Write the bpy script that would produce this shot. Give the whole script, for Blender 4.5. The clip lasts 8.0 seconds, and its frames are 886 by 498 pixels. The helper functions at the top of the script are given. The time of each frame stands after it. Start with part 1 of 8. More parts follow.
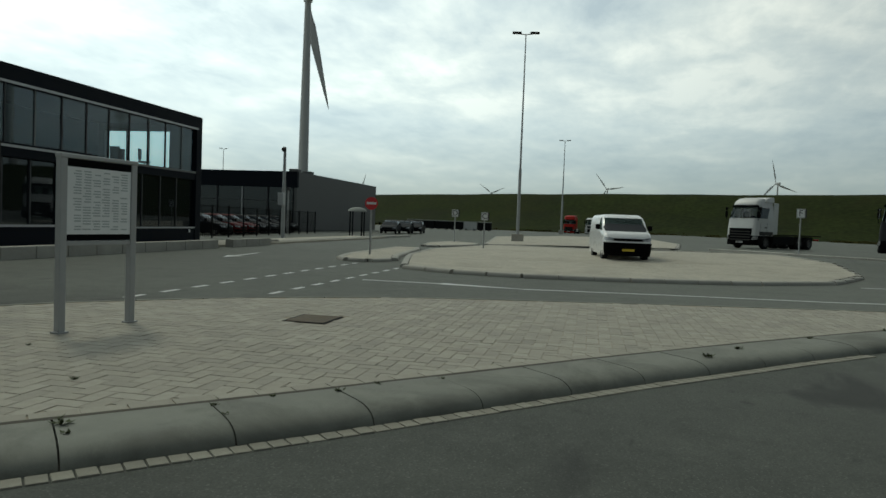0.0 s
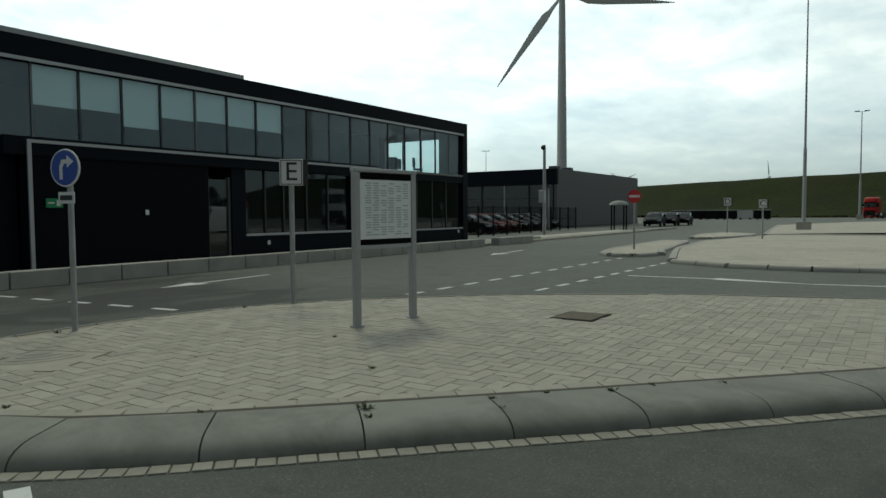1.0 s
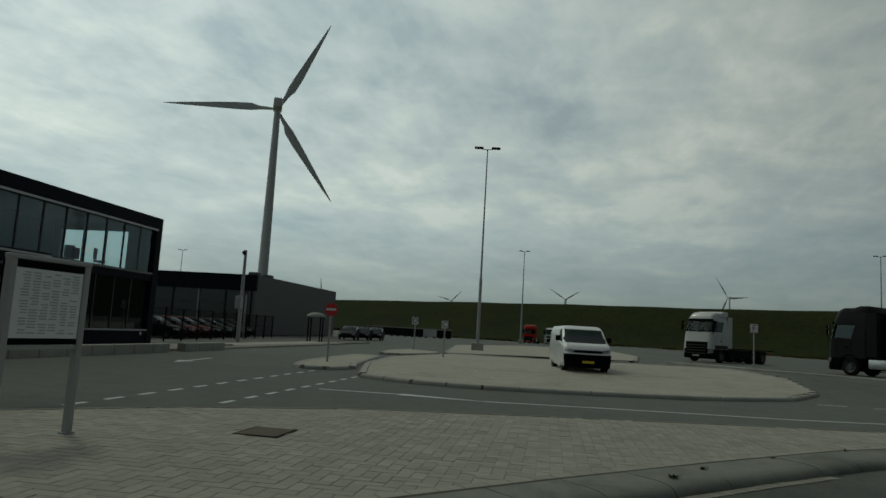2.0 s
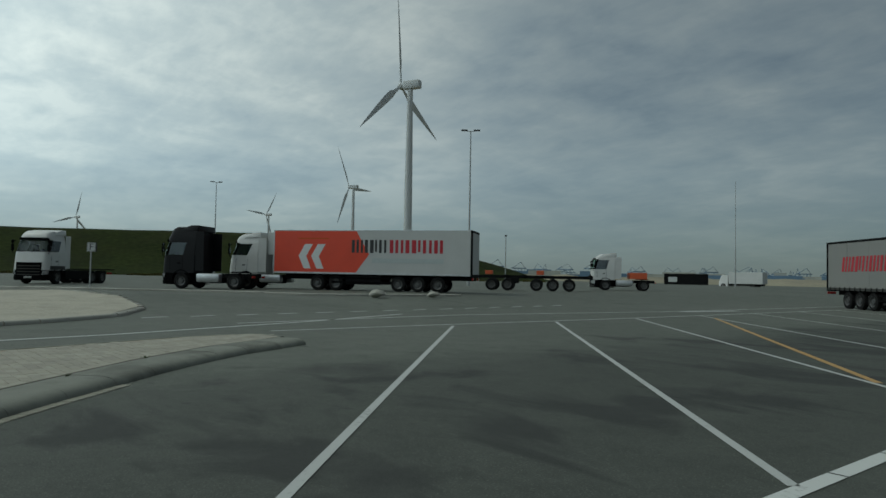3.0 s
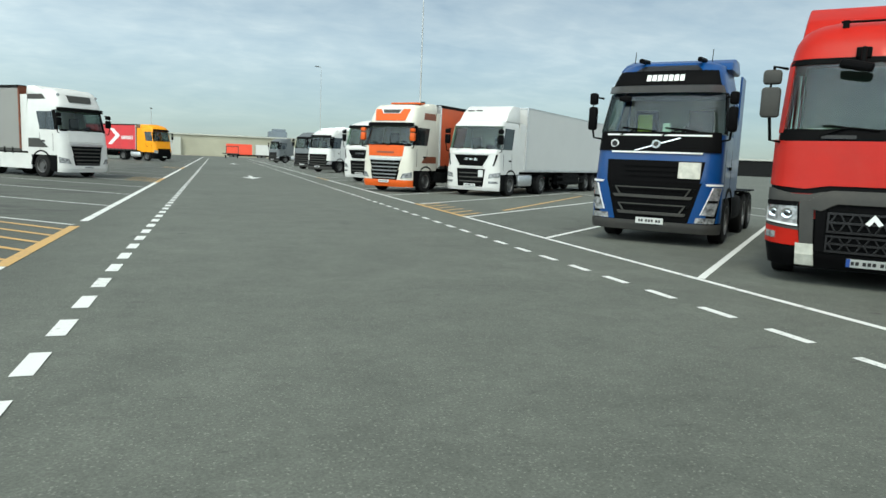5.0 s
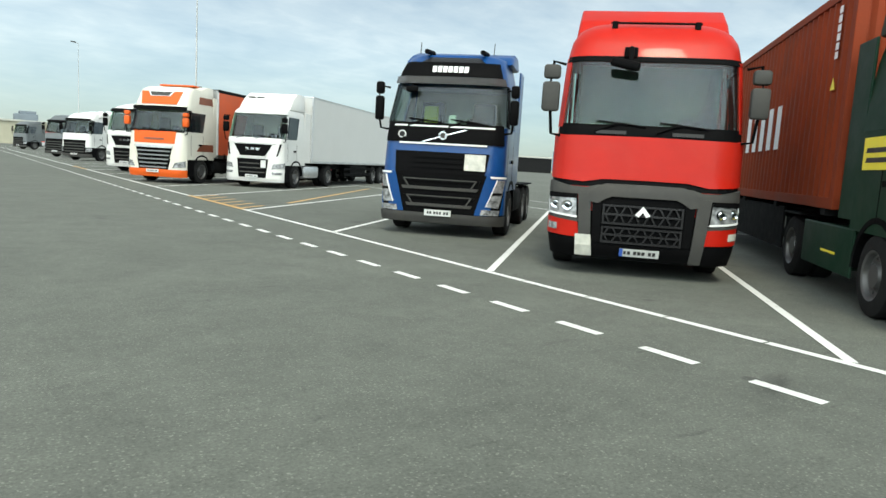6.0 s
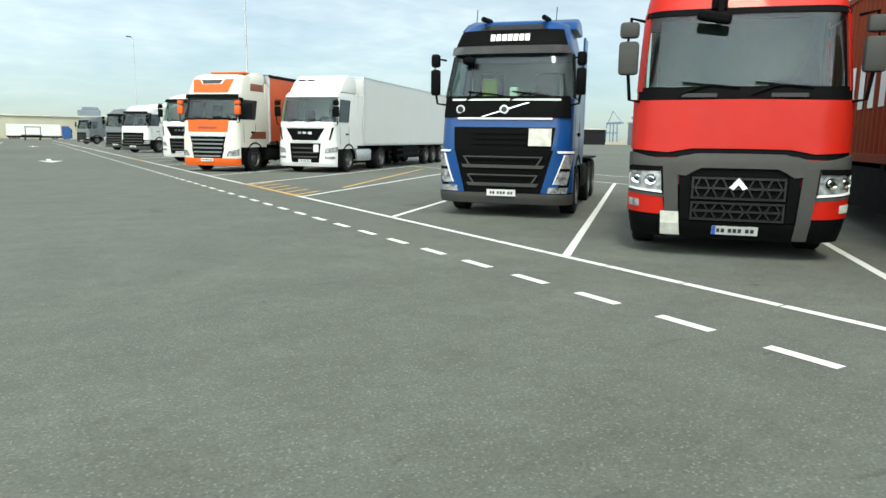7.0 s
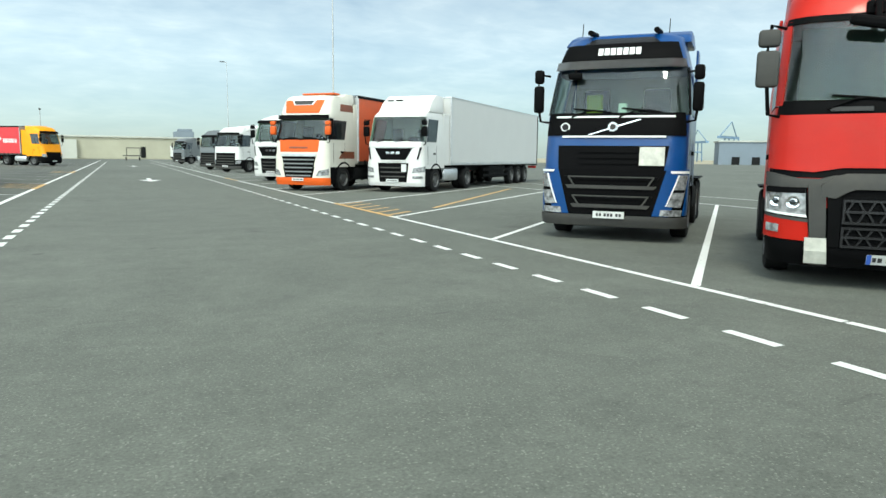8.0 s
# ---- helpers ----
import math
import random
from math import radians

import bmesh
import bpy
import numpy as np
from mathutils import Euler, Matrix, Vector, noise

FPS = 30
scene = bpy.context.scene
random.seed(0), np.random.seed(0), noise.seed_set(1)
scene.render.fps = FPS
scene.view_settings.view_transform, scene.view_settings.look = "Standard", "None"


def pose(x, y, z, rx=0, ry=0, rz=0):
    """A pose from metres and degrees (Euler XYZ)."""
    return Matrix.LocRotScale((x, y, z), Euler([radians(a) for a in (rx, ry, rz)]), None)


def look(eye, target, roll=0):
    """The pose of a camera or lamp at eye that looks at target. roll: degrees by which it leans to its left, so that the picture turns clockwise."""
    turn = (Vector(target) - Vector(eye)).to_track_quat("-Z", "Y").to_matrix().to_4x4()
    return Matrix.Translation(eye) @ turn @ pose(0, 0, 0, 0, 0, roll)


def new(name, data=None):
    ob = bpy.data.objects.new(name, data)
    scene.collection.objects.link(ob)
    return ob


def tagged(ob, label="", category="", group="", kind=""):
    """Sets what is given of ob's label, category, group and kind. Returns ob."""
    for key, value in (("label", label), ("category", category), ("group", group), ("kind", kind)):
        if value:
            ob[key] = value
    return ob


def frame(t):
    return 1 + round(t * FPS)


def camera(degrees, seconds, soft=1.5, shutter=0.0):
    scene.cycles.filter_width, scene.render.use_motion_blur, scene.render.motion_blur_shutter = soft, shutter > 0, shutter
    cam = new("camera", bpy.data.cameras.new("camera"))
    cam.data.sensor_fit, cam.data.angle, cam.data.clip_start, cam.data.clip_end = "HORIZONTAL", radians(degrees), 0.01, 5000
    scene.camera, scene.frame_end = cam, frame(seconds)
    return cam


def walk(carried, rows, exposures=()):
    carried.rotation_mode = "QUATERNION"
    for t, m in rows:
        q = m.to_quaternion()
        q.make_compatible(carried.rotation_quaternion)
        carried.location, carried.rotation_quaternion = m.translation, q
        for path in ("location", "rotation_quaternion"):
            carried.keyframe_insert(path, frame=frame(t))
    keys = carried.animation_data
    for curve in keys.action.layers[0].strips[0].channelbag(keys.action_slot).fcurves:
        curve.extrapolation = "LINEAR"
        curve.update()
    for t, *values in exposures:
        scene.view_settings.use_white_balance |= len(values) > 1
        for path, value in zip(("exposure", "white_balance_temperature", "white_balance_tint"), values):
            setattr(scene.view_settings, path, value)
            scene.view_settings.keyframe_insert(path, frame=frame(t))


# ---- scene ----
cam = camera(65.7, 8.0)
PATH = [
    (0, (0.3, 0.022, 1.506), (-1.63, -0.497, 1.427), 2.2),
    (0.5, (0.33, 0.004, 1.517), (-1.434, -0.932, 1.412), 1.1),
    (1, (0.338, -0.026, 1.531), (-1.265, -1.216, 1.427), -0.4),
    (1.5, (0.305, -0.053, 1.56), (-1.485, -0.938, 1.671), 2.3),
    (1.6, (0.295, -0.041, 1.558), (-1.531, -0.839, 1.731), 2.6),
    (2, (0.237, -0.028, 1.55), (-1.705, -0.447, 1.787), 3.4),
    (2.2, (0.086, -0.028, 1.508), (-1.9, -0.154, 1.708), 3.5),
    (3.3, (0.112, 0.832, 1.519), (-0.961, 2.52, 1.495), 1.3),
    (3.5, (0.104, 0.898, 1.521), (-0.558, 2.783, 1.418), 2.6),
    (4, (0.08, 1.214, 1.476), (0.36, 3.184, 1.273), 3.4),
    (4.2, (0.063, 1.293, 1.481), (0.612, 3.198, 1.22), 3.0),
    (5.3, (0.376, 1.649, 1.448), (1.067, 3.507, 1.184), 1.7),
    (5.5, (0.451, 1.773, 1.432), (1.279, 3.57, 1.137), 1.9),
    (6, (0.589, 2.129, 1.408), (1.758, 3.732, 1.159), 3.4),
    (6.5, (0.769, 2.444, 1.38), (1.917, 4.058, 1.1), 1.3),
    (7, (0.86, 2.863, 1.4), (1.896, 4.544, 1.081), 0.8),
    (7.5, (0.819, 3.192, 1.352), (1.968, 4.807, 1.081), 3.4),
    (8, (0.745, 3.527, 1.387), (1.59, 5.32, 1.121), 0.7),
]
EXPOSURES = [
    (0.0, -1.86, 7450, -4),
    (0.5, -1.84, 7450, -4),
    (1.0, -1.66, 7400, -4),
    (1.5, -2.0, 7650, -4),
    (2.0, -2.66, 7480, -7),
    (2.2, -2.88, 7400, -8),
    (3.3, -1.28, 6750, -6),
    (3.5, -0.86, 6750, -6),
    (4.0, -0.36, 7050, -4),
    (5.5, -0.05, 7250, -1),
    (6.5, 0.28, 7550, 1),
    (8.0, 0.2, 7150, -3),
]
walk(cam, [(t, look(eye, target, roll)) for t, eye, target, roll in PATH], EXPOSURES)

# ---- world and sun ----
SUN_AZ, SUN_EL = 141.0, 52.0   # degrees: compass angle from +Y towards -X, height
sun_way = Vector((-math.sin(radians(SUN_AZ)) * math.cos(radians(SUN_EL)), math.cos(radians(SUN_AZ)) * math.cos(radians(SUN_EL)), math.sin(radians(SUN_EL))))
sun = new("sun", bpy.data.lights.new("sun", "SUN"))
sun.data.energy, sun.data.angle, sun.data.color = 2.1, radians(9), (1.0, 0.96, 0.9)
sun.matrix_world = look((0, 0, 60), Vector((0, 0, 60)) - sun_way)


class Nodes:
    """A short hand for a node tree."""

    def __init__(self, tree):
        self.tree = tree
        tree.nodes.clear()

    def add(self, kind, **ins):
        n = self.tree.nodes.new(kind)
        for k, v in ins.items():
            s = n.inputs[int(k[1:])] if k[0] == "i" and k[1:].isdigit() else n.inputs[k.replace("_", " ")]
            if isinstance(v, bpy.types.NodeSocket):
                self.tree.links.new(v, s)
            else:
                s.default_value = v
        return n

    def math(self, op, a, b=0.0):
        n = self.add("ShaderNodeMath", i0=a, i1=b)
        n.operation = op
        return n.outputs[0]

    def ramp(self, fac, stops):
        n = self.add("ShaderNodeValToRGB", i0=fac)
        while len(n.color_ramp.elements) < len(stops):
            n.color_ramp.elements.new(0.5)
        for e, (p, c) in zip(n.color_ramp.elements, stops):
            e.position, e.color = p, (*c, 1) if len(c) == 3 else c
        return n.outputs[0]

    def mix(self, fac, a, b, blend="MIX"):
        n = self.add("ShaderNodeMix")
        n.data_type, n.blend_type = "RGBA", blend
        for s, v in ((n.inputs[0], fac), (n.inputs[6], a), (n.inputs[7], b)):
            if isinstance(v, bpy.types.NodeSocket):
                self.tree.links.new(v, s)
            else:
                s.default_value = v if not isinstance(v, tuple) or len(v) == 4 else (*v, 1)
        return n.outputs[2]


def build_world():
    w = bpy.data.worlds.new("overcast_sky")
    w.use_nodes = True
    scene.world = w
    g = Nodes(w.node_tree)
    sky = g.add("ShaderNodeTexSky")
    sky.sky_type, sky.sun_disc, sky.sun_elevation, sky.sun_rotation = "NISHITA", False, radians(SUN_EL), radians(-SUN_AZ)
    sky.air_density, sky.dust_density = 1.0, 0.5
    co = g.add("ShaderNodeTexCoord").outputs["Generated"]
    sep = g.add("ShaderNodeSeparateXYZ", i0=co)
    z = g.math("MAXIMUM", sep.outputs[2], 0.0)
    # clouds lie on a flat layer, so that they crowd together towards the horizon
    d = g.math("ADD", z, 0.17)
    u, v = g.math("DIVIDE", sep.outputs[0], d), g.math("DIVIDE", sep.outputs[1], d)
    p = g.add("ShaderNodeCombineXYZ", i0=u, i1=v, i2=0.0).outputs[0]
    big = g.add("ShaderNodeTexNoise", Vector=p, Scale=0.85, Detail=4.0, Roughness=0.5, Distortion=0.35).outputs[0]
    small = g.add("ShaderNodeTexNoise", Vector=p, Scale=4.0, Detail=5.0, Roughness=0.55, Distortion=0.3).outputs[0]
    wisp = g.add("ShaderNodeTexNoise", Vector=g.add("ShaderNodeMapping", i0=p, Scale=(1.0, 2.2, 1.0), Rotation=(0, 0, 0.5)).outputs[0], Scale=9.0, Detail=4.0, Roughness=0.6, Distortion=0.2).outputs[0]
    m = g.math("ADD", g.math("ADD", g.math("MULTIPLY", big, 0.58), g.math("MULTIPLY", small, 0.33)), g.math("MULTIPLY", wisp, 0.09))
    shade = g.ramp(m, [(0.37, (0.40, 0.48, 0.58)), (0.45, (0.53, 0.61, 0.70)), (0.53, (0.66, 0.73, 0.80)), (0.61, (0.86, 0.91, 0.96))])
    # the cloud is thinner, and so brighter, on the side of the sun
    flat = Vector((sun_way.x, sun_way.y, 0)).normalized()
    dots = g.add("ShaderNodeVectorMath", i0=co, i1=tuple(flat))
    dots.operation = "DOT_PRODUCT"
    side = dots.outputs[1]
    glow = g.math("POWER", 2.718, g.math("ADD", g.math("MULTIPLY", side, g.math("SUBTRACT", 0.81, g.math("MULTIPLY", side, 0.01))), 0.50))
    veil = g.ramp(z, [(0.0, (0.58, 0.58, 0.58)), (0.14, (1, 1, 1))])
    lift = g.math("MULTIPLY", g.math("MULTIPLY", glow, veil), g.math("ADD", 1.0, g.math("MULTIPLY", z, g.math("MAXIMUM", 0.1, g.math("ADD", 0.5, g.math("MULTIPLY", side, 2.6))))))
    lift = g.math("MULTIPLY", lift, g.math("SUBTRACT", 1.0, g.math("MULTIPLY", g.math("MULTIPLY", z, z), 0.62)))
    cloud = g.mix(1.0, shade, g.add("ShaderNodeCombineXYZ", i0=lift, i1=g.math("MULTIPLY", lift, 0.99), i2=g.math("MULTIPLY", lift, 1.0)).outputs[0], "MULTIPLY")
    haze = g.ramp(z, [(0.0, (1, 1, 1)), (0.09, (0.62, 0.62, 0.62)), (0.26, (0, 0, 0))])
    pale = g.mix(1.0, (0.55, 0.66, 0.79), g.add("ShaderNodeCombineXYZ", i0=lift, i1=lift, i2=lift).outputs[0], "MULTIPLY")
    low = g.mix(g.math("MULTIPLY", haze, 0.8), cloud, pale)
    a = g.add("ShaderNodeBackground", Color=low, Strength=0.93)
    b = g.add("ShaderNodeBackground", Color=g.mix(1.0, sky.outputs[0], (0.72, 0.92, 1.15), "MULTIPLY"), Strength=0.05)
    both = g.add("ShaderNodeAddShader", i0=a.outputs[0], i1=b.outputs[0])
    g.add("ShaderNodeOutputWorld", Surface=both.outputs[0])


build_world()


# ---- materials ----
def material(name, color, rough=0.6, metal=0.0, vary=0.12, scale=6.0, bump=0.0, bump_scale=60.0, coat=0.0, dirt=0.0, dirt_color=(0.09, 0.08, 0.065), spec=0.5, island=0.0, random_each=0.0, stretch=(1, 1, 1), fine=0.0, fine_scale=200.0):
    """A surface with a base colour that varies at two scales, dirt in patches and a fine relief."""
    m = bpy.data.materials.new(name)
    m.use_nodes = True
    g = Nodes(m.node_tree)
    co = g.add("ShaderNodeMapping", i0=g.add("ShaderNodeTexCoord").outputs["Object"], Scale=stretch).outputs[0]
    n1 = g.add("ShaderNodeTexNoise", Vector=co, Scale=scale, Detail=5.0, Roughness=0.6).outputs[0]
    lo, hi = tuple(c * (1 - vary) for c in color), tuple(min(1, c * (1 + vary)) for c in color)
    c = g.ramp(n1, [(0.3, lo), (0.7, hi)])
    if fine:
        n3 = g.add("ShaderNodeTexNoise", Vector=co, Scale=fine_scale, Detail=2.0).outputs[0]
        c = g.mix(1.0, c, g.ramp(n3, [(0.3, (1 - fine,) * 3), (0.7, (1 + fine,) * 3)]), "MULTIPLY")
    if random_each or island:
        r = g.add("ShaderNodeObjectInfo").outputs["Random"] if random_each else g.add("ShaderNodeNewGeometry").outputs["Random Per Island"]
        k = random_each or island
        c = g.mix(1.0, c, g.ramp(r, [(0.0, (1 - k,) * 3), (0.5, (1, 1 - k * 0.1, 1 - k * 0.2)), (1.0, (1 + k, 1 + k, 1 + k))]), "MULTIPLY")
    if dirt:
        n2 = g.add("ShaderNodeTexNoise", Vector=co, Scale=scale * 0.35, Detail=8.0, Roughness=0.68, Distortion=0.6).outputs[0]
        c = g.mix(g.ramp(n2, [(0.48, (0, 0, 0)), (0.72, (dirt,) * 3)]), c, dirt_color)
    b = g.add("ShaderNodeBsdfPrincipled", Base_Color=c, Metallic=metal)
    b.inputs["Roughness"].default_value = rough
    b.inputs["Specular IOR Level"].default_value = spec
    if vary and rough > 0.12:
        g.tree.links.new(g.ramp(n1, [(0.3, (rough * 0.85,) * 3), (0.7, (min(1, rough * 1.15),) * 3)]), b.inputs["Roughness"])
    if coat:
        b.inputs["Coat Weight"].default_value, b.inputs["Coat Roughness"].default_value = coat, 0.06
    if bump:
        nb = g.add("ShaderNodeTexNoise", Vector=co, Scale=bump_scale, Detail=4.0, Roughness=0.65).outputs[0]
        g.tree.links.new(g.add("ShaderNodeBump", Strength=bump, Distance=0.01, Height=nb).outputs[0], b.inputs["Normal"])
    g.add("ShaderNodeOutputMaterial", Surface=b.outputs[0])
    return m


def glass(name, tint, clear=0.35, rough=0.02, mirror=0.0):
    """Tinted glass: part of the light goes through, part is mirrored."""
    m = bpy.data.materials.new(name)
    m.use_nodes = True
    g = Nodes(m.node_tree)
    t = g.add("ShaderNodeBsdfTransparent", Color=(*tint, 1))
    s = g.add("ShaderNodeBsdfPrincipled", Base_Color=(0.02, 0.026, 0.03, 1), Roughness=rough)
    f = g.add("ShaderNodeMixShader", i0=1 - clear, i1=t.outputs[0], i2=s.outputs[0])
    if mirror:
        r = g.add("ShaderNodeBsdfGlossy", Color=(0.85, 0.93, 1.0, 1), Roughness=rough)
        f = g.add("ShaderNodeMixShader", i0=mirror, i1=f.outputs[0], i2=r.outputs[0])
    g.add("ShaderNodeOutputMaterial", Surface=f.outputs[0])
    return m


def asphalt_material():
    m = bpy.data.materials.new("asphalt")
    m.use_nodes = True
    g = Nodes(m.node_tree)
    co = g.add("ShaderNodeTexCoord").outputs["Object"]
    grain = g.add("ShaderNodeTexNoise", Vector=co, Scale=48.0, Detail=4.0, Roughness=0.75).outputs[0]
    stone = g.add("ShaderNodeTexVoronoi", Vector=co, Scale=95.0).outputs["Color"]
    patch = g.add("ShaderNodeTexNoise", Vector=co, Scale=7.0, Detail=4.0, Roughness=0.7).outputs[0]
    stone = g.add("ShaderNodeSeparateColor", i0=stone).outputs[0]
    mid = g.add("ShaderNodeTexNoise", Vector=co, Scale=1.3, Detail=6.0, Roughness=0.62).outputs[0]
    big = g.add("ShaderNodeTexNoise", Vector=co, Scale=0.09, Detail=4.0, Roughness=0.55, Distortion=0.8).outputs[0]
    c = g.ramp(big, [(0.3, (0.084, 0.0905, 0.0795)), (0.7, (0.110, 0.1175, 0.1035))])
    c = g.mix(1.0, c, g.ramp(mid, [(0.28, (0.84, 0.84, 0.84)), (0.72, (1.13, 1.13, 1.12))]), "MULTIPLY")
    c = g.mix(1.0, c, g.ramp(patch, [(0.3, (0.88, 0.88, 0.88)), (0.7, (1.1, 1.1, 1.1))]), "MULTIPLY")
    c = g.mix(1.0, c, g.ramp(grain, [(0.28, (0.66, 0.66, 0.66)), (0.72, (1.32, 1.32, 1.32))]), "MULTIPLY")
    c = g.mix(g.ramp(stone, [(0.93, (0, 0, 0)), (0.98, (0.32, 0.32, 0.32))]), c, (0.30, 0.30, 0.27))
    # beside the lane the ground is darker, then paler from x = -11 on
    px = g.add("ShaderNodeSeparateXYZ", i0=co).outputs[0]
    edge = g.math("ADD", g.math("MULTIPLY", px, -0.05), g.math("MULTIPLY", g.math("SUBTRACT", mid, 0.5), 0.05))
    c = g.mix(1.0, c, g.ramp(edge, [(0.06, (1, 1, 1)), (0.13, (0.78, 0.78, 0.78)), (0.42, (0.80, 0.80, 0.80)), (0.56, (1.24, 1.24, 1.22))]), "MULTIPLY")
    # old oil and tyre stains
    st = g.add("ShaderNodeMapping", i0=co, Scale=(0.55, 1.1, 1.0), Rotation=(0, 0, 0.75)).outputs[0]
    oil = g.add("ShaderNodeTexNoise", Vector=st, Scale=0.55, Detail=5.0, Roughness=0.55, Distortion=0.9).outputs[0]
    oil = g.math("ADD", oil, g.ramp(g.math("MULTIPLY", px, -0.05), [(0.12, (0, 0, 0)), (0.20, (0.165, 0.165, 0.165)), (0.48, (0.14, 0.14, 0.14)), (0.6, (0, 0, 0))]))
    c = g.mix(g.ramp(oil, [(0.665, (0, 0, 0)), (0.77, (0.72, 0.72, 0.72))]), c, (0.034, 0.035, 0.034))
    spot = g.add("ShaderNodeTexNoise", Vector=co, Scale=2.2, Detail=2.0, Roughness=0.4).outputs[0]
    c = g.mix(g.ramp(spot, [(0.73, (0, 0, 0)), (0.77, (0.6, 0.6, 0.6))]), c, (0.035, 0.035, 0.034))
    # short scuffs left by turning tyres, and pale scraped spots
    sc = g.add("ShaderNodeMapping", i0=co, Scale=(0.8, 3.4, 1.0), Rotation=(0, 0, -0.5)).outputs[0]
    scuff = g.add("ShaderNodeTexNoise", Vector=sc, Scale=1.5, Detail=5.0, Roughness=0.6, Distortion=0.5).outputs[0]
    c = g.mix(g.ramp(scuff, [(0.66, (0, 0, 0)), (0.74, (0.62, 0.62, 0.62))]), c, (0.04, 0.041, 0.039))
    c = g.mix(g.ramp(scuff, [(0.24, (0.3, 0.3, 0.3)), (0.30, (0, 0, 0))]), c, (0.19, 0.19, 0.17))
    b = g.add("ShaderNodeBsdfPrincipled", Base_Color=c, Roughness=0.88)
    b.inputs["Specular IOR Level"].default_value = 0.3
    h = g.add("ShaderNodeTexNoise", Vector=co, Scale=120.0, Detail=3.0, Roughness=0.7).outputs[0]
    g.tree.links.new(g.add("ShaderNodeBump", Strength=0.35, Distance=0.006, Height=h).outputs[0], b.inputs["Normal"])
    g.add("ShaderNodeOutputMaterial", Surface=b.outputs[0])
    return m


def marking_material(name, color):
    """Road paint, worn through to the asphalt in specks."""
    m = bpy.data.materials.new(name)
    m.use_nodes = True
    g = Nodes(m.node_tree)
    co = g.add("ShaderNodeTexCoord").outputs["Object"]
    w = g.add("ShaderNodeTexNoise", Vector=co, Scale=14.0, Detail=8.0, Roughness=0.75).outputs[0]
    p = g.add("ShaderNodeTexNoise", Vector=co, Scale=0.7, Detail=3.0).outputs[0]
    s = g.math("ADD", g.math("MULTIPLY", w, 0.7), g.math("MULTIPLY", p, 0.3))
    c = g.mix(g.ramp(s, [(0.55, (0, 0, 0)), (0.66, (0.75, 0.75, 0.75))]), color, (0.13, 0.13, 0.12))
    b = g.add("ShaderNodeBsdfPrincipled", Base_Color=c, Roughness=0.7)
    g.add("ShaderNodeOutputMaterial", Surface=b.outputs[0])
    return m


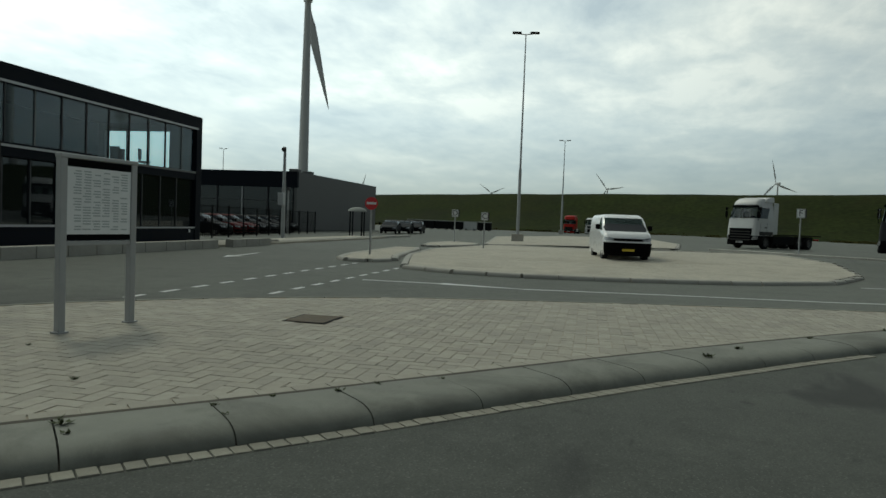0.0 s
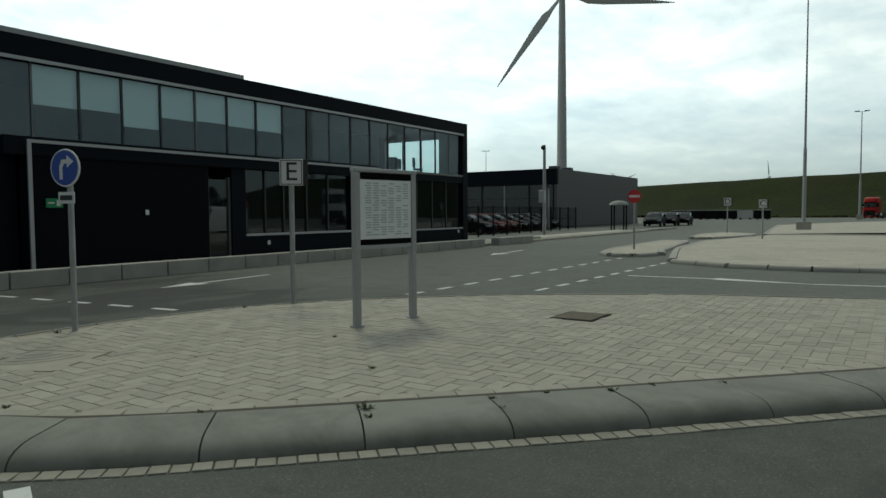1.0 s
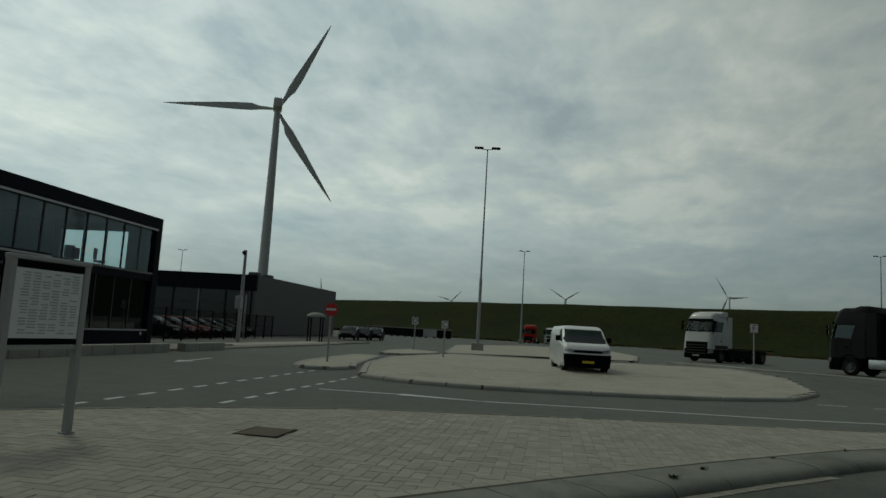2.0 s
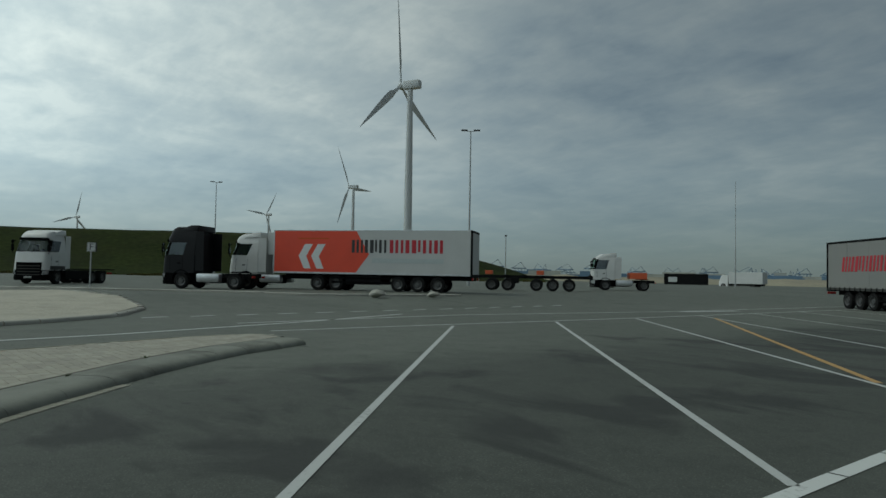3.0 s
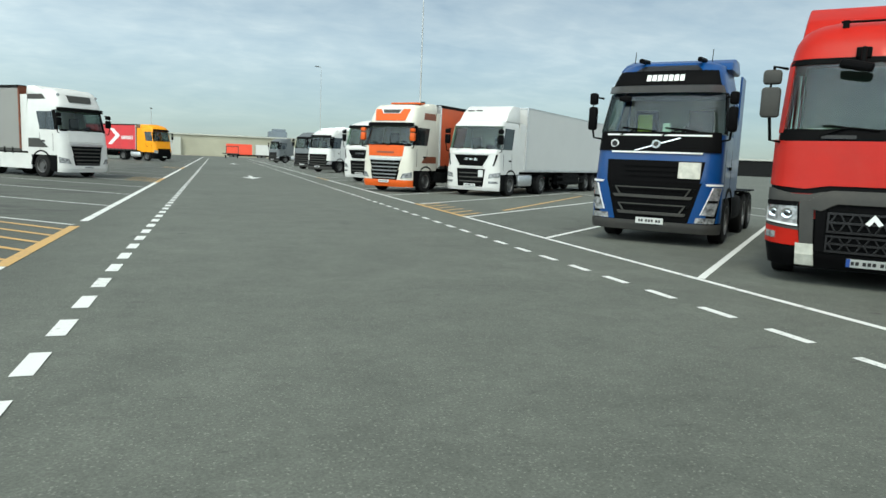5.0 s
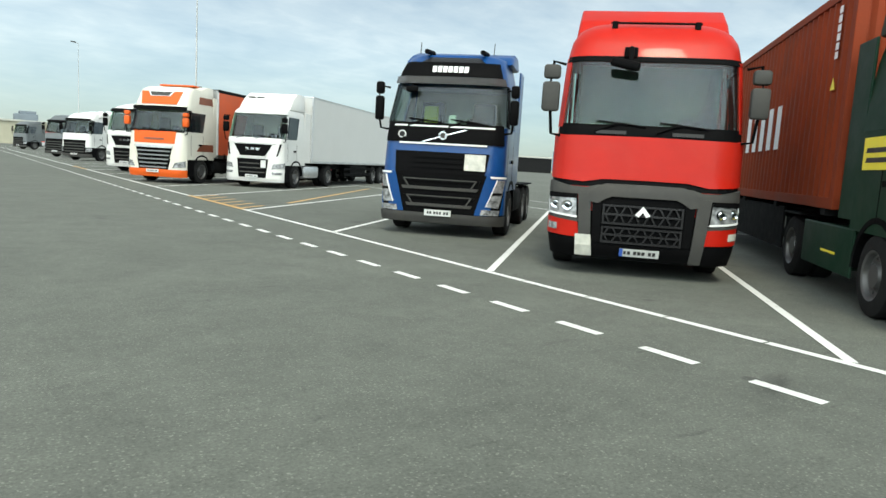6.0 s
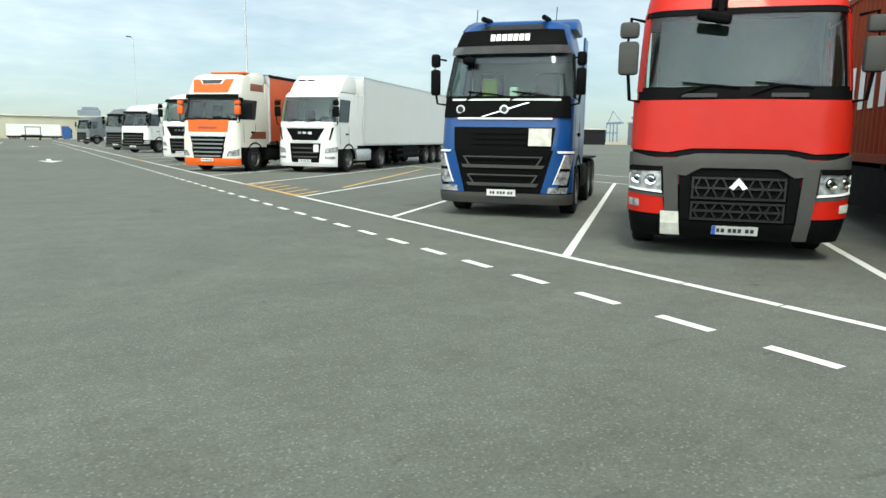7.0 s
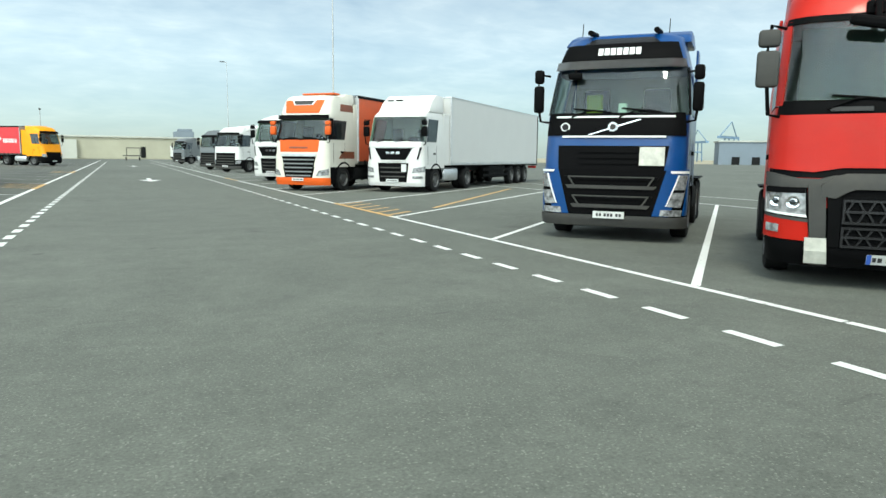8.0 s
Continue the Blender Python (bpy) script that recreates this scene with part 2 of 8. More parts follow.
M = {
    "asphalt": asphalt_material(),
    "white_line": marking_material("white_road_paint", (0.60, 0.61, 0.59)),
    "orange_line": marking_material("orange_road_paint", (0.47, 0.285, 0.10)),
    "white_mid": marking_material("dulled_white_road_paint", (0.48, 0.49, 0.475)),
    "white_worn": marking_material("worn_white_road_paint", (0.45, 0.46, 0.45)),
    "kerb": material("kerb_concrete", (0.21, 0.216, 0.185), 0.9, vary=0.14, scale=3, bump=0.35, bump_scale=120, dirt=0.7, dirt_color=(0.07, 0.07, 0.055), random_each=0.05, fine=0.12),
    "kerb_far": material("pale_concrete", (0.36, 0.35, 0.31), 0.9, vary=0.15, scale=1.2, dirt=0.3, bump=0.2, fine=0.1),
    "paver": material("beige_paver", (0.345, 0.326, 0.272), 0.92, vary=0.1, scale=5, bump=0.35, bump_scale=140, dirt=0.25, random_each=0.1, fine=0.14),
    "paver_rest": material("beige_paver_joined", (0.345, 0.326, 0.272), 0.92, vary=0.1, scale=5, bump=0.35, bump_scale=140, dirt=0.25, island=0.1, fine=0.14),
    "sett": material("grey_beige_sett", (0.265, 0.255, 0.21), 0.92, vary=0.14, scale=6, bump=0.35, bump_scale=140, dirt=0.3, random_each=0.12, fine=0.14),
    "moss": material("dark_moss_joint", (0.055, 0.048, 0.034), 0.95, vary=0.4, scale=14),
    "joint": material("joint_sand", (0.30, 0.26, 0.20), 0.95, vary=0.3, scale=20),
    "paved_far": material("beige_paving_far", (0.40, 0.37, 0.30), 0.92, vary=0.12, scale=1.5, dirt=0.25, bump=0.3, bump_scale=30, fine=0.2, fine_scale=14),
    "grass": material("dike_grass", (0.023, 0.031, 0.009), 0.95, spec=0.02, vary=0.35, scale=0.05, bump=0.6, bump_scale=2.0, dirt=0.4, dirt_color=(0.045, 0.040, 0.018), fine=0.25, fine_scale=0.8),
    "dry_grass": material("dry_grass", (0.075, 0.070, 0.026), 0.95, spec=0.02, vary=0.35, scale=0.3, fine=0.25, fine_scale=2.0),
    "sand": material("sandy_ground", (0.28, 0.25, 0.18), 0.95, vary=0.25, scale=0.03, dirt=0.6, dirt_color=(0.12, 0.13, 0.06), fine=0.15, fine_scale=1.0),
    "drain_rust": material("rusty_cast_iron", (0.11, 0.085, 0.055), 0.85, vary=0.25, scale=9, bump=0.2),
    "weed": material("weed_leaf", (0.06, 0.075, 0.03), 0.8, vary=0.3),
    "cladding": material("black_cladding", (0.006, 0.0088, 0.0138), 0.6, vary=0.15, scale=2, bump=0.1, spec=0.08),
    "cladding_grey": material("grey_cladding", (0.10, 0.105, 0.105), 0.6, vary=0.12, scale=1, spec=0.4),
    "frame_grey": material("grey_frame", (0.16, 0.17, 0.17), 0.45, metal=0.3, vary=0.08),
    "frame_dark": material("dark_frame", (0.03, 0.034, 0.038), 0.4, vary=0.1),
    "trim_light": material("light_trim", (0.42, 0.43, 0.44), 0.45, metal=0.4, vary=0.06),
    "pane": glass("facade_glass", (0.90, 0.97, 0.98), 0.97, mirror=0.065),
    "pane_dark": glass("dark_facade_glass", (0.30, 0.34, 0.36), 0.6, mirror=0.055),
    "blind": material("pale_blind", (0.84, 0.89, 0.86), 0.8, vary=0.04),
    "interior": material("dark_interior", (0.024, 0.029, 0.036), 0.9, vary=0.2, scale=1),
    "windscreen": glass("truck_glass", (0.58, 0.75, 0.64), 0.90, mirror=0.035),
    "plastic": material("black_plastic", (0.003, 0.0031, 0.0034), 0.6, spec=0.035, vary=0.15, bump=0.08, bump_scale=200),
    "plastic_grey": material("grey_plastic", (0.046, 0.046, 0.044), 0.65, spec=0.15, vary=0.1, bump=0.1, bump_scale=200, dirt=0.25),
    "tyre": material("tyre_rubber", (0.012, 0.012, 0.012), 0.85, vary=0.2, bump=0.2, bump_scale=90, dirt=0.2, dirt_color=(0.028, 0.026, 0.024), spec=0.12),
    "rim": material("steel_rim", (0.10, 0.10, 0.10), 0.45, metal=0.6, vary=0.15, dirt=0.5),
    "chassis": material("chassis_paint", (0.010, 0.0105, 0.011), 0.85, spec=0.06, vary=0.25, dirt=0.25, dirt_color=(0.03, 0.028, 0.024)),
    "alu": material("aluminium", (0.55, 0.56, 0.57), 0.38, metal=0.8, vary=0.1, dirt=0.25),
    "chrome": material("chrome", (0.75, 0.76, 0.77), 0.14, metal=1.0, vary=0.02),
    "lamp_glass": material("headlight_lens", (0.30, 0.31, 0.32), 0.16, vary=0.85, scale=11, coat=0.8, metal=0.45),
    "tail_red": material("red_lens", (0.42, 0.02, 0.02), 0.25, coat=0.5),
    "plate": material("plate_white", (0.50, 0.51, 0.50), 0.5, vary=0.04),
    "plate_yellow": material("plate_yellow", (0.68, 0.50, 0.05), 0.5, vary=0.04),
    "plate_blue": material("plate_blue", (0.03, 0.10, 0.42), 0.5, vary=0.04),
    "ink": material("dark_ink", (0.02, 0.02, 0.022), 0.6, vary=0.05),
    "renault_red": material("red_truck_paint", (0.37, 0.011, 0.006), 0.4, vary=0.07, scale=2, coat=0.09, spec=0.15, dirt=0.1),
    "volvo_blue": material("blue_truck_paint", (0.0008, 0.041, 0.155), 0.35, vary=0.1, scale=2, coat=0.25, spec=0.22, dirt=0.05),
    "white_paint": material("white_truck_paint", (0.54, 0.54, 0.525), 0.38, vary=0.04, scale=2, coat=0.4, dirt=0.12, dirt_color=(0.3, 0.28, 0.24)),
    "cream_paint": material("cream_truck_paint", (0.55, 0.53, 0.46), 0.38, vary=0.04, scale=2, coat=0.5, dirt=0.1, dirt_color=(0.3, 0.28, 0.24)),
    "orange_paint": material("orange_truck_paint", (0.54, 0.085, 0.014), 0.42, vary=0.06, scale=2, spec=0.2),
    "orange_curtain": material("orange_curtain", (0.58, 0.10, 0.035), 0.6, vary=0.1, scale=1.2, bump=0.3, bump_scale=3, dirt=0.2),
    "yellow_paint": material("yellow_truck_paint", (0.74, 0.27, 0.006), 0.42, vary=0.05, scale=2, spec=0.25),
    "red_curtain": material("red_curtain", (0.50, 0.022, 0.03), 0.55, vary=0.1, scale=1.2, bump=0.3, bump_scale=3, dirt=0.15),
    "grey_curtain": material("grey_curtain", (0.20, 0.20, 0.19), 0.65, vary=0.06, scale=0.8, bump=0.35, bump_scale=2.5, dirt=0.3, dirt_color=(0.22, 0.21, 0.19)),
    "lettering_red": material("red_print", (0.42, 0.018, 0.032), 0.6, vary=0.05),
    "lettering_black": material("black_print", (0.03, 0.03, 0.032), 0.6, vary=0.05),
    "lettering_grey": material("grey_print", (0.42, 0.46, 0.46), 0.6, vary=0.05),
    "print_white": material("white_print", (0.64, 0.65, 0.65), 0.6, vary=0.04),
    "box_white": material("white_trailer_panel", (0.48, 0.485, 0.475), 0.55, vary=0.04, scale=0.8, dirt=0.2, dirt_color=(0.4, 0.39, 0.36)),
    "farm_red": material("red_trailer_panel", (0.66, 0.06, 0.025), 0.45, vary=0.05, scale=1),
    "dark_paint": material("black_truck_paint", (0.006, 0.0065, 0.008), 0.5, vary=0.15, spec=0.2),
    "darkgrey_paint": material("dark_grey_truck_paint", (0.075, 0.085, 0.09), 0.4, vary=0.1, coat=0.5),
    "green_paint": material("dark_green_truck_paint", (0.003, 0.022, 0.011), 0.5, vary=0.12, scale=2, spec=0.15, dirt=0.15),
    "yellow_sign": material("yellow_panel", (0.72, 0.60, 0.05), 0.5, vary=0.05),
    "container": material("rusty_orange_container", (0.185, 0.030, 0.010), 0.7, spec=0.15, vary=0.16, scale=1.6, bump=0.15, bump_scale=30, dirt=0.5, dirt_color=(0.10, 0.026, 0.012)),
    "steel_post": material("galvanised_steel", (0.36, 0.37, 0.37), 0.55, metal=0.35, vary=0.12, scale=8, dirt=0.2),
    "board_frame": material("light_grey_powder_coat", (0.36, 0.37, 0.37), 0.5, metal=0.2, vary=0.06),
    "board_white": material("information_sheet", (0.78, 0.80, 0.80), 0.45, vary=0.05, scale=3),
    "sign_blue": material("blue_sign", (0.015, 0.06, 0.34), 0.4, vary=0.04),
    "sign_red": material("red_sign", (0.55, 0.025, 0.03), 0.4, vary=0.04),
    "sign_green": material("green_sign", (0.01, 0.25, 0.09), 0.5, vary=0.04),
    "turbine": material("turbine_white", (0.48, 0.50, 0.51), 0.5, vary=0.04, scale=0.2),
    # the haze of distance is mixed into these three base colours
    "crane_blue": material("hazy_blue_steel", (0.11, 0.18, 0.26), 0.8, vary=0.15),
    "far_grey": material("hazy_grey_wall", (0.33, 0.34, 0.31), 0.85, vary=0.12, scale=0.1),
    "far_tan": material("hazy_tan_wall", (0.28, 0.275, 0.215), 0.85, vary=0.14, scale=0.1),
    "van_white": material("white_van_paint", (0.72, 0.73, 0.73), 0.3, vary=0.03, coat=0.6),
    "car_red": material("dark_red_car_paint", (0.10, 0.008, 0.01), 0.55, vary=0.06, spec=0.07),
    "car_black": material("black_car_paint", (0.008, 0.009, 0.011), 0.55, vary=0.06, spec=0.07),
    "car_grey": material("grey_car_paint", (0.035, 0.037, 0.04), 0.55, vary=0.06, spec=0.07),
    "cloth": material("pale_cab_cloth", (0.36, 0.36, 0.32), 0.9, vary=0.15, scale=4),
    "hiviz": material("yellow_green_cloth", (0.42, 0.46, 0.06), 0.8, vary=0.15, scale=8),
    "cab_curtain": material("cab_curtain", (0.046, 0.062, 0.055), 0.9, vary=0.22, scale=1.6, stretch=(2, 1, 0.4)),
    "visor": material("smoked_visor", (0.05, 0.05, 0.052), 0.22, vary=0.1, coat=0.7, spec=0.5),
    "gloss_black": material("gloss_black", (0.014, 0.014, 0.015), 0.4, vary=0.1, spec=0.2),
    "steam": material("steam_white", (0.8, 0.82, 0.84), 1.0, vary=0.05),
    "brown_decal": material("brown_decal", (0.16, 0.045, 0.02), 0.5, vary=0.25, scale=3),
    # distance haze is mixed into this colour too
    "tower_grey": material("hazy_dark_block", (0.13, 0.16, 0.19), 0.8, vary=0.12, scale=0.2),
    "duct": material("grey_tape", (0.45, 0.45, 0.40), 0.6, vary=0.2, scale=9, bump=0.3, bump_scale=20),
}


# ---- mesh helpers ----
def mesh_of(bm, name, mat, smooth=False):
    me = bpy.data.meshes.new(name)
    bmesh.ops.recalc_face_normals(bm, faces=bm.faces[:])
    bm.to_mesh(me)
    bm.free()
    me.materials.append(mat)
    if smooth:
        for p in me.polygons:
            p.use_smooth = True
        me.set_sharp_from_angle(angle=radians(38))
    return me


def part(name, bm, mat, parent=None, label="", smooth=False):
    me = bm if isinstance(bm, bpy.types.Mesh) else mesh_of(bm, name, M[mat], smooth)
    ob = new(name, me)
    ob.parent = parent
    if label:
        ob["label"] = label
    return ob


def base(name, m, label, category, group="", kind=""):
    e = new(name)
    e.empty_display_size = 0.3
    e.matrix_basis = m
    return tagged(e, label, category, group, kind)


def box(x0, x1, y0, y1, z0, z1, bev=0.0, bm=None, m=None):
    b = bmesh.new()
    vs = [b.verts.new((x, y, z)) for x in (x0, x1) for y in (y0, y1) for z in (z0, z1)]
    for f in ((0, 1, 3, 2), (4, 6, 7, 5), (0, 4, 5, 1), (2, 3, 7, 6), (0, 2, 6, 4), (1, 5, 7, 3)):
        b.faces.new([vs[i] for i in f])
    if bev:
        bmesh.ops.bevel(b, geom=b.edges[:], offset=bev, segments=2, profile=0.5, affect="EDGES")
    if m is not None:
        b.transform(m)
    if bm is None:
        return b
    return join(bm, b)


def join(bm, b):
    tmp = bpy.data.meshes.new("tmp")
    b.to_mesh(tmp)
    b.free()
    bm.from_mesh(tmp)
    bpy.data.meshes.remove(tmp)
    return bm


def prism(points, z0, z1, bm=None, m=None, bev=0.0):
    """A flat outline in x and y, raised from z0 to z1."""
    b = bmesh.new()
    lo = [b.verts.new((x, y, z0)) for x, y in points]
    hi = [b.verts.new((x, y, z1)) for x, y in points]
    b.faces.new(lo[::-1])
    b.faces.new(hi)
    for i in range(len(lo)):
        j = (i + 1) % len(lo)
        b.faces.new((lo[i], lo[j], hi[j], hi[i]))
    if bev:
        bmesh.ops.bevel(b, geom=b.edges[:], offset=bev, segments=2, profile=0.5, affect="EDGES")
    if m is not None:
        b.transform(m)
    return b if bm is None else join(bm, b)


def lathe(profile, n=24, axis="X", bm=None, m=None, caps=True):
    """Turns a line of (radius, along) about an axis."""
    b = bmesh.new()
    rings = []
    for r, a in profile:
        ring = []
        for i in range(n):
            t = 2 * math.pi * i / n
            p = (a, r * math.cos(t), r * math.sin(t)) if axis == "X" else (r * math.cos(t), r * math.sin(t), a)
            ring.append(b.verts.new(p))
        rings.append(ring)
    for p, q in zip(rings, rings[1:]):
        for i in range(n):
            j = (i + 1) % n
            b.faces.new((p[i], p[j], q[j], q[i]))
    if caps:
        b.faces.new(rings[0])
        b.faces.new(rings[-1][::-1])
    if m is not None:
        b.transform(m)
    return b if bm is None else join(bm, b)


def tube(points, r, n=8, bm=None, radii=None):
    """A round bar along a line of points."""
    b = bmesh.new()
    rings = []
    pts = [Vector(p) for p in points]
    for i, p in enumerate(pts):
        d = (pts[min(i + 1, len(pts) - 1)] - pts[max(i - 1, 0)]).normalized()
        q = d.to_track_quat("Z", "Y").to_matrix()
        rr = radii[i] if radii else r
        rings.append([b.verts.new(p + q @ Vector((rr * math.cos(2 * math.pi * k / n), rr * math.sin(2 * math.pi * k / n), 0))) for k in range(n)])
    for p, q in zip(rings, rings[1:]):
        for i in range(n):
            j = (i + 1) % n
            b.faces.new((p[i], p[j], q[j], q[i]))
    b.faces.new(rings[0][::-1])
    b.faces.new(rings[-1])
    return b if bm is None else join(bm, b)


def table(rows, z):
    if z <= rows[0][0]:
        return rows[0][1]
    for (a, va), (b, vb) in zip(rows, rows[1:]):
        if z <= b:
            return va + (vb - va) * (z - a) / (b - a)
    return rows[-1][1]


class Shell:
    """A vehicle's skin: front line F and back line B (y by height), half width W, corner radius R, bow of the front."""

    def __init__(self, F, W, R=0.3, back=-2.3, bow=0.06, B=None):
        self.F, self.W, self.R, self.bow = F, W, R, bow
        self.B = B or [(0, back)]

    def at(self, z, s, off=0.0):
        """A point on the skin at height z, s metres round from the middle of the front, and off metres outside it."""
        y0, hw, bk = table(self.F, z), table(self.W, z), table(self.B, z)
        r = min(self.R, max(0.02, (y0 - bk) * 0.45))
        sg, a = (1 if s >= 0 else -1), abs(s)
        flat, arc = hw - r, r * math.pi / 2
        if a <= flat:
            x, y, nx, ny = a, y0 - self.bow * (a / hw) ** 2, 0.0, 1.0
        elif a <= flat + arc:
            t = (a - flat) / r
            x, y = flat + r * math.sin(t), y0 - r + r * math.cos(t) - self.bow * (flat / hw) ** 2
            nx, ny = math.sin(t), math.cos(t)
        else:
            x, y, nx, ny = hw, max(bk, y0 - r - self.bow * (flat / hw) ** 2 - (a - flat - arc)), 1.0, 0.0
        return Vector((sg * (x + off * nx), y + off * ny, z))

    def side(self, z, y):
        """How far round the skin the side point with that y lies."""
        y0, hw = table(self.F, z), table(self.W, z)
        r = min(self.R, max(0.02, (y0 - table(self.B, z)) * 0.45))
        return hw - r + r * math.pi / 2 + max(0.0, y0 - r - self.bow * ((hw - r) / hw) ** 2 - y)

    def body(self, zs, bm=None, roof=0.06):
        b = bmesh.new()
        rings = []
        for z in zs:
            hw, bk, y0 = table(self.W, z), table(self.B, z), table(self.F, z)
            end = self.side(z, bk)
            r = min(self.R, max(0.02, (y0 - bk) * 0.45))
            flat, arc = hw - r, r * math.pi / 2
            ss = [flat * k / 4 for k in range(5)] + [flat + arc * k / 5 for k in range(1, 6)] + [flat + arc + (end - flat - arc) * k / 4 for k in range(1, 5)]
            ring = [b.verts.new(self.at(z, s)) for s in [-s for s in ss[:0:-1]] + ss]
            rings.append(ring)
        for p, q in zip(rings, rings[1:]):
            for i in range(len(p)):
                j = (i + 1) % len(p)
                b.faces.new((p[i], p[j], q[j], q[i]))
        b.faces.new(rings[0][::-1])
        top = rings[-1]
        mid = sum((v.co for v in top), Vector()) / len(top)
        inner = [b.verts.new(mid + (v.co - mid) * 0.86 + Vector((0, 0, roof))) for v in top]
        for i in range(len(top)):
            j = (i + 1) % len(top)
            b.faces.new((top[i], top[j], inner[j], inner[i]))
        b.faces.new(inner)
        return b if bm is None else join(bm, b)

    def patch(self, corners, off=0.012, ns=10, nz=4, deep=0.03, bm=None):
        """A panel laid on the skin: corners (s, z), lower first, then upper: low start, low end, high end, high start."""
        (a, za), (b_, zb), (c, zc), (d, zd) = corners
        b = bmesh.new()
        grid = []
        for i in range(nz + 1):
            v = i / nz
            row = []
            for k in range(ns + 1):
                u = k / ns
                s = (a * (1 - u) + b_ * u) * (1 - v) + (d * (1 - u) + c * u) * v
                z = (za * (1 - u) + zb * u) * (1 - v) + (zd * (1 - u) + zc * u) * v
                row.append((b.verts.new(self.at(z, s, off)), b.verts.new(self.at(z, s, off - deep))))
            grid.append(row)
        for i in range(nz):
            for k in range(ns):
                b.faces.new([grid[i][k][0], grid[i][k + 1][0], grid[i + 1][k + 1][0], grid[i + 1][k][0]])
        rim = [(0, k) for k in range(ns)] + [(i, ns) for i in range(nz)] + [(nz, k) for k in range(ns, 0, -1)] + [(i, 0) for i in range(nz, 0, -1)]
        for p, q in zip(rim, rim[1:] + rim[:1]):
            (v1, w1), (v2, w2) = grid[p[0]][p[1]], grid[q[0]][q[1]]
            b.faces.new((v1, w1, w2, v2))
        return b if bm is None else join(bm, b)


def sym(rows):
    """Rows of (s, z) for one half, mirrored to both."""
    return [(-a, z) for a, z in rows[::-1] if a > 0] + list(rows)


def sheet(sh, lower, upper, off=0.02, ns=20, nz=3, deep=0.03):
    """A panel on a skin between two broken lines of (s, z) that share their ends."""
    s0, s1 = lower[0][0], lower[-1][0]
    cuts = sorted({round(s0 + (s1 - s0) * k / ns, 4) for k in range(ns + 1)} | {round(a, 4) for a, _ in list(lower) + list(upper)})
    b = bmesh.new()
    grid = []
    for i in range(nz + 1):
        v = i / nz
        row = []
        for s in cuts:
            z = table(lower, s) * (1 - v) + table(upper, s) * v
            row.append((b.verts.new(sh.at(z, s, off)), b.verts.new(sh.at(z, s, off - deep))))
        grid.append(row)
    n = len(cuts) - 1
    for i in range(nz):
        for k in range(n):
            b.faces.new([grid[i][k][0], grid[i][k + 1][0], grid[i + 1][k + 1][0], grid[i + 1][k][0]])
    rim = [(0, k) for k in range(n)] + [(i, n) for i in range(nz)] + [(nz, k) for k in range(n, 0, -1)] + [(i, 0) for i in range(nz, 0, -1)]
    for p, q in zip(rim, rim[1:] + rim[:1]):
        (v1, w1), (v2, w2) = grid[p[0]][p[1]], grid[q[0]][q[1]]
        b.faces.new((v1, w1, w2, v2))
    return b


def gz(x, y):
    """The height of the ground: the far side of the yard lies a little higher."""
    def step(v):
        v = min(1, max(0, v))
        return v * v * (3 - 2 * v)
    return 0.40 * step((-x - 22) / 13) * step((y + 3) / 11)


# ---- wheels ----
def wheel_meshes(r, w, tag):
    t = [(r * 0.60, -w / 2), (r * 0.86, -w / 2), (r * 0.97, -w * 0.43), (r, -w * 0.32), (r * 0.985, -0.02), (r * 0.985, 0.02), (r, w * 0.32), (r * 0.97, w * 0.43), (r * 0.86, w / 2), (r * 0.60, w / 2)]
    tyre = mesh_of(lathe(t, 28, caps=False), tag + "_tyre", M["tyre"], True)
    d = [(0.05 * r, w * 0.42), (0.28 * r, w * 0.42), (0.30 * r, w * 0.30), (0.34 * r, w * 0.20), (0.52 * r, w * 0.26), (0.56 * r, w * 0.46), (0.61 * r, w * 0.51), (0.62 * r, w * 0.2), (0.62 * r, -w * 0.4)]
    b = lathe(d, 24)
    for k in range(10):
        a = 2 * math.pi * k / 10
        lathe([(0.035 * r, 0), (0.03 * r, 0.05 * r)], 6, bm=b, m=Matrix.Translation((w * 0.22, 0.43 * r * math.cos(a), 0.43 * r * math.sin(a))))
    rim = mesh_of(b, tag + "_rim", M["rim"], True)
    return tyre, rim


TRUCK_WHEEL = wheel_meshes(0.50, 0.30, "truck_wheel")
CAR_WHEEL = wheel_meshes(0.33, 0.21, "car_wheel")


def wheel(parent, x, y, z, kit, rim_mesh=None):
    w = part("wheel", kit[0], None, parent)
    w.matrix_basis = pose(x, y, z, 0, 0, 0 if x > 0 else 180)
    part("rim", rim_mesh or kit[1], None, w)
    return w


def bars(rows, mat_name, parent, name, plane, label=""):
    """Flat shapes printed on a panel; plane gives a point from (along, up)."""
    b = bmesh.new()
    for poly in rows:
        b.faces.new([b.verts.new(plane(u, v)) for u, v in poly])
    return part(name, b, mat_name, parent, label)


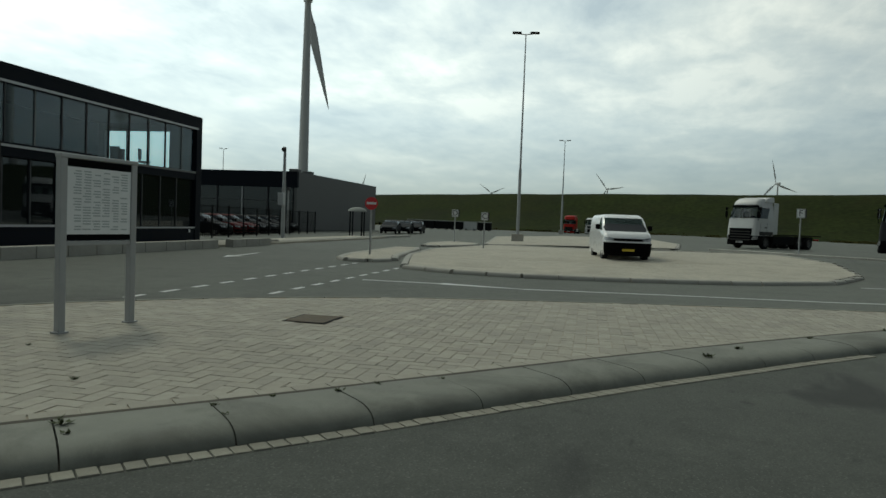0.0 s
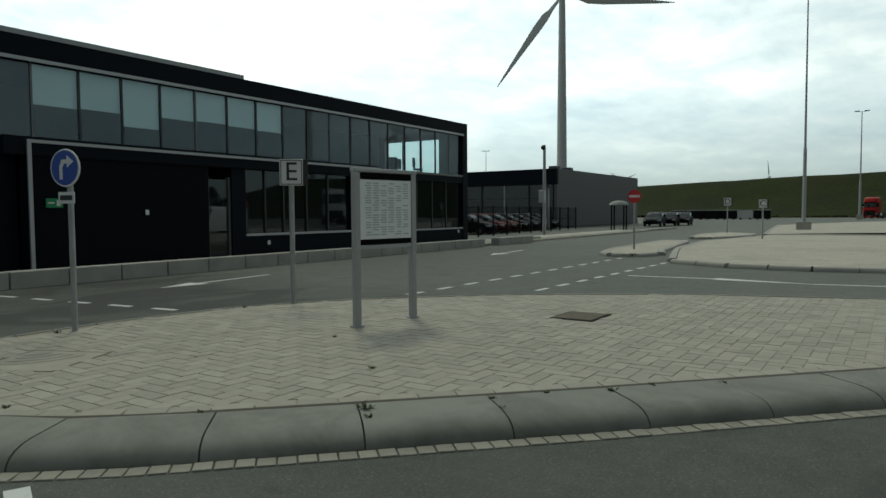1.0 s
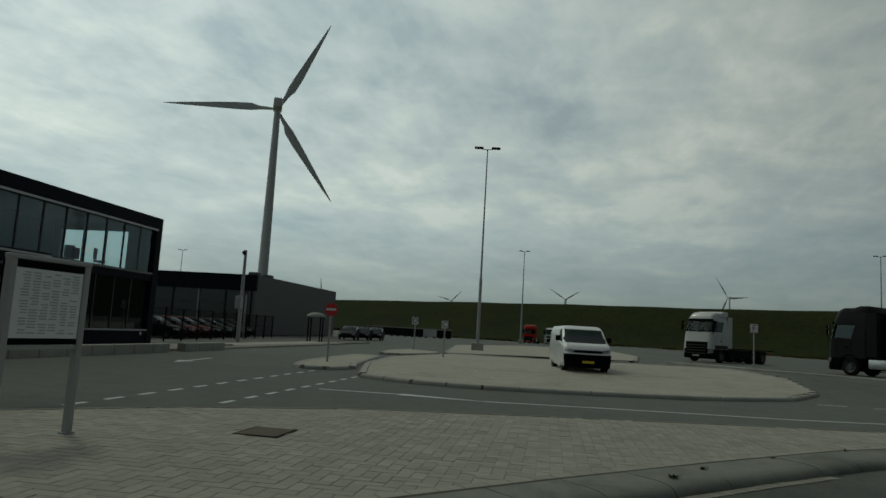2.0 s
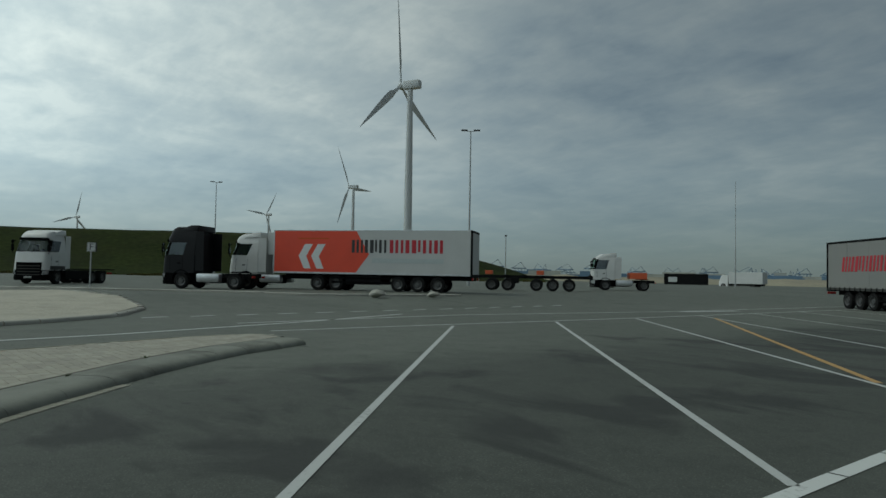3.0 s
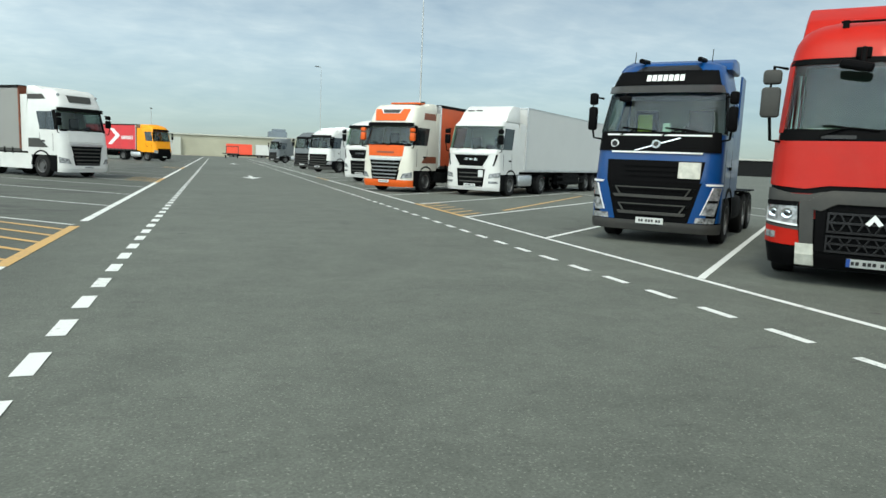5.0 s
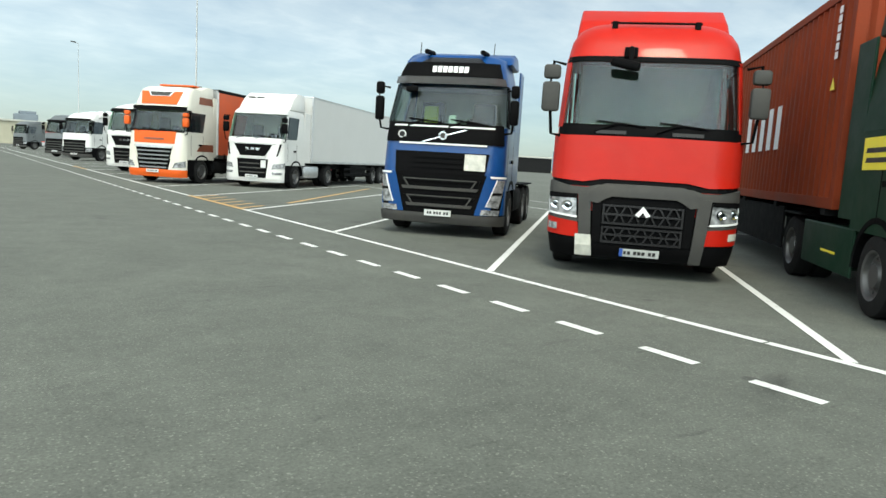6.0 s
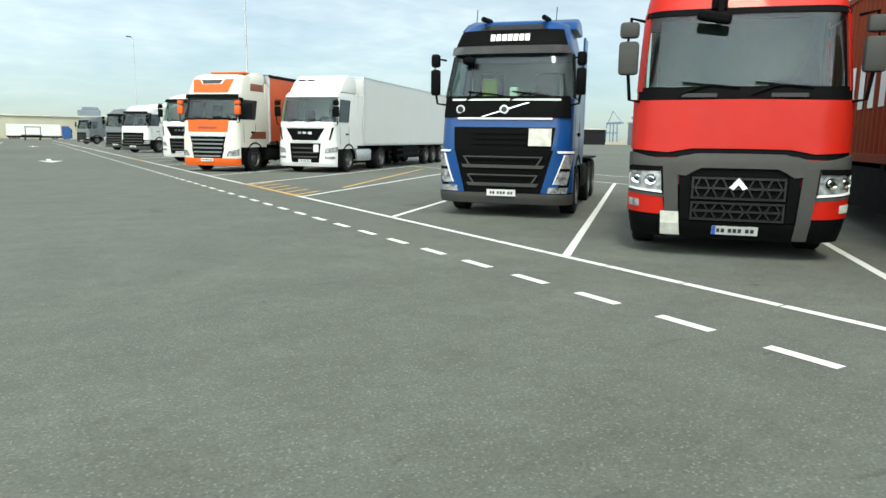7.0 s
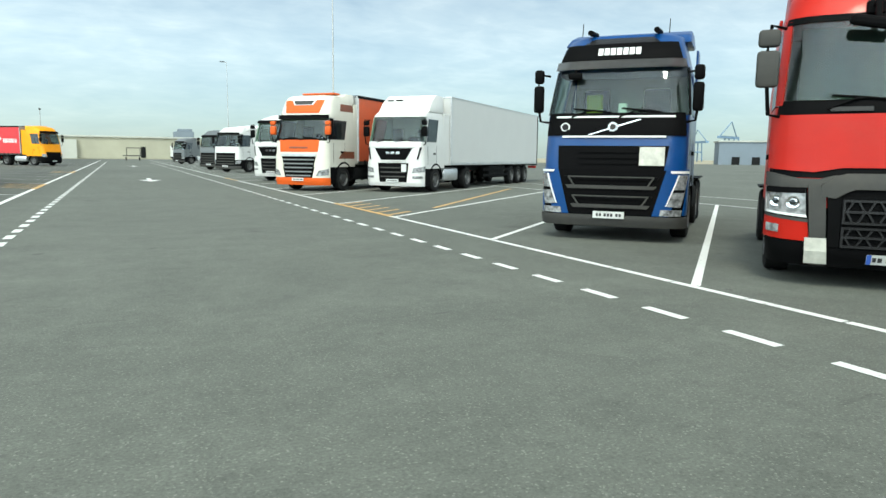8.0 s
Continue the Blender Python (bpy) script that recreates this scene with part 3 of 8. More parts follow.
# ---- ground, markings and islands ----
def strip(bm, pts, width, z=0.006):
    """A painted line along points, laid on the ground."""
    pts = [Vector(p) for p in pts]
    fine = [pts[0]]
    for p, q in zip(pts, pts[1:]):
        n = max(1, int((q - p).length / 3))
        fine += [p.lerp(q, k / n) for k in range(1, n + 1)]
    prev = None
    for i, p in enumerate(fine):
        d = (fine[min(i + 1, len(fine) - 1)] - fine[max(i - 1, 0)]).normalized()
        n = Vector((-d.y, d.x)) * width / 2
        a, b = p + n, p - n
        cur = (bm.verts.new((a.x, a.y, gz(a.x, a.y) + z)), bm.verts.new((b.x, b.y, gz(b.x, b.y) + z)))
        if prev:
            bm.faces.new((prev[0], prev[1], cur[1], cur[0]))
        prev = cur
    return bm


def grid_sheet(xs, ys, height):
    b = bmesh.new()
    vs = [[b.verts.new((x, y, height(x, y))) for y in ys] for x in xs]
    for i in range(len(xs) - 1):
        for j in range(len(ys) - 1):
            b.faces.new((vs[i][j], vs[i + 1][j], vs[i + 1][j + 1], vs[i][j + 1]))
    return b


def build_ground():
    xs = [-170, -140, -110, -90, -75, -60, -50] + list(range(-46, -16, 2)) + [-12, -6, 0, 6, 12, 20, 40, 80, 140, 200]
    ys = [-80, -60, -40, -25, -15] + list(range(-8, 14, 2)) + [18, 26, 40, 60, 90, 130, 160, 178]
    tagged(part("road", grid_sheet(xs, ys, gz), "asphalt"), "worn grey asphalt of a lorry park with dark oil stains", "asphalt", kind="structure")
    far = [-3500, -1500, -700, -350, -200, -100, 0, 100, 200, 350, 700, 1500, 3500]
    tagged(part("ground", grid_sheet(far, far, lambda x, y: -0.35), "sand"), "flat sandy ground with thin grass to the horizon", "ground", kind="structure")


def build_markings():
    def mark(name, mat, label, fill):
        b = bmesh.new()
        fill(b)
        tagged(part(name, b, mat), label, "road marking", kind="structure")

    def solid_left(b):
        y = -0.06
        while y < 150:
            step = 1.09 if y < 30 else 6.0
            if not 10.75 < y < 15.3:
                strip(b, [(-2.18, max(0.62, y + 0.015)), (-2.18, min(y + step, 10.75 if y < 10.75 else 1e9) - 0.015)], 0.15)
            y += step
    mark("edge_line", "white_line", "solid white edge line of the parking bays", solid_left)

    def solid_right(b):
        y = -6.34
        while y < 150:
            step = 1.05 if y < 30 else 6.0
            strip(b, [(6.42, y + 0.012), (6.42, y + step - 0.012)], 0.11)
            y += step
    mark("edge_line", "white_line", "solid white edge line of the parking bays", solid_right)

    def dash(x, w, first, length, gap):
        def fill(b):
            for k in range(-3, 120):
                strip(b, [(x, first + k * gap), (x, first + k * gap + length)], w)
        return fill
    mark("dashed_line", "white_line", "broken white guide line along the lane", dash(-0.92, 0.14, 4.31, 0.54, 1.0))
    mark("dashed_line", "white_line", "broken white guide line along the lane", dash(5.19, 0.11, 4.12, 0.51, 0.957))

    def bays_left(b):
        strip(b, [(-2.25, 0.87), (-15.83, 13.87)], 0.10)
        for k in range(0, 28):
            y = 5.88 + 4.86 * k if k < 3 else 15.60 + 4.6 * (k - 2)
            strip(b, [(-2.25, y), (-15.83, 18.45 + 4.56 * k)], 0.10)
    mark("bay_line", "white_mid", "slanting white lines between lorry bays", bays_left)

    def bays_right(b):
        for k in range(-3, 28):
            strip(b, [(6.48, 9.11 + 4.59 * k), (17.6, 9.11 + 4.59 * k + 10.15)], 0.105)
    mark("bay_line", "white_line", "slanting white lines between lorry bays", bays_right)

    def hatch(b):
        strip(b, [(-2.18, 10.75), (-2.18, 15.35)], 0.17)
        for k in range(5):
            y = 11.25 + 0.88 * k
            strip(b, [(-2.25, y), (-3.65, y + 1.4)], 0.11, 0.007)
        strip(b, [(-3.9, 12.38), (-9, 19.1), (-14.5, 26.4)], 0.13, 0.007)
        for y0 in (33.4, 56.4):
            strip(b, [(-2.18, y0), (-2.18, y0 + 4.6)], 0.17, 0.007)
            for k in range(5):
                strip(b, [(-2.25, y0 + 0.5 + 0.88 * k), (-3.65, y0 + 1.9 + 0.88 * k)], 0.11, 0.007)
        strip(b, [(6.42, 18.4), (6.42, 23.0)], 0.14, 0.008)
        for k in range(6):
            y = 18.8 + 0.75 * k
            strip(b, [(6.5, y), (7.4, y + 0.85)], 0.10, 0.007)
        strip(b, [(8.5, 20.6), (16.6, 30.2)], 0.12, 0.007)
        strip(b, [(6.42, 41.4), (6.42, 46.0)], 0.14, 0.008)
    mark("hatching", "orange_line", "orange hatched no-parking marking between bays", hatch)

    def worn(b):
        strip(b, [(-19.4, 8.6), (-20.2, 17.7), (-18.6, 28.9), (-17.5, 60)], 0.15)
        strip(b, [(-16.5, 8.3), (-16.4, 12.6), (-16.0, 22.6), (-15.6, 60)], 0.13)
        for k in range(14):
            strip(b, [(-22.7 - 0.12 * k, 6.8 + 1.6 * k), (-22.9 - 0.12 * k, 7.7 + 1.6 * k)], 0.14)
        strip(b, [(-18.2, 30), (-17.6, 34)], 0.5)
        strip(b, [(17.6, -6), (17.6, 90)], 0.14)
        strip(b, [(21.0, -6), (21.0, 90)], 0.14)
    mark("worn_line", "white_worn", "worn white lines across the yard", worn)

    def junction(b):
        for (x0, y0), (x1, y1) in (((-9.6, -8.25), (-22.0, -8.85)), ((-11.5, -6.54), (-20.6, -6.9)), ((-5.1, -14.7), (-6.0, -9.5))):
            p, q = Vector((x0, y0)), Vector((x1, y1))
            n = int((q - p).length / 1.0)
            for k in range(n):
                strip(b, [p.lerp(q, k / n), p.lerp(q, (k + 0.5) / n)], 0.12)
        strip(b, [(-1.26, -4.2), (-1.05, -3.6)], 0.13)
        strip(b, [(-15.5, -6.25), (-15.75, -4.3)], 0.13)
        b.faces.new([b.verts.new((x, y, 0.0062)) for x, y in ((-15.55, -4.3), (-15.6, -2.3), (-15.66, -2.3), (-15.95, -4.3))])
        strip(b, [(-15.63, -2.3), (-16.4, 0.9), (-17.15, 4.7), (-19.2, 10.8), (-21.5, 16)], 0.13)
        for (x, y, a) in ((-9.0, -13.6, 10), (-22.0, -13.7, 10)):
            m = pose(x, y, 0, 0, 0, a)
            poly = [(-2, 0.06), (-2, -0.06), (0.3, -0.06), (0.3, -0.3), (1.4, 0), (0.3, 0.3), (0.3, 0.06)]
            b.faces.new([b.verts.new(m @ Vector((u, v, 0.0062))) for u, v in poly])
    mark("junction_line", "white_line", "white dashed lines and arrows at the junction", junction)

    def arrow(b):
        for y in (40.5, 82.0):
            poly = [(2.1, y + 5), (2.3, y + 5), (2.3, y + 2.2), (2.75, y + 2.2), (2.2, y), (1.65, y + 2.2), (2.1, y + 2.2)]
            b.faces.new([b.verts.new((u, v, 0.006)) for u, v in poly])
    mark("lane_arrow", "white_line", "white direction arrow painted on the lane", arrow)


ISLAND = [(-1.25, -6.9), (-1.35, -5.95), (-1.62, -5.35), (-1.93, -4.90), (-2.3, -4.50), (-3.33, -3.56), (-4.58, -2.45), (-6.94, -0.42), (-9.17, 1.62), (-11.2, 3.6),
          (-12.6, 5.3), (-13.35, 6.7), (-13.75, 7.25), (-14.4, 7.35), (-14.85, 6.9), (-14.55, 5.2), (-13.4, 1.6), (-12.3, -1.5), (-11.45, -3.75), (-9.8, -6.15), (-7.93, -7.85), (-6.3, -8.75), (-4.4, -8.95), (-2.6, -8.8), (-1.6, -8.1)]


def inside(p, poly):
    x, y, hit = p[0], p[1], False
    for (x0, y0), (x1, y1) in zip(poly, poly[1:] + poly[:1]):
        if (y0 > y) != (y1 > y) and x < (x1 - x0) * (y - y0) / (y1 - y0) + x0:
            hit = not hit
    return hit


def resample(pts, step):
    pts = [Vector(p) for p in pts]
    out, carry = [pts[0]], 0.0
    for p, q in zip(pts, pts[1:]):
        L, d = (q - p).length, step - carry
        while d <= L:
            out.append(p.lerp(q, d / L))
            d += step
        carry = L - (d - step)
    return out


def kerb_stone(a, b, wide, top, gap=0.012, z=0.0, before=None, after=None):
    """One stone with a rounded face on its right-hand side, from a to b, mitred to the stones before and after it."""
    d = (b - a).normalized()

    def across(other):
        e = (d + other).normalized() if other is not None else d
        k = 1.0 / max(0.6, e.dot(d))
        return Vector((e.y, -e.x)) * k
    na, nb = across(before), across(after)
    a, b = a + d * gap / 2, b - d * gap / 2
    prof = [(0.02, -0.1), (0.02, top - 0.008), (0.03, top), (wide * 0.60, top), (wide * 0.74, top - 0.006), (wide * 0.85, top - 0.022), (wide * 0.93, top - 0.048), (wide * 0.98, top - 0.085), (wide, 0.0), (wide, -0.1)]
    bm = bmesh.new()
    ra = [bm.verts.new((a.x + na.x * u, a.y + na.y * u, v + z)) for u, v in prof]
    rb = [bm.verts.new((b.x + nb.x * u, b.y + nb.y * u, v + z)) for u, v in prof]
    for i in range(len(prof) - 1):
        bm.faces.new((ra[i], rb[i], rb[i + 1], ra[i + 1]))
    bm.faces.new(ra[::-1])
    bm.faces.new(rb)
    return bm


def build_island():
    isl = base("pavement", pose(0, 0, 0), "raised traffic island paved with beige herringbone pavers and grey kerbs", "pavement", kind="structure")
    bed = part("bed", prism(ISLAND, 0.0, 0.1145), "joint", isl, "dark sand joints between the pavers")
    near, far = ISLAND[:13], ISLAND[12:] + ISLAND[:1]
    pts = resample(near[:6][::-1], 1.0)[:0:-1] + resample(near[5:], 1.0)
    way = [(q - p).normalized() for p, q in zip(pts, pts[1:])]
    for i, (a, b) in enumerate(zip(pts, pts[1:])):
        k = kerb_stone(a, b, 0.71, 0.125, before=way[max(0, i - 1)], after=way[min(len(way) - 1, i + 1)])
        k.transform(Matrix.Translation((0, 0, random.uniform(-0.004, 0.004))))
        part("kerb_stone", k, "kerb", isl, smooth=True)
    pts = resample(far, 1.0)
    for a, b in zip(pts, pts[1:]):
        part("kerb_stone", kerb_stone(a, b, 0.15, 0.125), "kerb", isl, smooth=True)
    b = bmesh.new()
    edge = []
    for i, p in enumerate(near):
        d = (Vector(near[min(i + 1, len(near) - 1)]) - Vector(near[max(i - 1, 0)])).normalized()
        n = Vector((d.y, -d.x))
        edge.append((Vector(p) - n * 0.034, Vector(p) + n * 0.03))
    for (p, q), (u, v) in zip(edge, edge[1:]):
        b.faces.new([b.verts.new((w.x, w.y, 0.1235)) for w in (p, q, v, u)])
    part("edge_joint", b, "moss", isl, "dark mossy joint along the kerb")
    # a row of setts in the gutter at the foot of the near kerb
    foot = []
    for i, p in enumerate(near):
        d = (Vector(near[min(i + 1, len(near) - 1)]) - Vector(near[max(i - 1, 0)])).normalized()
        foot.append(Vector(p) + Vector((-d.y, d.x)) * 0.79)
    inside_probe = inside(foot[6], ISLAND)
    if inside_probe:
        foot = [2 * Vector(p) - f for p, f in zip(near, foot)]
    pts = resample(foot, 0.125)
    me = mesh_of(box(-0.057, 0.057, -0.068, 0.068, -0.03, 0.011, 0.006), "sett", M["sett"])
    for a, b in list(zip(pts, pts[1:]))[:110]:
        o = part("sett", me, None, isl)
        o.matrix_basis = pose((a.x + b.x) / 2, (a.y + b.y) / 2, random.uniform(-0.003, 0.002), 0, 0, math.degrees(math.atan2(b.y - a.y, b.x - a.x)) + random.uniform(-2, 2))
    # herringbone pavers
    L, W = 0.30, 0.15
    one = bmesh.new()
    vs = [one.verts.new(p) for p in ((-L / 2, -W / 2, 0.085), (L / 2, -W / 2, 0.085), (L / 2, W / 2, 0.085), (-L / 2, W / 2, 0.085))]
    e = 0.004
    top = [one.verts.new(p) for p in ((-L / 2 + e, -W / 2 + e, 0.12), (L / 2 - e, -W / 2 + e, 0.12), (L / 2 - e, W / 2 - e, 0.12), (-L / 2 + e, W / 2 - e, 0.12))]
    for i in range(4):
        one.faces.new((vs[i], vs[(i + 1) % 4], top[(i + 1) % 4], top[i]))
    one.faces.new(top)
    paver = mesh_of(one, "paver", M["paver"])
    shrink = 0.99
    rest, count = bmesh.new(), 0
    turn = Matrix.Rotation(radians(3), 3, "Z")
    spots = []

    def gap_to_edge(p):
        best = 9.0
        for (x0, y0), (x1, y1) in zip(ISLAND, ISLAND[1:] + ISLAND[:1]):
            a, d = Vector((x0, y0)), Vector((x1 - x0, y1 - y0))
            k = min(1, max(0, (Vector((p.x, p.y)) - a).dot(d) / d.length_squared))
            best = min(best, (Vector((p.x, p.y)) - a - d * k).length)
        return best
    # a course of stretchers along the near kerb
    run = resample(near, 0.305)
    for a, q in zip(run, run[1:]):
        d = (q - a).normalized()
        m = (a + q) / 2 - Vector((d.y, -d.x)) * 0.11
        o = part("paver", paver, None, isl)
        o.matrix_basis = pose(m.x, m.y, 0.003 + random.uniform(-0.001, 0.001), 0, 0, math.degrees(math.atan2(d.y, d.x)))
    for i in range(-150, 150):
        for j in range(-150, 150):
            # each L of two pavers fills one step of the pattern
            k = (j - i) % 4
            if k == 0:
                c, r = Vector(((i + 1) * W, (j + 0.5) * W, 0)), 0
            elif k == 1:
                c, r = Vector(((i + 0.5) * W, (j + 1) * W, 0)), 90
            else:
                continue
            p = turn @ c + Vector((-7, -2, 0))
            if -16 < p.x < -1 and -10 < p.y < 8 and inside((p.x, p.y), ISLAND) and gap_to_edge(p) > 0.09 and not (-8.6 < p.x < -7.85 and -4.35 < p.y < -3.75) and (p - Vector((-2.66, -7.15, 0))).length > 0.42:
                spots.append((p, r))
    spots.sort(key=lambda s: (s[0] - Vector((0.3, 0, 0))).length)
    for p, r in spots:
        m = pose(p.x, p.y, random.uniform(-0.0015, 0.0015), random.uniform(-0.3, 0.3), random.uniform(-0.3, 0.3), 3 + r + random.uniform(-0.8, 0.8)) @ Matrix.Diagonal((shrink, shrink, 1, 1))
        if count < 250:
            o = part("paver", paver, None, isl)
            o.matrix_basis = m
        else:
            v1 = [rest.verts.new(m @ v.co) for v in paver.vertices]
            for f in paver.polygons:
                rest.faces.new([v1[i] for i in f.vertices])
        count += 1
    tagged(part("pavers_beyond", rest, "paver_rest", isl), kind="stuff")
    # drain cover
    dr = base("drain_cover", pose(-8.22, -4.05, 0.12, 0, 0, 3), "rusty brown square drain cover set in the pavers", "drain")
    part("frame", box(-0.36, 0.36, -0.3, 0.3, -0.03, 0.004), "chassis", dr)
    for k in range(8):
        part("bar", box(-0.32, 0.32, -0.26 + k * 0.066, -0.205 + k * 0.066, 0.0, 0.009), "drain_rust", dr)
    # a pale square cover with curved grooves near the island's corner
    cv = base("drain_cover", pose(-2.66, -7.15, 0.1165, 0, 0, 28), "pale square concrete cover with curved grooves set in the pavers", "drain")
    part("slab", box(-0.42, 0.42, -0.42, 0.42, -0.04, 0.006, 0.004), "paver", cv)
    part("rim", box(-0.45, 0.45, -0.45, 0.45, -0.05, 0.0035), "moss", cv)
    for r in (0.2, 0.34, 0.48, 0.62):
        b = bmesh.new()
        for k in range(8):
            a0, a1 = math.pi / 2 * (0.08 + 0.84 * k / 8), math.pi / 2 * (0.08 + 0.84 * (k + 1) / 8)
            b.faces.new([b.verts.new((-0.36 + q * math.cos(a), -0.36 + q * math.sin(a), 0.0095)) for q, a in ((r, a0), (r + 0.014, a0), (r + 0.014, a1), (r, a1))])
        part("groove", b, "moss", cv)
    # weeds in the joints
    weeds = bmesh.new()
    for x, y, s in ((-3.27, -3.42, 0.11), (-3.12, -3.24, 0.07), (-4.0, -2.80, 0.06), (-3.85, -2.6, 0.05), (-4.75, -2.15, 0.08), (-5.5, -1.5, 0.05), (-7.75, 0.95, 0.12), (-8.5, 1.35, 0.1), (-4.25, -4.25, 0.06), (-2.5, -4.3, 0.05), (-5.2, -5.7, 0.05), (-3.33, -3.5, 0.06), (-5.1, -1.95, 0.07), (-1.75, -5.6, 0.06), (-2.0, -5.05, 0.05), (-4.4, -2.55, 0.06), (-3.5, -8.7, 0.1), (-6.2, -8.65, 0.09), (-9.9, 2.45, 0.08), (-11.3, 3.8, 0.1)):
        for k in range(26):
            a, l = random.uniform(0, 6.28), s * random.uniform(0.3, 0.9)
            q = Vector((math.cos(a) * l * 0.7, math.sin(a) * l * 0.7, l * random.uniform(0.2, 0.7)))
            o = Vector((x + random.uniform(-s, s) * 0.3, y + random.uniform(-s, s) * 0.3, 0.118))
            w = Vector((-math.sin(a), math.cos(a), 0)) * l * 0.16
            weeds.faces.new([weeds.verts.new(v) for v in (o - w * 0.3, o + q * 0.55 - w, o + q, o + q * 0.55 + w)])
    tagged(part("weed_leaves", weeds, "weed"), "small tufts of weeds growing in the paving joints", "weeds", kind="stuff")


def build_islands_far():
    pts = [(-20.2, -6.6), (-19.3, -5.0), (-19.15, -3.1), (-19.9, 0.1), (-21.3, 3.4), (-23.4, 6.1), (-26.2, 7.7), (-30.8, 8.1), (-36.6, 6.9), (-42.0, 2.0), (-44.5, -4.0), (-44, -8.6), (-34, -9.6), (-27.0, -8.6), (-23.5, -7.6)]
    for name, poly, label in (("pavement", pts, "large beige paved traffic island with a rounded concrete kerb"),
                              ("pavement", [(-21.9, -8.9), (-22.6, -9.9), (-25.6, -10.7), (-34, -11.6), (-34, -10.6), (-25.5, -9.0), (-23.4, -8.3)], "narrow beige paved tip of a traffic island"),
                              ("pavement", [(-38.4, -11.5), (-38.3, -11.0), (-42.8, -9.8), (-46.5, -10.2), (-48.5, -12.4), (-44, -12.7)], "small far traffic island"),
                              ("pavement", [(-46, -9.3), (-75, -14), (-100, -9), (-100, 2), (-60, 4), (-47, 3)], "beige paved island under a tall lamp post")):
        isl = base(name, pose(0, 0, 0), label, "pavement", kind="structure")
        b = bmesh.new()
        top = [b.verts.new((x, y, gz(x, y) + 0.115)) for x, y in poly]
        b.faces.new(top)
        bmesh.ops.triangulate(b, faces=b.faces[:])
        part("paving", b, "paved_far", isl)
        if sum(x0 * y1 - x1 * y0 for (x0, y0), (x1, y1) in zip(poly, poly[1:] + poly[:1])) < 0:
            poly = poly[::-1]
        ring = resample(poly + poly[:1], 1.0)
        for p, q in zip(ring, ring[1:]):
            k = kerb_stone(p, q, 0.28, 0.125, 0.02, gz(p.x, p.y))
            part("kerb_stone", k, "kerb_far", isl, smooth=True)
    k = base("kerb", pose(0, 0, 0), "pale concrete kerb strip before the far lorry bays", "kerb", kind="structure")
    line = resample([(-31.0, 27), (-31.5, 21), (-31.9, 17.8), (-32.9, 16.8), (-36.8, 13.0), (-40.6, 8.6), (-46.5, 4.2)], 2.0)
    for p, q in zip(line, line[1:]):
        d = (q - p).normalized()
        ang = math.degrees(math.atan2(d.y, d.x))
        z = gz(p.x, p.y)
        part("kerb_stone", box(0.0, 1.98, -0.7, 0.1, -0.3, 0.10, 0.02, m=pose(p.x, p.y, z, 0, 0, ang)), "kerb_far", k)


build_ground()
build_markings()
build_island()
build_islands_far()


# ---- lorries ----
def prints(n, u0, u1, v0, v1, slant=0.18, gap=0.22):
    """A row of n pairs of slanted strokes in place of lettering."""
    w = (u1 - u0) / n
    h = (v1 - v0) * slant
    out = []
    for k in range(n):
        a = u0 + k * w
        b = a + w * (1 - gap)
        left, right = ((0.42, 0.66), (0.30, 0.55), (0.52, 0.72), (0.36, 0.70))[k % 4]
        low = v0 + (v1 - v0) * (0.0, 0.0, 0.1, 0.0)[k % 4]
        out.append([(a, v0), (a + left * (b - a), v0), (a + left * (b - a) + h, v1), (a + h, v1)])
        out.append([(a + right * (b - a), low), (b, low), (b + h, v1), (a + right * (b - a) + h, v1)])
    return out


CAB = {
    "renault": dict(F=[(0.26, -0.08), (0.45, 0.0), (0.9, 0.02), (1.3, 0.0), (1.46, -0.05), (2.13, -0.10), (3.2, -0.34), (3.36, -0.40), (3.56, -0.48), (3.72, -0.60), (3.84, -0.78), (3.92, -1.0), (3.96, -1.2)], W=[(0.26, 1.18), (0.6, 1.23), (2.3, 1.23), (3.3, 1.18), (3.56, 1.14), (3.72, 1.07), (3.84, 0.97), (3.92, 0.85), (3.96, 0.75)], R=0.36, top=3.96),
    "volvo": dict(F=[(0.26, -0.06), (0.4, 0.0), (1.3, 0.0), (2.0, -0.08), (2.26, -0.14), (3.08, -0.44), (3.26, -0.42), (3.5, -0.55), (3.68, -0.85)], W=[(0.26, 1.2), (0.6, 1.22), (2.3, 1.2), (3.1, 1.12), (3.68, 0.98)], R=0.34, top=3.68),
    "man": dict(F=[(0.26, -0.05), (0.4, 0.0), (1.9, -0.02), (2.05, -0.05), (3.0, -0.30), (3.14, -0.36), (3.26, -0.50), (3.36, -0.72), (3.42, -1.0)], W=[(0.26, 1.2), (0.6, 1.22), (2.1, 1.2), (3.1, 1.14), (3.26, 1.10), (3.42, 1.0)], R=0.3, top=3.42),
    "daf": dict(F=[(0.24, -0.05), (0.4, 0.0), (1.5, -0.02), (2.1, -0.08), (2.95, -0.30), (3.1, -0.30), (3.7, -0.55), (3.82, -0.75)], W=[(0.24, 1.2), (0.6, 1.22), (2.1, 1.21), (3.2, 1.16), (3.82, 1.08)], R=0.34, top=3.82),
    "actros": dict(F=[(0.26, -0.05), (0.4, 0.0), (1.5, -0.02), (2.0, -0.08), (2.9, -0.30), (3.1, -0.42), (3.4, -0.85)], W=[(0.26, 1.2), (0.6, 1.22), (2.1, 1.2), (3.0, 1.12), (3.4, 1.0)], R=0.34, top=3.4),
}


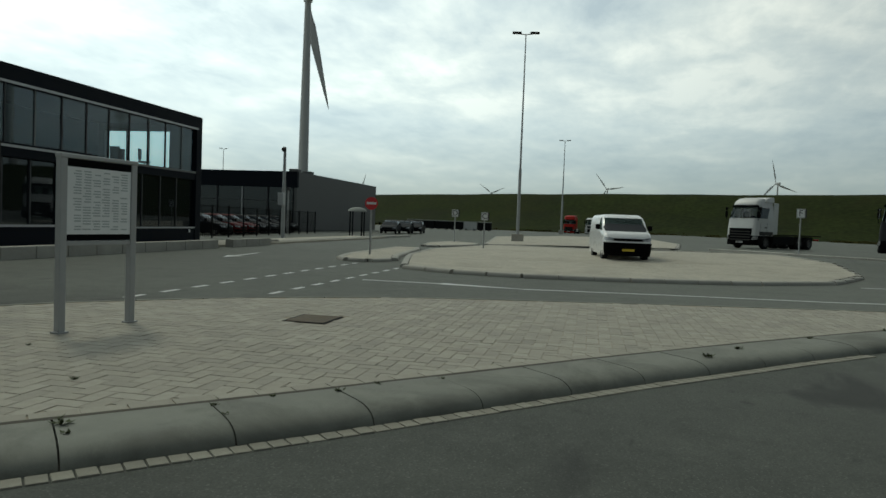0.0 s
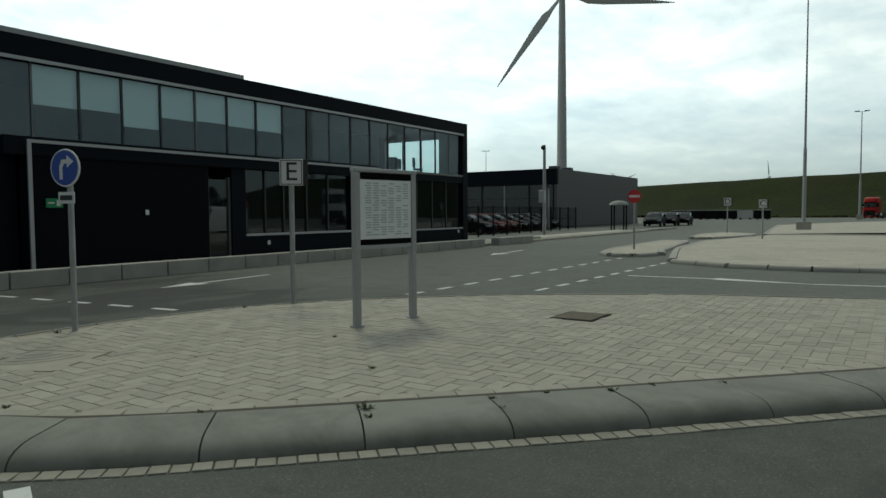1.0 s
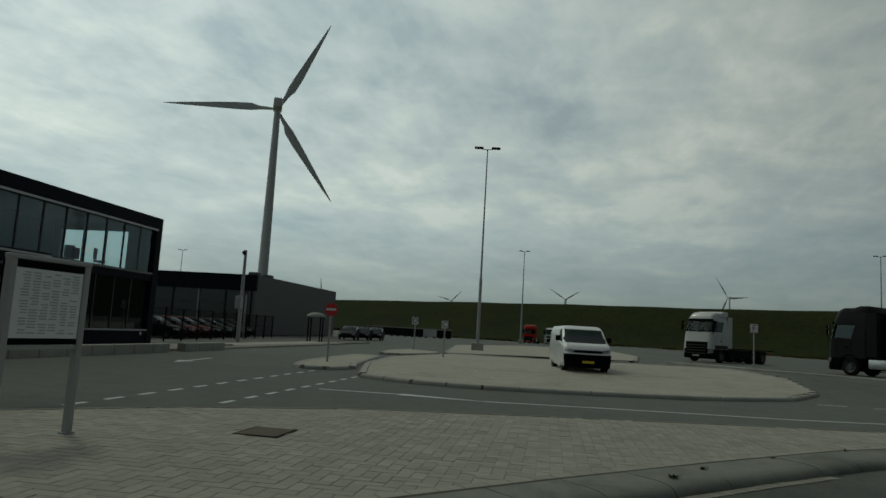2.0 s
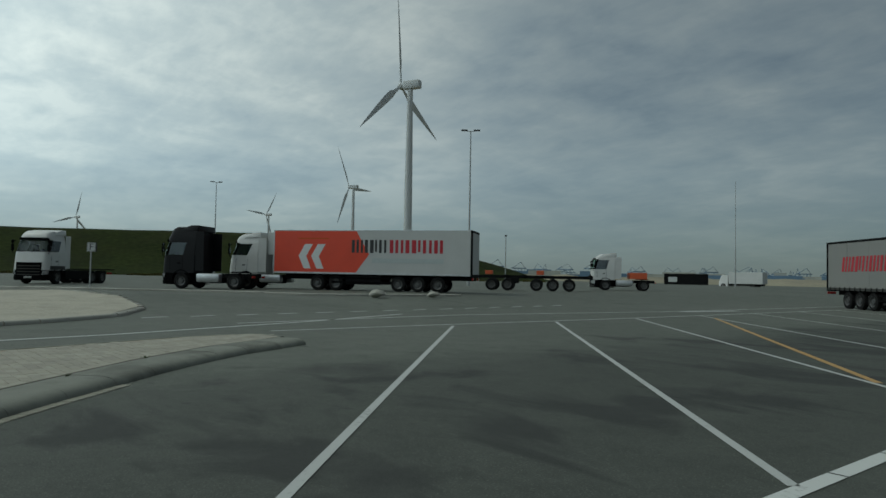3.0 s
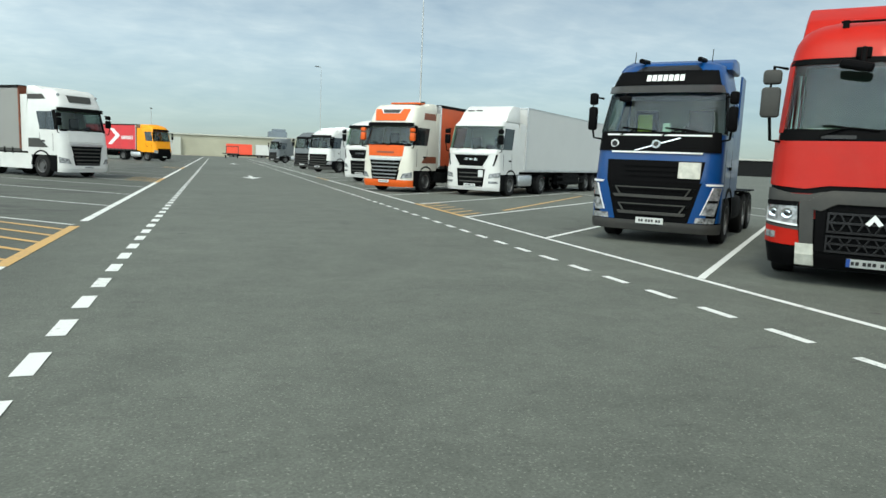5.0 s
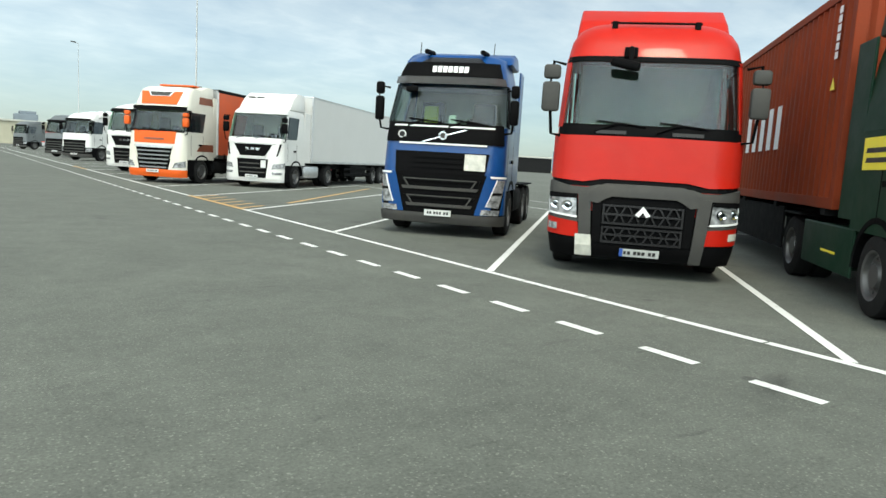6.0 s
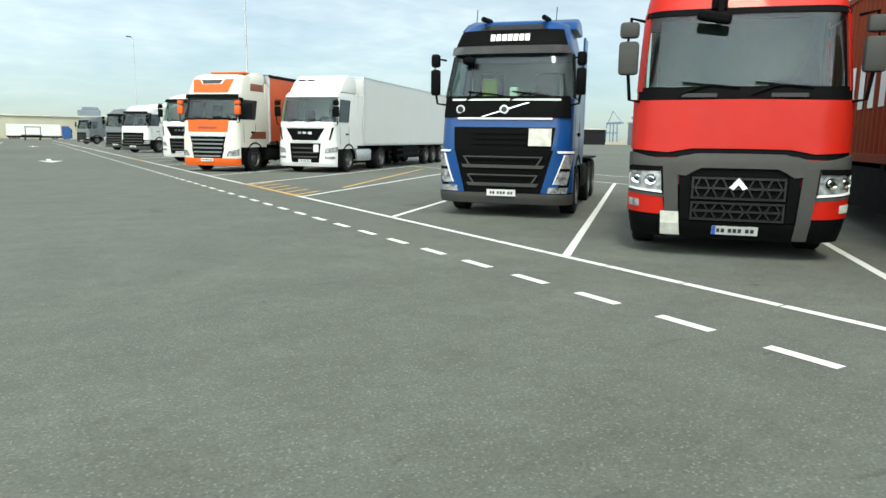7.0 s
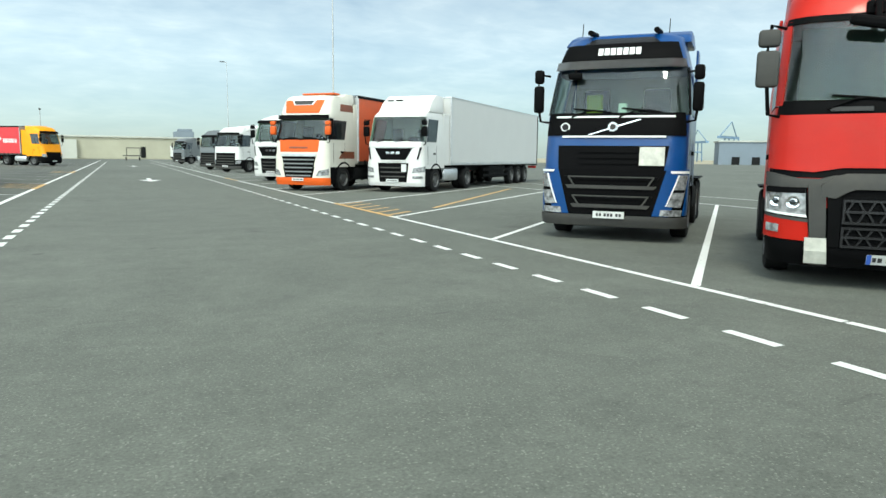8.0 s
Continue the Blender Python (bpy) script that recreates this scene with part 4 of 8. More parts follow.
def pair_parts(name, sh, corners, mat, parent, label="", smooth=True, **kw):
    a = part(name, sh.patch(corners, **kw), mat, parent, label, smooth)
    part(name, sh.patch([(-s, z) for s, z in corners], **kw), mat, parent, label, smooth)
    return a


def cab(t, style, paint, visor="plastic", mirror="plastic", arch_y=-1.38, plate_z=0.42):
    """The cab of a lorry, its front at y = 0, facing +y; returns its shell."""
    c = CAB[style]
    sh = Shell(c["F"], c["W"], c["R"], -2.25, 0.07)
    top = c["top"]
    wz0, wz1 = {"renault": (2.22, 3.27), "volvo": (2.26, 3.08), "man": (2.08, 3.06), "daf": (2.10, 2.93), "actros": (2.0, 2.92)}[style]
    # upper body in two pieces round the window opening, so that the cab is hollow behind the glass
    zs = [0.98, 1.3, 1.6, wz0 - 0.02]
    part("cab_body", sh.body(zs, roof=-0.02), paint, t, smooth=True)
    zs = [wz1 + 0.02] + [wz1 + (top - wz1) * k / 9 for k in range(1, 10)]
    part("cab_roof", sh.body(zs, roof=0.05), paint, t, smooth=True)
    part("rear_wall", box(-1.1, 1.1, -2.25, -2.2, wz0 - 0.05, wz1 + 0.05), paint, t)
    part("bumper", Shell(c["F"], c["W"], c["R"], -0.82, 0.07).body([0.28, 0.34, 0.5, 0.7, 0.98], roof=-0.01), "plastic", t, smooth=True)
    hw = table(c["W"], wz0)
    edge = hw - c["R"] + (0.34 if style == "renault" else 0.40)
    ws = part("windscreen", sh.patch([(-edge, wz0), (edge, wz0), (edge - 0.06, wz1), (-edge + 0.06, wz1)], off=0.004, ns=18, nz=6, deep=0.01), "windscreen", t, "curved tinted windscreen", True)
    pair_parts("windscreen_pillar", sh, [(edge, wz0), (edge + 0.16, wz0), (edge + 0.12, wz1), (edge - 0.06, wz1)], "plastic" if style not in ("man", "renault") else paint, t, off=0.012)
    # doors: window, pillar, seam
    d0, d1 = edge + 0.16, sh.side(wz0, -1.45)
    pair_parts("side_window", sh, [(d0, wz0), (d1, wz0), (d1, wz1 - 0.06), (d0 - 0.04, wz1 - 0.06)], "pane_dark", t, off=0.004, deep=0.01)
    pair_parts("side_panel", sh, [(d1, wz0 - 0.03), (sh.side(wz0, -2.24), wz0 - 0.03), (sh.side(wz1, -2.24), wz1 + 0.03), (d1, wz1 + 0.03)], paint, t, off=0.004)
    pair_parts("window_frame", sh, [(d0 - 0.04, wz1 - 0.06), (d1, wz1 - 0.06), (d1, wz1 + 0.03), (d0 - 0.06, wz1 + 0.03)], paint, t, off=0.006)
    for y in (-0.62, -1.46):
        pair_parts("door_seam", sh, [(sh.side(1.5, y), 1.15), (sh.side(1.5, y) + 0.02, 1.15), (sh.side(2.3, y) + 0.02, wz1 - 0.05), (sh.side(2.3, y), wz1 - 0.05)], "plastic", t, off=0.003, ns=1, nz=3)
    pair_parts("door_handle", sh, [(sh.side(1.5, -1.32), 1.55), (sh.side(1.5, -1.12), 1.55), (sh.side(1.5, -1.12), 1.62), (sh.side(1.5, -1.32), 1.62)][::1], "plastic", t, off=0.035, ns=2, nz=1)
    # inside: dashboard, seats, bunk curtain
    part("dashboard", box(-1.02, 1.02, -0.75, -0.3, wz0 - 0.25, wz0 - 0.01, 0.05), "plastic", t)
    for x in (-0.55, 0.55):
        part("seat", box(x - 0.24, x + 0.24, -1.6, -1.45, wz0 - 0.3, wz0 + 0.55, 0.05, box(x - 0.25, x + 0.25, -1.6, -1.05, wz0 - 0.45, wz0 - 0.25, 0.05)), "interior", t)
    part("steering_wheel", lathe([(0.21, -0.012), (0.235, 0), (0.21, 0.012), (0.19, 0)], 20, "Z", m=pose(-0.55, -0.72, wz0 + 0.02, 55)), "plastic", t)
    part("bunk_curtain", box(-1.05, 1.05, -2.1, -2.06, wz0 - 0.2, wz1), "cloth", t)
    # unseen tray, added with the engine to keep light out under the cab
    part("light_blocker", box(-0.84, 0.84, -2.25, -0.12, 0.25, 0.29, 0.01), "chassis", t)
    part("engine", box(-0.62, 0.62, -2.3, -0.5, 0.34, 1.0, 0.05), "chassis", t)
    part("axle", lathe([(0.08, -0.95), (0.08, 0.95)], 10, m=Matrix.Translation((0, arch_y, 0.48))), "chassis", t)
    # steps, wheel arch
    for s in (-1, 1):
        b = bmesh.new()
        pts = []
        for k in range(13):
            a = math.pi * k / 12
            pts.append((arch_y + 0.60 * math.cos(a), 0.52 + 0.60 * math.sin(a)))
        lo, hi = [], []
        for y, z in pts:
            lo.append((b.verts.new((s * 0.86, y, z)), b.verts.new((s * 1.225, y, z))))
            k = 1.12
            hi.append((b.verts.new((s * 0.86, arch_y + (y - arch_y) * k, 0.52 + (z - 0.52) * k)), b.verts.new((s * 1.225, arch_y + (y - arch_y) * k, 0.52 + (z - 0.52) * k))))
        for i in range(12):
            b.faces.new((lo[i][0], lo[i][1], lo[i + 1][1], lo[i + 1][0]))
            b.faces.new((hi[i][0], hi[i][1], hi[i + 1][1], hi[i + 1][0]))
            b.faces.new((lo[i][1], hi[i][1], hi[i + 1][1], lo[i + 1][1]))
            b.faces.new((lo[i][0], hi[i][0], hi[i + 1][0], lo[i + 1][0]))
        part("mudguard", b, "plastic", t)
        part("step", box(min(s * 0.95, s * 1.21), max(s * 0.95, s * 1.21), -0.80, -0.42, 0.42, 0.46, 0.01), "plastic_grey", t)
    # mirrors
    for s in (-1, 1):
        x0 = s * (hw + 0.02)
        arm = tube([(x0 - s * 0.06, -0.30, wz1 - 0.12), (s * (hw + 0.11), -0.16, wz1 - 0.10), (s * (hw + 0.15), -0.14, wz1 - 0.5), (s * (hw + 0.09), -0.2, wz0 - 0.12), (x0 - s * 0.06, -0.28, wz0 - 0.14)], 0.022)
        am = part("mirror_arm", arm, "plastic", t, smooth=True)
        cx = s * (hw + {"renault": 0.125, "volvo": 0.12}.get(style, 0.05))
        hh = wz1 - wz0
        heads = ((wz0 + 0.68 * hh, wz0 + 0.98 * hh, 0.08), (wz0 + 0.04 * hh, wz0 + 0.63 * hh, 0.085)) if style == "volvo" else ((wz0 + 0.66 * hh, wz0 + 0.86 * hh, 0.115), (wz0 + 0.2 * hh, wz0 + 0.62 * hh, 0.12))
        for z0, z1, w in heads:
            part("mirror", box(cx - w, cx + w, -0.24, -0.10, z0, z1, 0.045), mirror, am, smooth=True)
            part("mirror_glass", box(cx - w * 0.8, cx + w * 0.8, -0.245, -0.238, z0 + 0.03, z1 - 0.03), "chrome", am)
    # wipers
    for x0, x1 in ((-0.75, -0.12), (0.05, 0.7)):
        a, b = sh.at(wz0 + 0.03, x0, 0.03), sh.at(wz0 + 0.10, x1, 0.03)
        part("wiper", tube([sh.at(wz0 - 0.06, (x0 + x1) / 2 + 0.35, 0.03), sh.at(wz0 + 0.05, (x0 + x1) / 2 + 0.1, 0.04), (a + b) / 2], 0.016, 6, tube([a, (a + b) / 2, b], 0.017, 6)), "plastic", t)
    part("number_plate", sh.patch([(-0.26, plate_z), (0.26, plate_z), (0.26, plate_z + 0.12), (-0.26, plate_z + 0.12)], off=0.075), "plate", t)
    for u0, u1 in ((-0.215, -0.175), (-0.16, -0.12), (-0.075, -0.035), (-0.02, 0.02), (0.035, 0.075), (0.115, 0.155), (0.17, 0.205)):
        part("plate_bar", sh.patch([(u0, plate_z + 0.033), (u1, plate_z + 0.033), (u1, plate_z + 0.087), (u0, plate_z + 0.087)], off=0.079, deep=0.002, ns=1, nz=1), "ink", t)
    wheel(t, 1.06, arch_y, 0.5, TRUCK_WHEEL)
    wheel(t, -1.06, arch_y, 0.5, TRUCK_WHEEL)
    return sh, wz0, wz1


def tractor_chassis(t, tank="alu", axles=(-5.1,), skirt=None, end=-5.95, twin=True):
    part("chassis_rail", box(-0.46, -0.36, end, -0.8, 0.72, 0.98, 0.01), "chassis", t)
    part("chassis_rail", box(0.36, 0.46, end, -0.8, 0.72, 0.98, 0.01), "chassis", t)
    part("axle_beam", lathe([(0.09, -0.95), (0.12, -0.2), (0.2, 0), (0.12, 0.2), (0.09, 0.95)], 14, m=Matrix.Translation((0, axles[0], 0.5))), "chassis", t, smooth=True)
    part("gearbox", box(-0.34, 0.34, -3.7, -2.2, 0.36, 0.95, 0.06), "chassis", t)
    part("fifth_wheel", prism([(-0.45, axles[0] + 0.55), (0.45, axles[0] + 0.55), (0.42, axles[0] - 0.2), (0.12, axles[0] - 0.45), (-0.12, axles[0] - 0.45), (-0.42, axles[0] - 0.2)], 1.02, 1.12, bev=0.02), "chassis", t)
    part("cross_member", box(-0.36, 0.36, end, end + 0.1, 0.74, 0.95), "chassis", t)
    for s in (-1, 1):
        x = s * 0.92
        part("fuel_tank", box(min(x - 0.27, x + 0.27), max(x - 0.27, x + 0.27), -3.9, -2.35, 0.42, 0.98, 0.12), tank, t, smooth=True)
        if skirt:
            part("side_skirt", box(min(s * 1.19, s * 1.215), max(s * 1.19, s * 1.215), -4.2, -2.02, 0.34, 1.02, 0.01), skirt, t)
        for y in axles:
            wheel(t, s * 1.04, y, 0.5, TRUCK_WHEEL)
            wheel(t, s * 0.72, y, 0.5, TRUCK_WHEEL)
            part("rear_mudguard", box(min(s * 0.6, s * 1.22), max(s * 0.6, s * 1.22), y - 0.5, y + 0.5, 1.03, 1.07, 0.02), "plastic", t)
        part("tail_light", box(min(s * 0.5, s * 0.95), max(s * 0.5, s * 0.95), end - 0.04, end, 0.72, 0.84, 0.01), "tail_red", t)


def deflector(t, sh, paint, top, y0=-1.15, y1=-2.3, z0=3.5):
    """Roof and side air deflectors behind the cab."""
    w = 1.12
    b = bmesh.new()
    pr = [(y0, z0), (y0 - 0.35, z0 + (top - z0) * 0.62), (y0 - 0.8, top), (y1, top), (y1, z0)]
    L = [b.verts.new((-w * (0.96 if z > z0 + 0.1 else 1), y, z)) for y, z in pr]
    R = [b.verts.new((w * (0.96 if z > z0 + 0.1 else 1), y, z)) for y, z in pr]
    b.faces.new(L)
    b.faces.new(R[::-1])
    for i in range(len(pr)):
        j = (i + 1) % len(pr)
        b.faces.new((L[i], L[j], R[j], R[i]))
    bmesh.ops.bevel(b, geom=b.edges[:], offset=0.05, segments=2, profile=0.5, affect="EDGES")
    part("roof_deflector", b, paint, t, smooth=True)
    for s in (-1, 1):
        part("side_deflector", box(min(s * 1.14, s * 1.18), max(s * 1.14, s * 1.18), -2.85, -2.25, 1.1, z0, 0.015), paint, t)


def semi_trailer(m, label, kind="curtain", mat="grey_curtain", length=13.6, group="", rear="chassis"):
    """A three-axle trailer, its front at y = 0, behind it to -length."""
    t = base("semi_trailer", m, label, "trailer", group)
    z0 = 1.15
    if kind == "curtain":
        part("curtain", box(-1.24, 1.24, -length + 0.1, -0.08, z0 + 0.06, 3.88, 0.02), mat, t)
        part("front_wall", box(-1.25, 1.25, -0.07, 0.0, z0, 3.98, 0.015), "alu" if mat != "grey_curtain" else "brown_decal", t)
        part("roof_rail", box(-1.26, 1.26, -length, 0.0, 3.87, 4.0, 0.02), "chassis", t)
        part("sill_rail", box(-1.255, 1.255, -length, 0.0, z0 - 0.08, z0 + 0.07, 0.01), "plastic_grey", t)
        me = mesh_of(box(-0.012, 0.012, -0.03, 0.03, z0 - 0.16, z0 + 0.12), "buckle", M["plastic"])
        for s in (-1, 1):
            for k in range(24):
                o = part("buckle", me, None, t)
                o.location = (s * 1.265, -0.5 - k * (length - 0.9) / 23, 0)
        for s in (-1, 1):
            for k in range(1, 6):
                part("post_crease", box(min(s * 1.24, s * 1.248), max(s * 1.24, s * 1.248), -length * k / 6 - 0.05, -length * k / 6 + 0.05, z0 + 0.1, 3.86), mat, t)
    else:
        part("box_body", box(-1.25, 1.25, -length + 0.06, -0.02, z0, 3.96, 0.02), mat, t)
        part("edge_rail", box(-1.26, 1.26, -length, 0.0, 3.93, 4.0, 0.015), "alu", t)
        part("edge_rail", box(-1.26, 1.26, -length, 0.0, z0 - 0.07, z0 + 0.04, 0.01), "alu", t)
        for s in (-1, 1):
            part("corner_post", box(min(s * 1.2, s * 1.265), max(s * 1.2, s * 1.265), -0.1, 0.005, z0, 3.97, 0.01), "alu", t)
    part("rear_frame", box(-1.27, 1.27, -length - 0.06, -length + 0.06, 1.0, 4.0, 0.015), rear, t)
    for s in (-1, 1):
        part("rear_door", box(min(s * 0.03, s * 1.15), max(s * 0.03, s * 1.15), -length - 0.08, -length - 0.05, 1.2, 3.85, 0.008), "box_white", t)
        part("chassis_rail", box(s * 0.5 - 0.06, s * 0.5 + 0.06, -length, -0.6, 0.78, 1.1, 0.01), "chassis", t)
        part("landing_leg", box(s * 0.75 - 0.07, s * 0.75 + 0.07, -3.0, -2.86, 0.18, 1.1, 0.01, box(s * 0.75 - 0.15, s * 0.75 + 0.15, -3.05, -2.8, 0.14, 0.19)), "chassis", t)
        part("under_run_rail", box(min(s * 1.16, s * 1.2), max(s * 1.16, s * 1.2), -8.3, -4.2, 0.5, 0.62, 0.01, box(min(s * 1.16, s * 1.2), max(s * 1.16, s * 1.2), -8.3, -4.2, 0.78, 0.9, 0.01)), "plastic", t)
        part("pallet_box", box(min(s * 0.62, s * 1.15), max(s * 0.62, s * 1.15), -7.6, -5.2, 0.42, 1.02, 0.03), "chassis", t)
        part("tail_light", box(min(s * 0.7, s * 1.2), max(s * 0.7, s * 1.2), -length - 0.1, -length - 0.05, 0.82, 0.97, 0.01), "tail_red", t)
        for k in range(3):
            y = -length + 2.2 + 1.31 * k + (0.0)
            wheel(t, s * 1.04, y, 0.5, TRUCK_WHEEL)
            part("mudguard", box(min(s * 0.85, s * 1.24), max(s * 0.85, s * 1.24), y - 0.55, y + 0.55, 1.02, 1.06, 0.02), "plastic", t)
    for k in range(3):
        part("axle_beam", lathe([(0.07, -1.0), (0.07, 1.0)], 10, m=Matrix.Translation((0, -length + 2.2 + 1.31 * k, 0.5))), "chassis", t)
    return t


RZ = 132.0   # the right-hand row faces the lane at this turn; the left-hand row mirrors it


def spot(x, y, back=0.0, rz=RZ, size=1.0):
    """A pose back metres behind a front that stands at (x, y)."""
    f = Vector((-math.sin(radians(rz)), math.cos(radians(rz))))
    p = Vector((x, y)) - f * back
    size = size if isinstance(size, tuple) else (size,) * 3
    return pose(p.x, p.y, gz(p.x, p.y), 0, 0, rz) @ Matrix.Diagonal((*size, 1))


def red_lorry():
    t = base("lorry", spot(8.13, 8.0, size=(0.99, 0.96, 0.905)), "red cab-over tractor lorry with grey bumper, white patch and black mirrors", "lorry", "parked lorries")
    sh, w0, w1 = cab(t, "renault", "renault_red", mirror="plastic_grey", plate_z=0.33)
    P = sh.patch
    part("front_panel", sheet(sh, sym([(0, 1.465), (0.55, 1.46), (0.82, 1.405), (1.4, 1.45)]), sym([(0, 2.10), (1.1, 2.09), (1.4, 2.12)]), 0.04, 26, 5), "renault_red", t, "smooth red bonnet panel", True)
    part("wiper_cowl", P([(-1.3, 2.07), (1.3, 2.07), (1.27, 2.27), (-1.27, 2.27)], off=0.012, ns=22), "plastic", t, "", True)
    for x in (-0.5, 0.5):
        part("cowl_grip", P([(x - 0.2, 2.13), (x + 0.2, 2.13), (x + 0.2, 2.18), (x - 0.2, 2.18)], off=0.035, ns=5, nz=1), "gloss_black", t)
    part("screen_header", P([(-1.26, w1 - 0.05), (1.26, w1 - 0.05), (1.22, w1 + 0.035), (-1.22, w1 + 0.035)], off=0.014, ns=24, nz=1), "plastic", t)
    part("panel_gap", P([(-1.4, 1.34), (1.4, 1.34), (1.4, 1.5), (-1.4, 1.5)], off=0.02, ns=24), "plastic", t)
    part("bumper_beam", sheet(sh, sym([(0, 1.22), (0.66, 1.21), (1.44, 1.23)]), sym([(0, 1.38), (0.62, 1.37), (0.76, 1.325), (0.96, 1.33), (1.25, 1.39), (1.44, 1.40)]), 0.05, 26, 3, 0.06), "plastic_grey", t, "matt grey bumper beam", True)
    part("beam_brow", sheet(sh, sym([(0, 1.21), (0.42, 1.21), (0.50, 1.17), (0.60, 1.10), (0.74, 1.12)]), sym([(0, 1.40), (0.50, 1.395), (0.60, 1.36), (0.74, 1.26)]), 0.085, 22, 3, 0.08), "plastic_grey", t, "arched grey brow over the grille", True)
    part("grille_bed", P([(-0.64, 0.46), (0.64, 0.46), (0.66, 1.22), (-0.66, 1.22)], off=0.045, ns=12), "plastic", t, "", True)
    for z0, z1 in ((0.80, 1.09), (0.52, 0.765)):
        zm = (z0 + z1) / 2
        for z in (z0, zm - 0.012, z1 - 0.028):
            part("grille_slat", P([(-0.51, z), (0.51, z), (0.51, z + 0.028), (-0.51, z + 0.028)], off=0.085, ns=12, nz=1, deep=0.035), "gloss_black", t, "", True)
        for sd in (-1, 1):
            part("grille_frame", P([(sd * 0.50, z0), (sd * 0.525, z0), (sd * 0.525, z1), (sd * 0.50, z1)], off=0.088, ns=1, nz=2, deep=0.04), "gloss_black", t)
        for k in range(10):
            u = -0.46 + 0.1 * k
            for low, high, flip in ((z0, zm, k % 2), (zm, z1, 1 - k % 2)):
                d = 0.03 if flip else -0.03
                part("grille_web", P([(u - d, low + 0.01), (u - d + 0.022, low + 0.01), (u + d + 0.022, high - 0.01), (u + d, high - 0.01)], off=0.08, ns=1, nz=2, deep=0.03), "gloss_black", t)
    part("bumper_lip", P([(-0.68, 0.27), (0.68, 0.27), (0.66, 0.5), (-0.66, 0.5)], off=0.06, ns=10), "plastic", t, "", True)
    for s in (-1, 1):
        part("air_duct", P([(s * 0.535, 0.52), (s * 0.64, 0.52), (s * 0.67, 1.12), (s * 0.55, 1.12)], off=0.07, ns=3, deep=0.05), "plastic", t, "", True)
        part("bumper_column", P([(s * 0.645, 0.28), (s * 0.80, 0.28), (s * 0.87, 1.24), (s * 0.70, 1.24)], off=0.08, ns=4, deep=0.08), "plastic_grey", t, "", True)
        part("headlight_bed", P([(s * 0.83, 0.80), (s * 1.38, 0.86), (s * 1.40, 1.24), (s * 0.88, 1.24)], off=0.03, ns=8), "plastic", t, "", True)
        h = part("headlight", P([(s * 0.87, 0.88), (s * 1.30, 0.93), (s * 1.33, 1.19), (s * 0.89, 1.20)], off=0.042, ns=8), "lamp_glass", t, "clear faceted headlight", True)
        for x, z, r in ((0.99, 1.04, 0.085), (1.17, 1.05, 0.08)):
            p = sh.at(z, s * x, 0.045)
            part("reflector", lathe([(0.02, 0.004), (r * 0.45, 0.0), (r * 0.8, 0.004), (r * 0.86, 0.014), (r * 0.5, 0.006), (r * 0.4, 0.02), (0.02, 0.024)], 18, m=Matrix.Translation(p) @ pose(0, 0, 0, 0, 0, 90 - s * 18)), "chrome", h, smooth=True)
            part("lamp_lens", lathe([(0.01, 0.03), (r * 0.42, 0.03), (r * 0.36, 0.045), (0.01, 0.05)], 14, m=Matrix.Translation(p) @ pose(0, 0, 0, 0, 0, 90 - s * 18)), "pane_dark", h, smooth=True)
        part("lamp_divider", P([(s * 0.89, 1.15), (s * 1.34, 1.15), (s * 1.35, 1.22), (s * 0.89, 1.22)], off=0.056, ns=6, nz=1), "plastic", h)
        part("day_light", P([(s * 0.86, 0.86), (s * 1.30, 0.905), (s * 1.30, 0.93), (s * 0.87, 0.89)], off=0.06, ns=6, nz=1), "print_white", h)
        part("lamp_flank", P([(s * 1.33, 0.90), (s * 1.38, 0.90), (s * 1.40, 1.22), (s * 1.36, 1.22)], off=0.05, ns=2, nz=3), "alu", h)
        part("headlight_rim", P([(s * 0.83, 0.80), (s * 1.36, 0.86), (s * 1.36, 0.89), (s * 0.84, 0.84)], off=0.05, ns=6, nz=1), "plastic_grey", t)
        part("corner_panel", P([(s * 0.82, 0.57), (s * 1.42, 0.6), (s * 1.40, 0.87), (s * 0.85, 0.80)], off=0.045, ns=8), "renault_red", t, "", True)
        part("fog_light", P([(s * 1.12, 0.66), (s * 1.30, 0.67), (s * 1.30, 0.77), (s * 1.12, 0.76)], off=0.055, ns=3, nz=1), "lamp_glass" if s > 0 else "duct", t)
        part("bumper_corner", P([(s * 0.78, 0.26), (s * 1.40, 0.28), (s * 1.42, 0.58), (s * 0.80, 0.56)], off=0.035, ns=8), "plastic", t, "", True)
    part("tape_patch", P([(0.63, 0.30), (0.85, 0.30), (0.87, 0.62), (0.66, 0.62)], off=0.09, ns=3, nz=2), "duct", t, "dirty white patch taped to the bumper")
    a = sh.at(1.03, 0, 0.10)
    b = bmesh.new()
    for k in (1, -1):
        prism([(0, 0.06), (k * 0.10, -0.07), (k * 0.05, -0.10), (0, -0.03)][:: 1 if k > 0 else -1], 0, 0.02, b, Matrix.Translation(a) @ pose(0, 0, 0, 90))
    # flat white puts the bright reflection of a chrome badge into its colour
    part("emblem", b, "print_white", t, "plain bright angle badge")
    part("plate_band", sh.patch([(0.215, 0.33), (0.26, 0.33), (0.26, 0.45), (0.215, 0.45)], off=0.079, ns=1, nz=1, deep=0.004), "plate_blue", t)
    # front mirror over the windscreen
    p = sh.at(3.36, 0.32, 0.02)
    fm = part("front_mirror", box(-0.2, 0.2, -0.05, 0.07, -0.40, -0.27, 0.04, m=Matrix.Translation(p + Vector((0, 0.24, 0.12))) @ pose(0, 0, 0, 0, -12, 0)), "plastic", t, "black ramp mirror on an arm")
